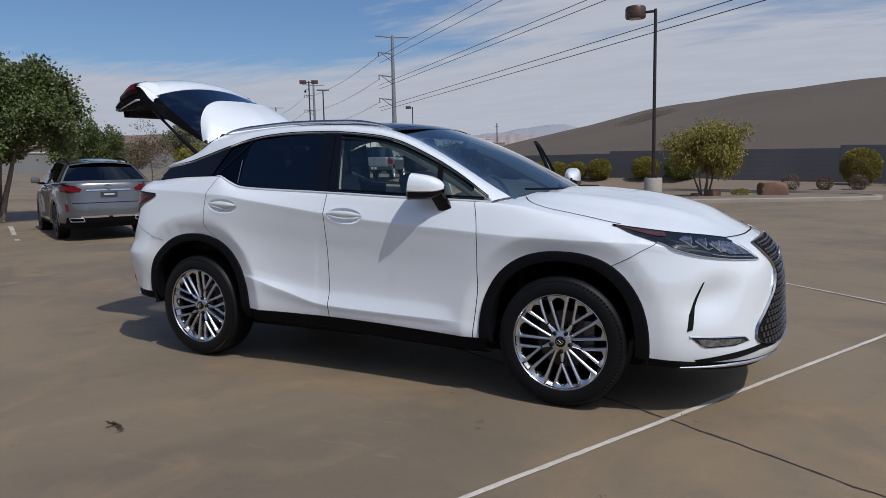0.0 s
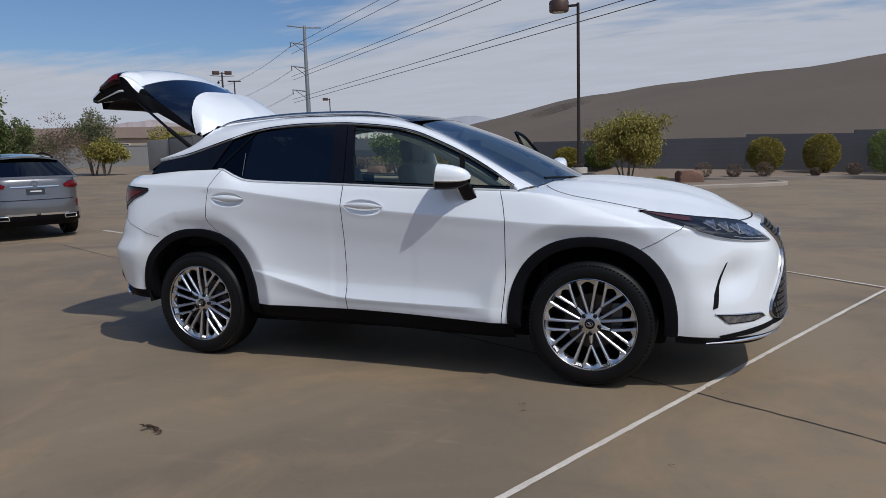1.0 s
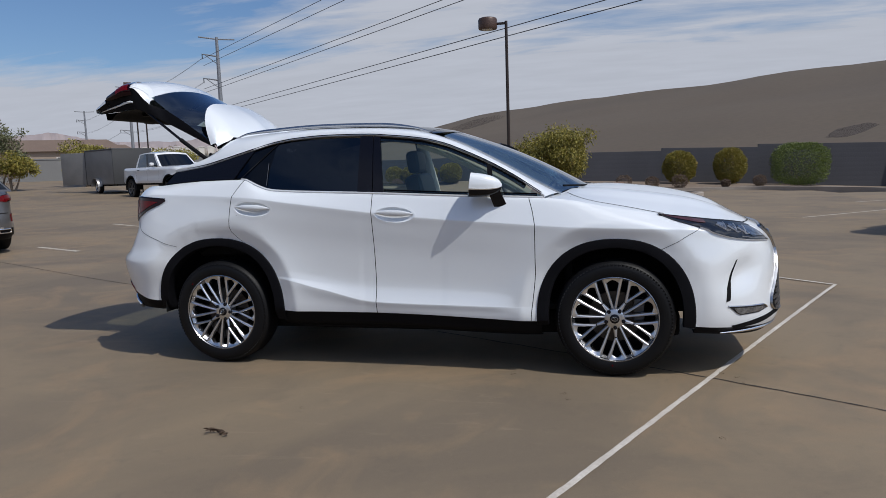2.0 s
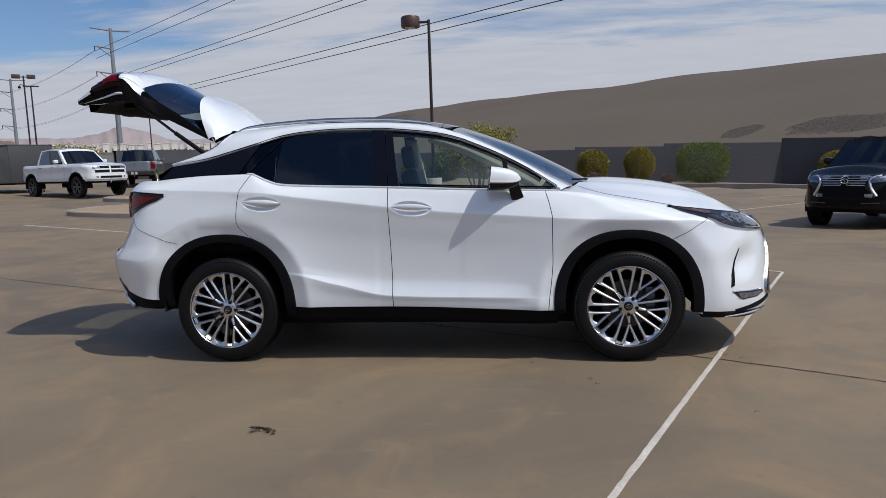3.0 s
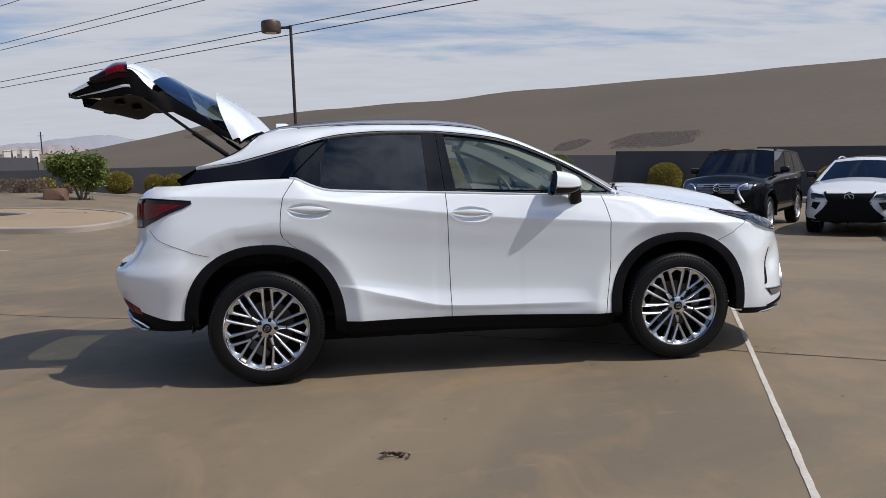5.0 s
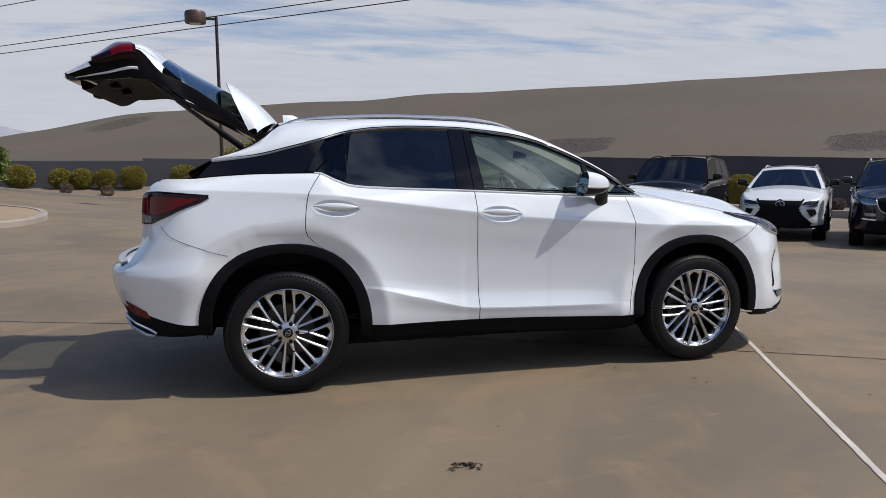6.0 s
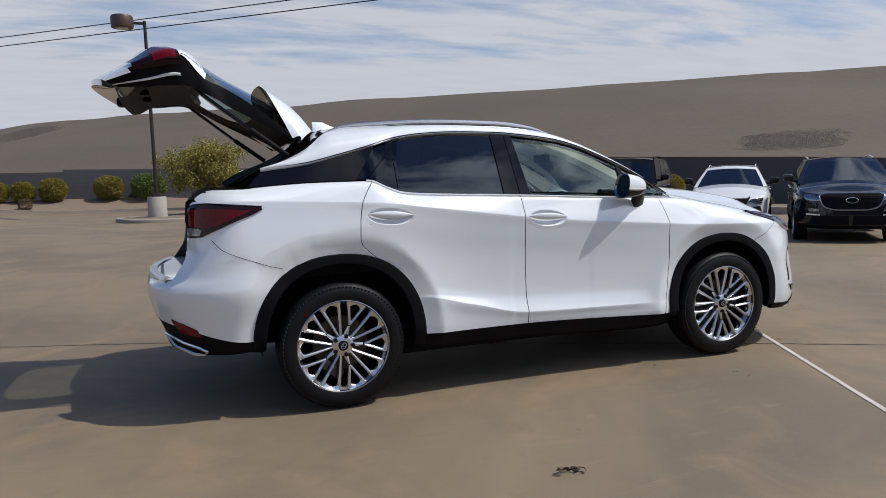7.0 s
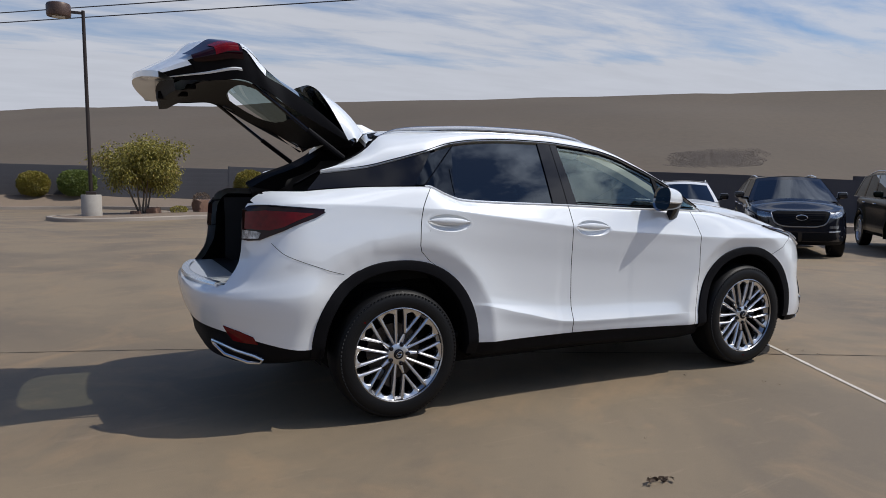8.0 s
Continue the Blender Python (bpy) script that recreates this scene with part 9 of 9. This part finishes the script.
def mountains(name, r, keys, mat, label, rough, seed):
    f = curve(keys)
    a0_, a1_ = keys[0][0], keys[-1][0]
    n = int((a1_ - a0_) / 0.18)
    rows = [[], [], [], [], [], []]
    for i in range(n + 1):
        az = a0_ + (a1_ - a0_) * i / n
        el = f(az) + rough * (noise.noise((az * 0.9, seed, 0)) + 0.6 * noise.noise((az * 2.7, seed, 1)))
        for k, (g_, dr) in enumerate(((0, -0.25), (0.28, -0.16), (0.55, -0.08), (0.8, -0.035), (1.0, 0.0), (0.3, 0.2))):
            rr = r * (1 + dr + (0.03 if r < 2000 else 0.006) * noise.noise((az * 1.6, k * 1.7, seed)))
            x, y = polar(az, rr)
            rows[k].append((x, y, max(0.0, rr * math.tan(radians(max(0.0, el))) * g_)))
    return tagged(part(name, grid(rows), mat, None, "", True, 180), label, "mountains", kind="structure")


mountains("mountain_range", 1500, [(-75, 2.9), (-60, 2.8), (-50, 2.9), (-46, 3.1), (-43, 3.45), (-41, 3.1), (-38, 2.75), (-34.5, 2.75), (-32.5, 3.0), (-30.9, 3.5), (-29.3, 3.2), (-27, 2.5), (-24, 2.45), (-21, 2.55), (-18, 2.0), (-14, 1.2)], M_MTN, "reddish desert hills on the horizon, paled in colour for haze", 0.10, 1.0)
mountains("mountain_range", 2700, [(-30, 2.3), (-26, 2.5), (-22.7, 2.75), (-20.2, 3.1), (-18.2, 3.25), (-16.4, 2.9), (-14, 2.6), (-10, 2.0)], M_MTN_FAR, "mountains far away, pale blue haze in their colour", 0.08, 5.0)

# ---- small things on the paving ----
def debris(at, size, seed, label):
    rng = random.Random(seed)
    bm = bmesh.new()
    for k in range(9):
        u = (k / 8 - 0.5) * size
        p = Vector((u, 0.18 * size * math.sin(3 * u / size + seed), 0.006 + 0.012 * rng.random()))
        for _ in range(2):
            add_leaf(bm, p + Vector((rng.uniform(-0.01, 0.01), rng.uniform(-0.012, 0.012), rng.uniform(0, 0.006))), Vector((1, rng.uniform(-0.6, 0.6), 0.1)), size * rng.uniform(0.22, 0.38), 0.5, 0, rng)
    ob = part("dry_leaf", bm, M_LEAFDEBRIS, None, "", False)
    ob.matrix_world = pose(at[0], at[1], 0.004, 0, 0, rng.uniform(-10, 15))
    return tagged(ob, label, "leaf")


debris((-0.66, -2.225), 0.115, 2, "dark curled dry leaf on the paving")
for i, (x, y, s) in enumerate([(1.10, -1.34, 0.025), (1.13, -1.44, 0.018), (0.75, -0.98, 0.02), (1.9, -1.9, 0.02), (-0.36, -1.81, 0.012), (2.15, -1.0, 0.02), (2.05, -0.80, 0.02), (2.13, -0.88, 0.016)]):
    debris((x, y), s, 30 + i, "tiny dark crumb on the paving")
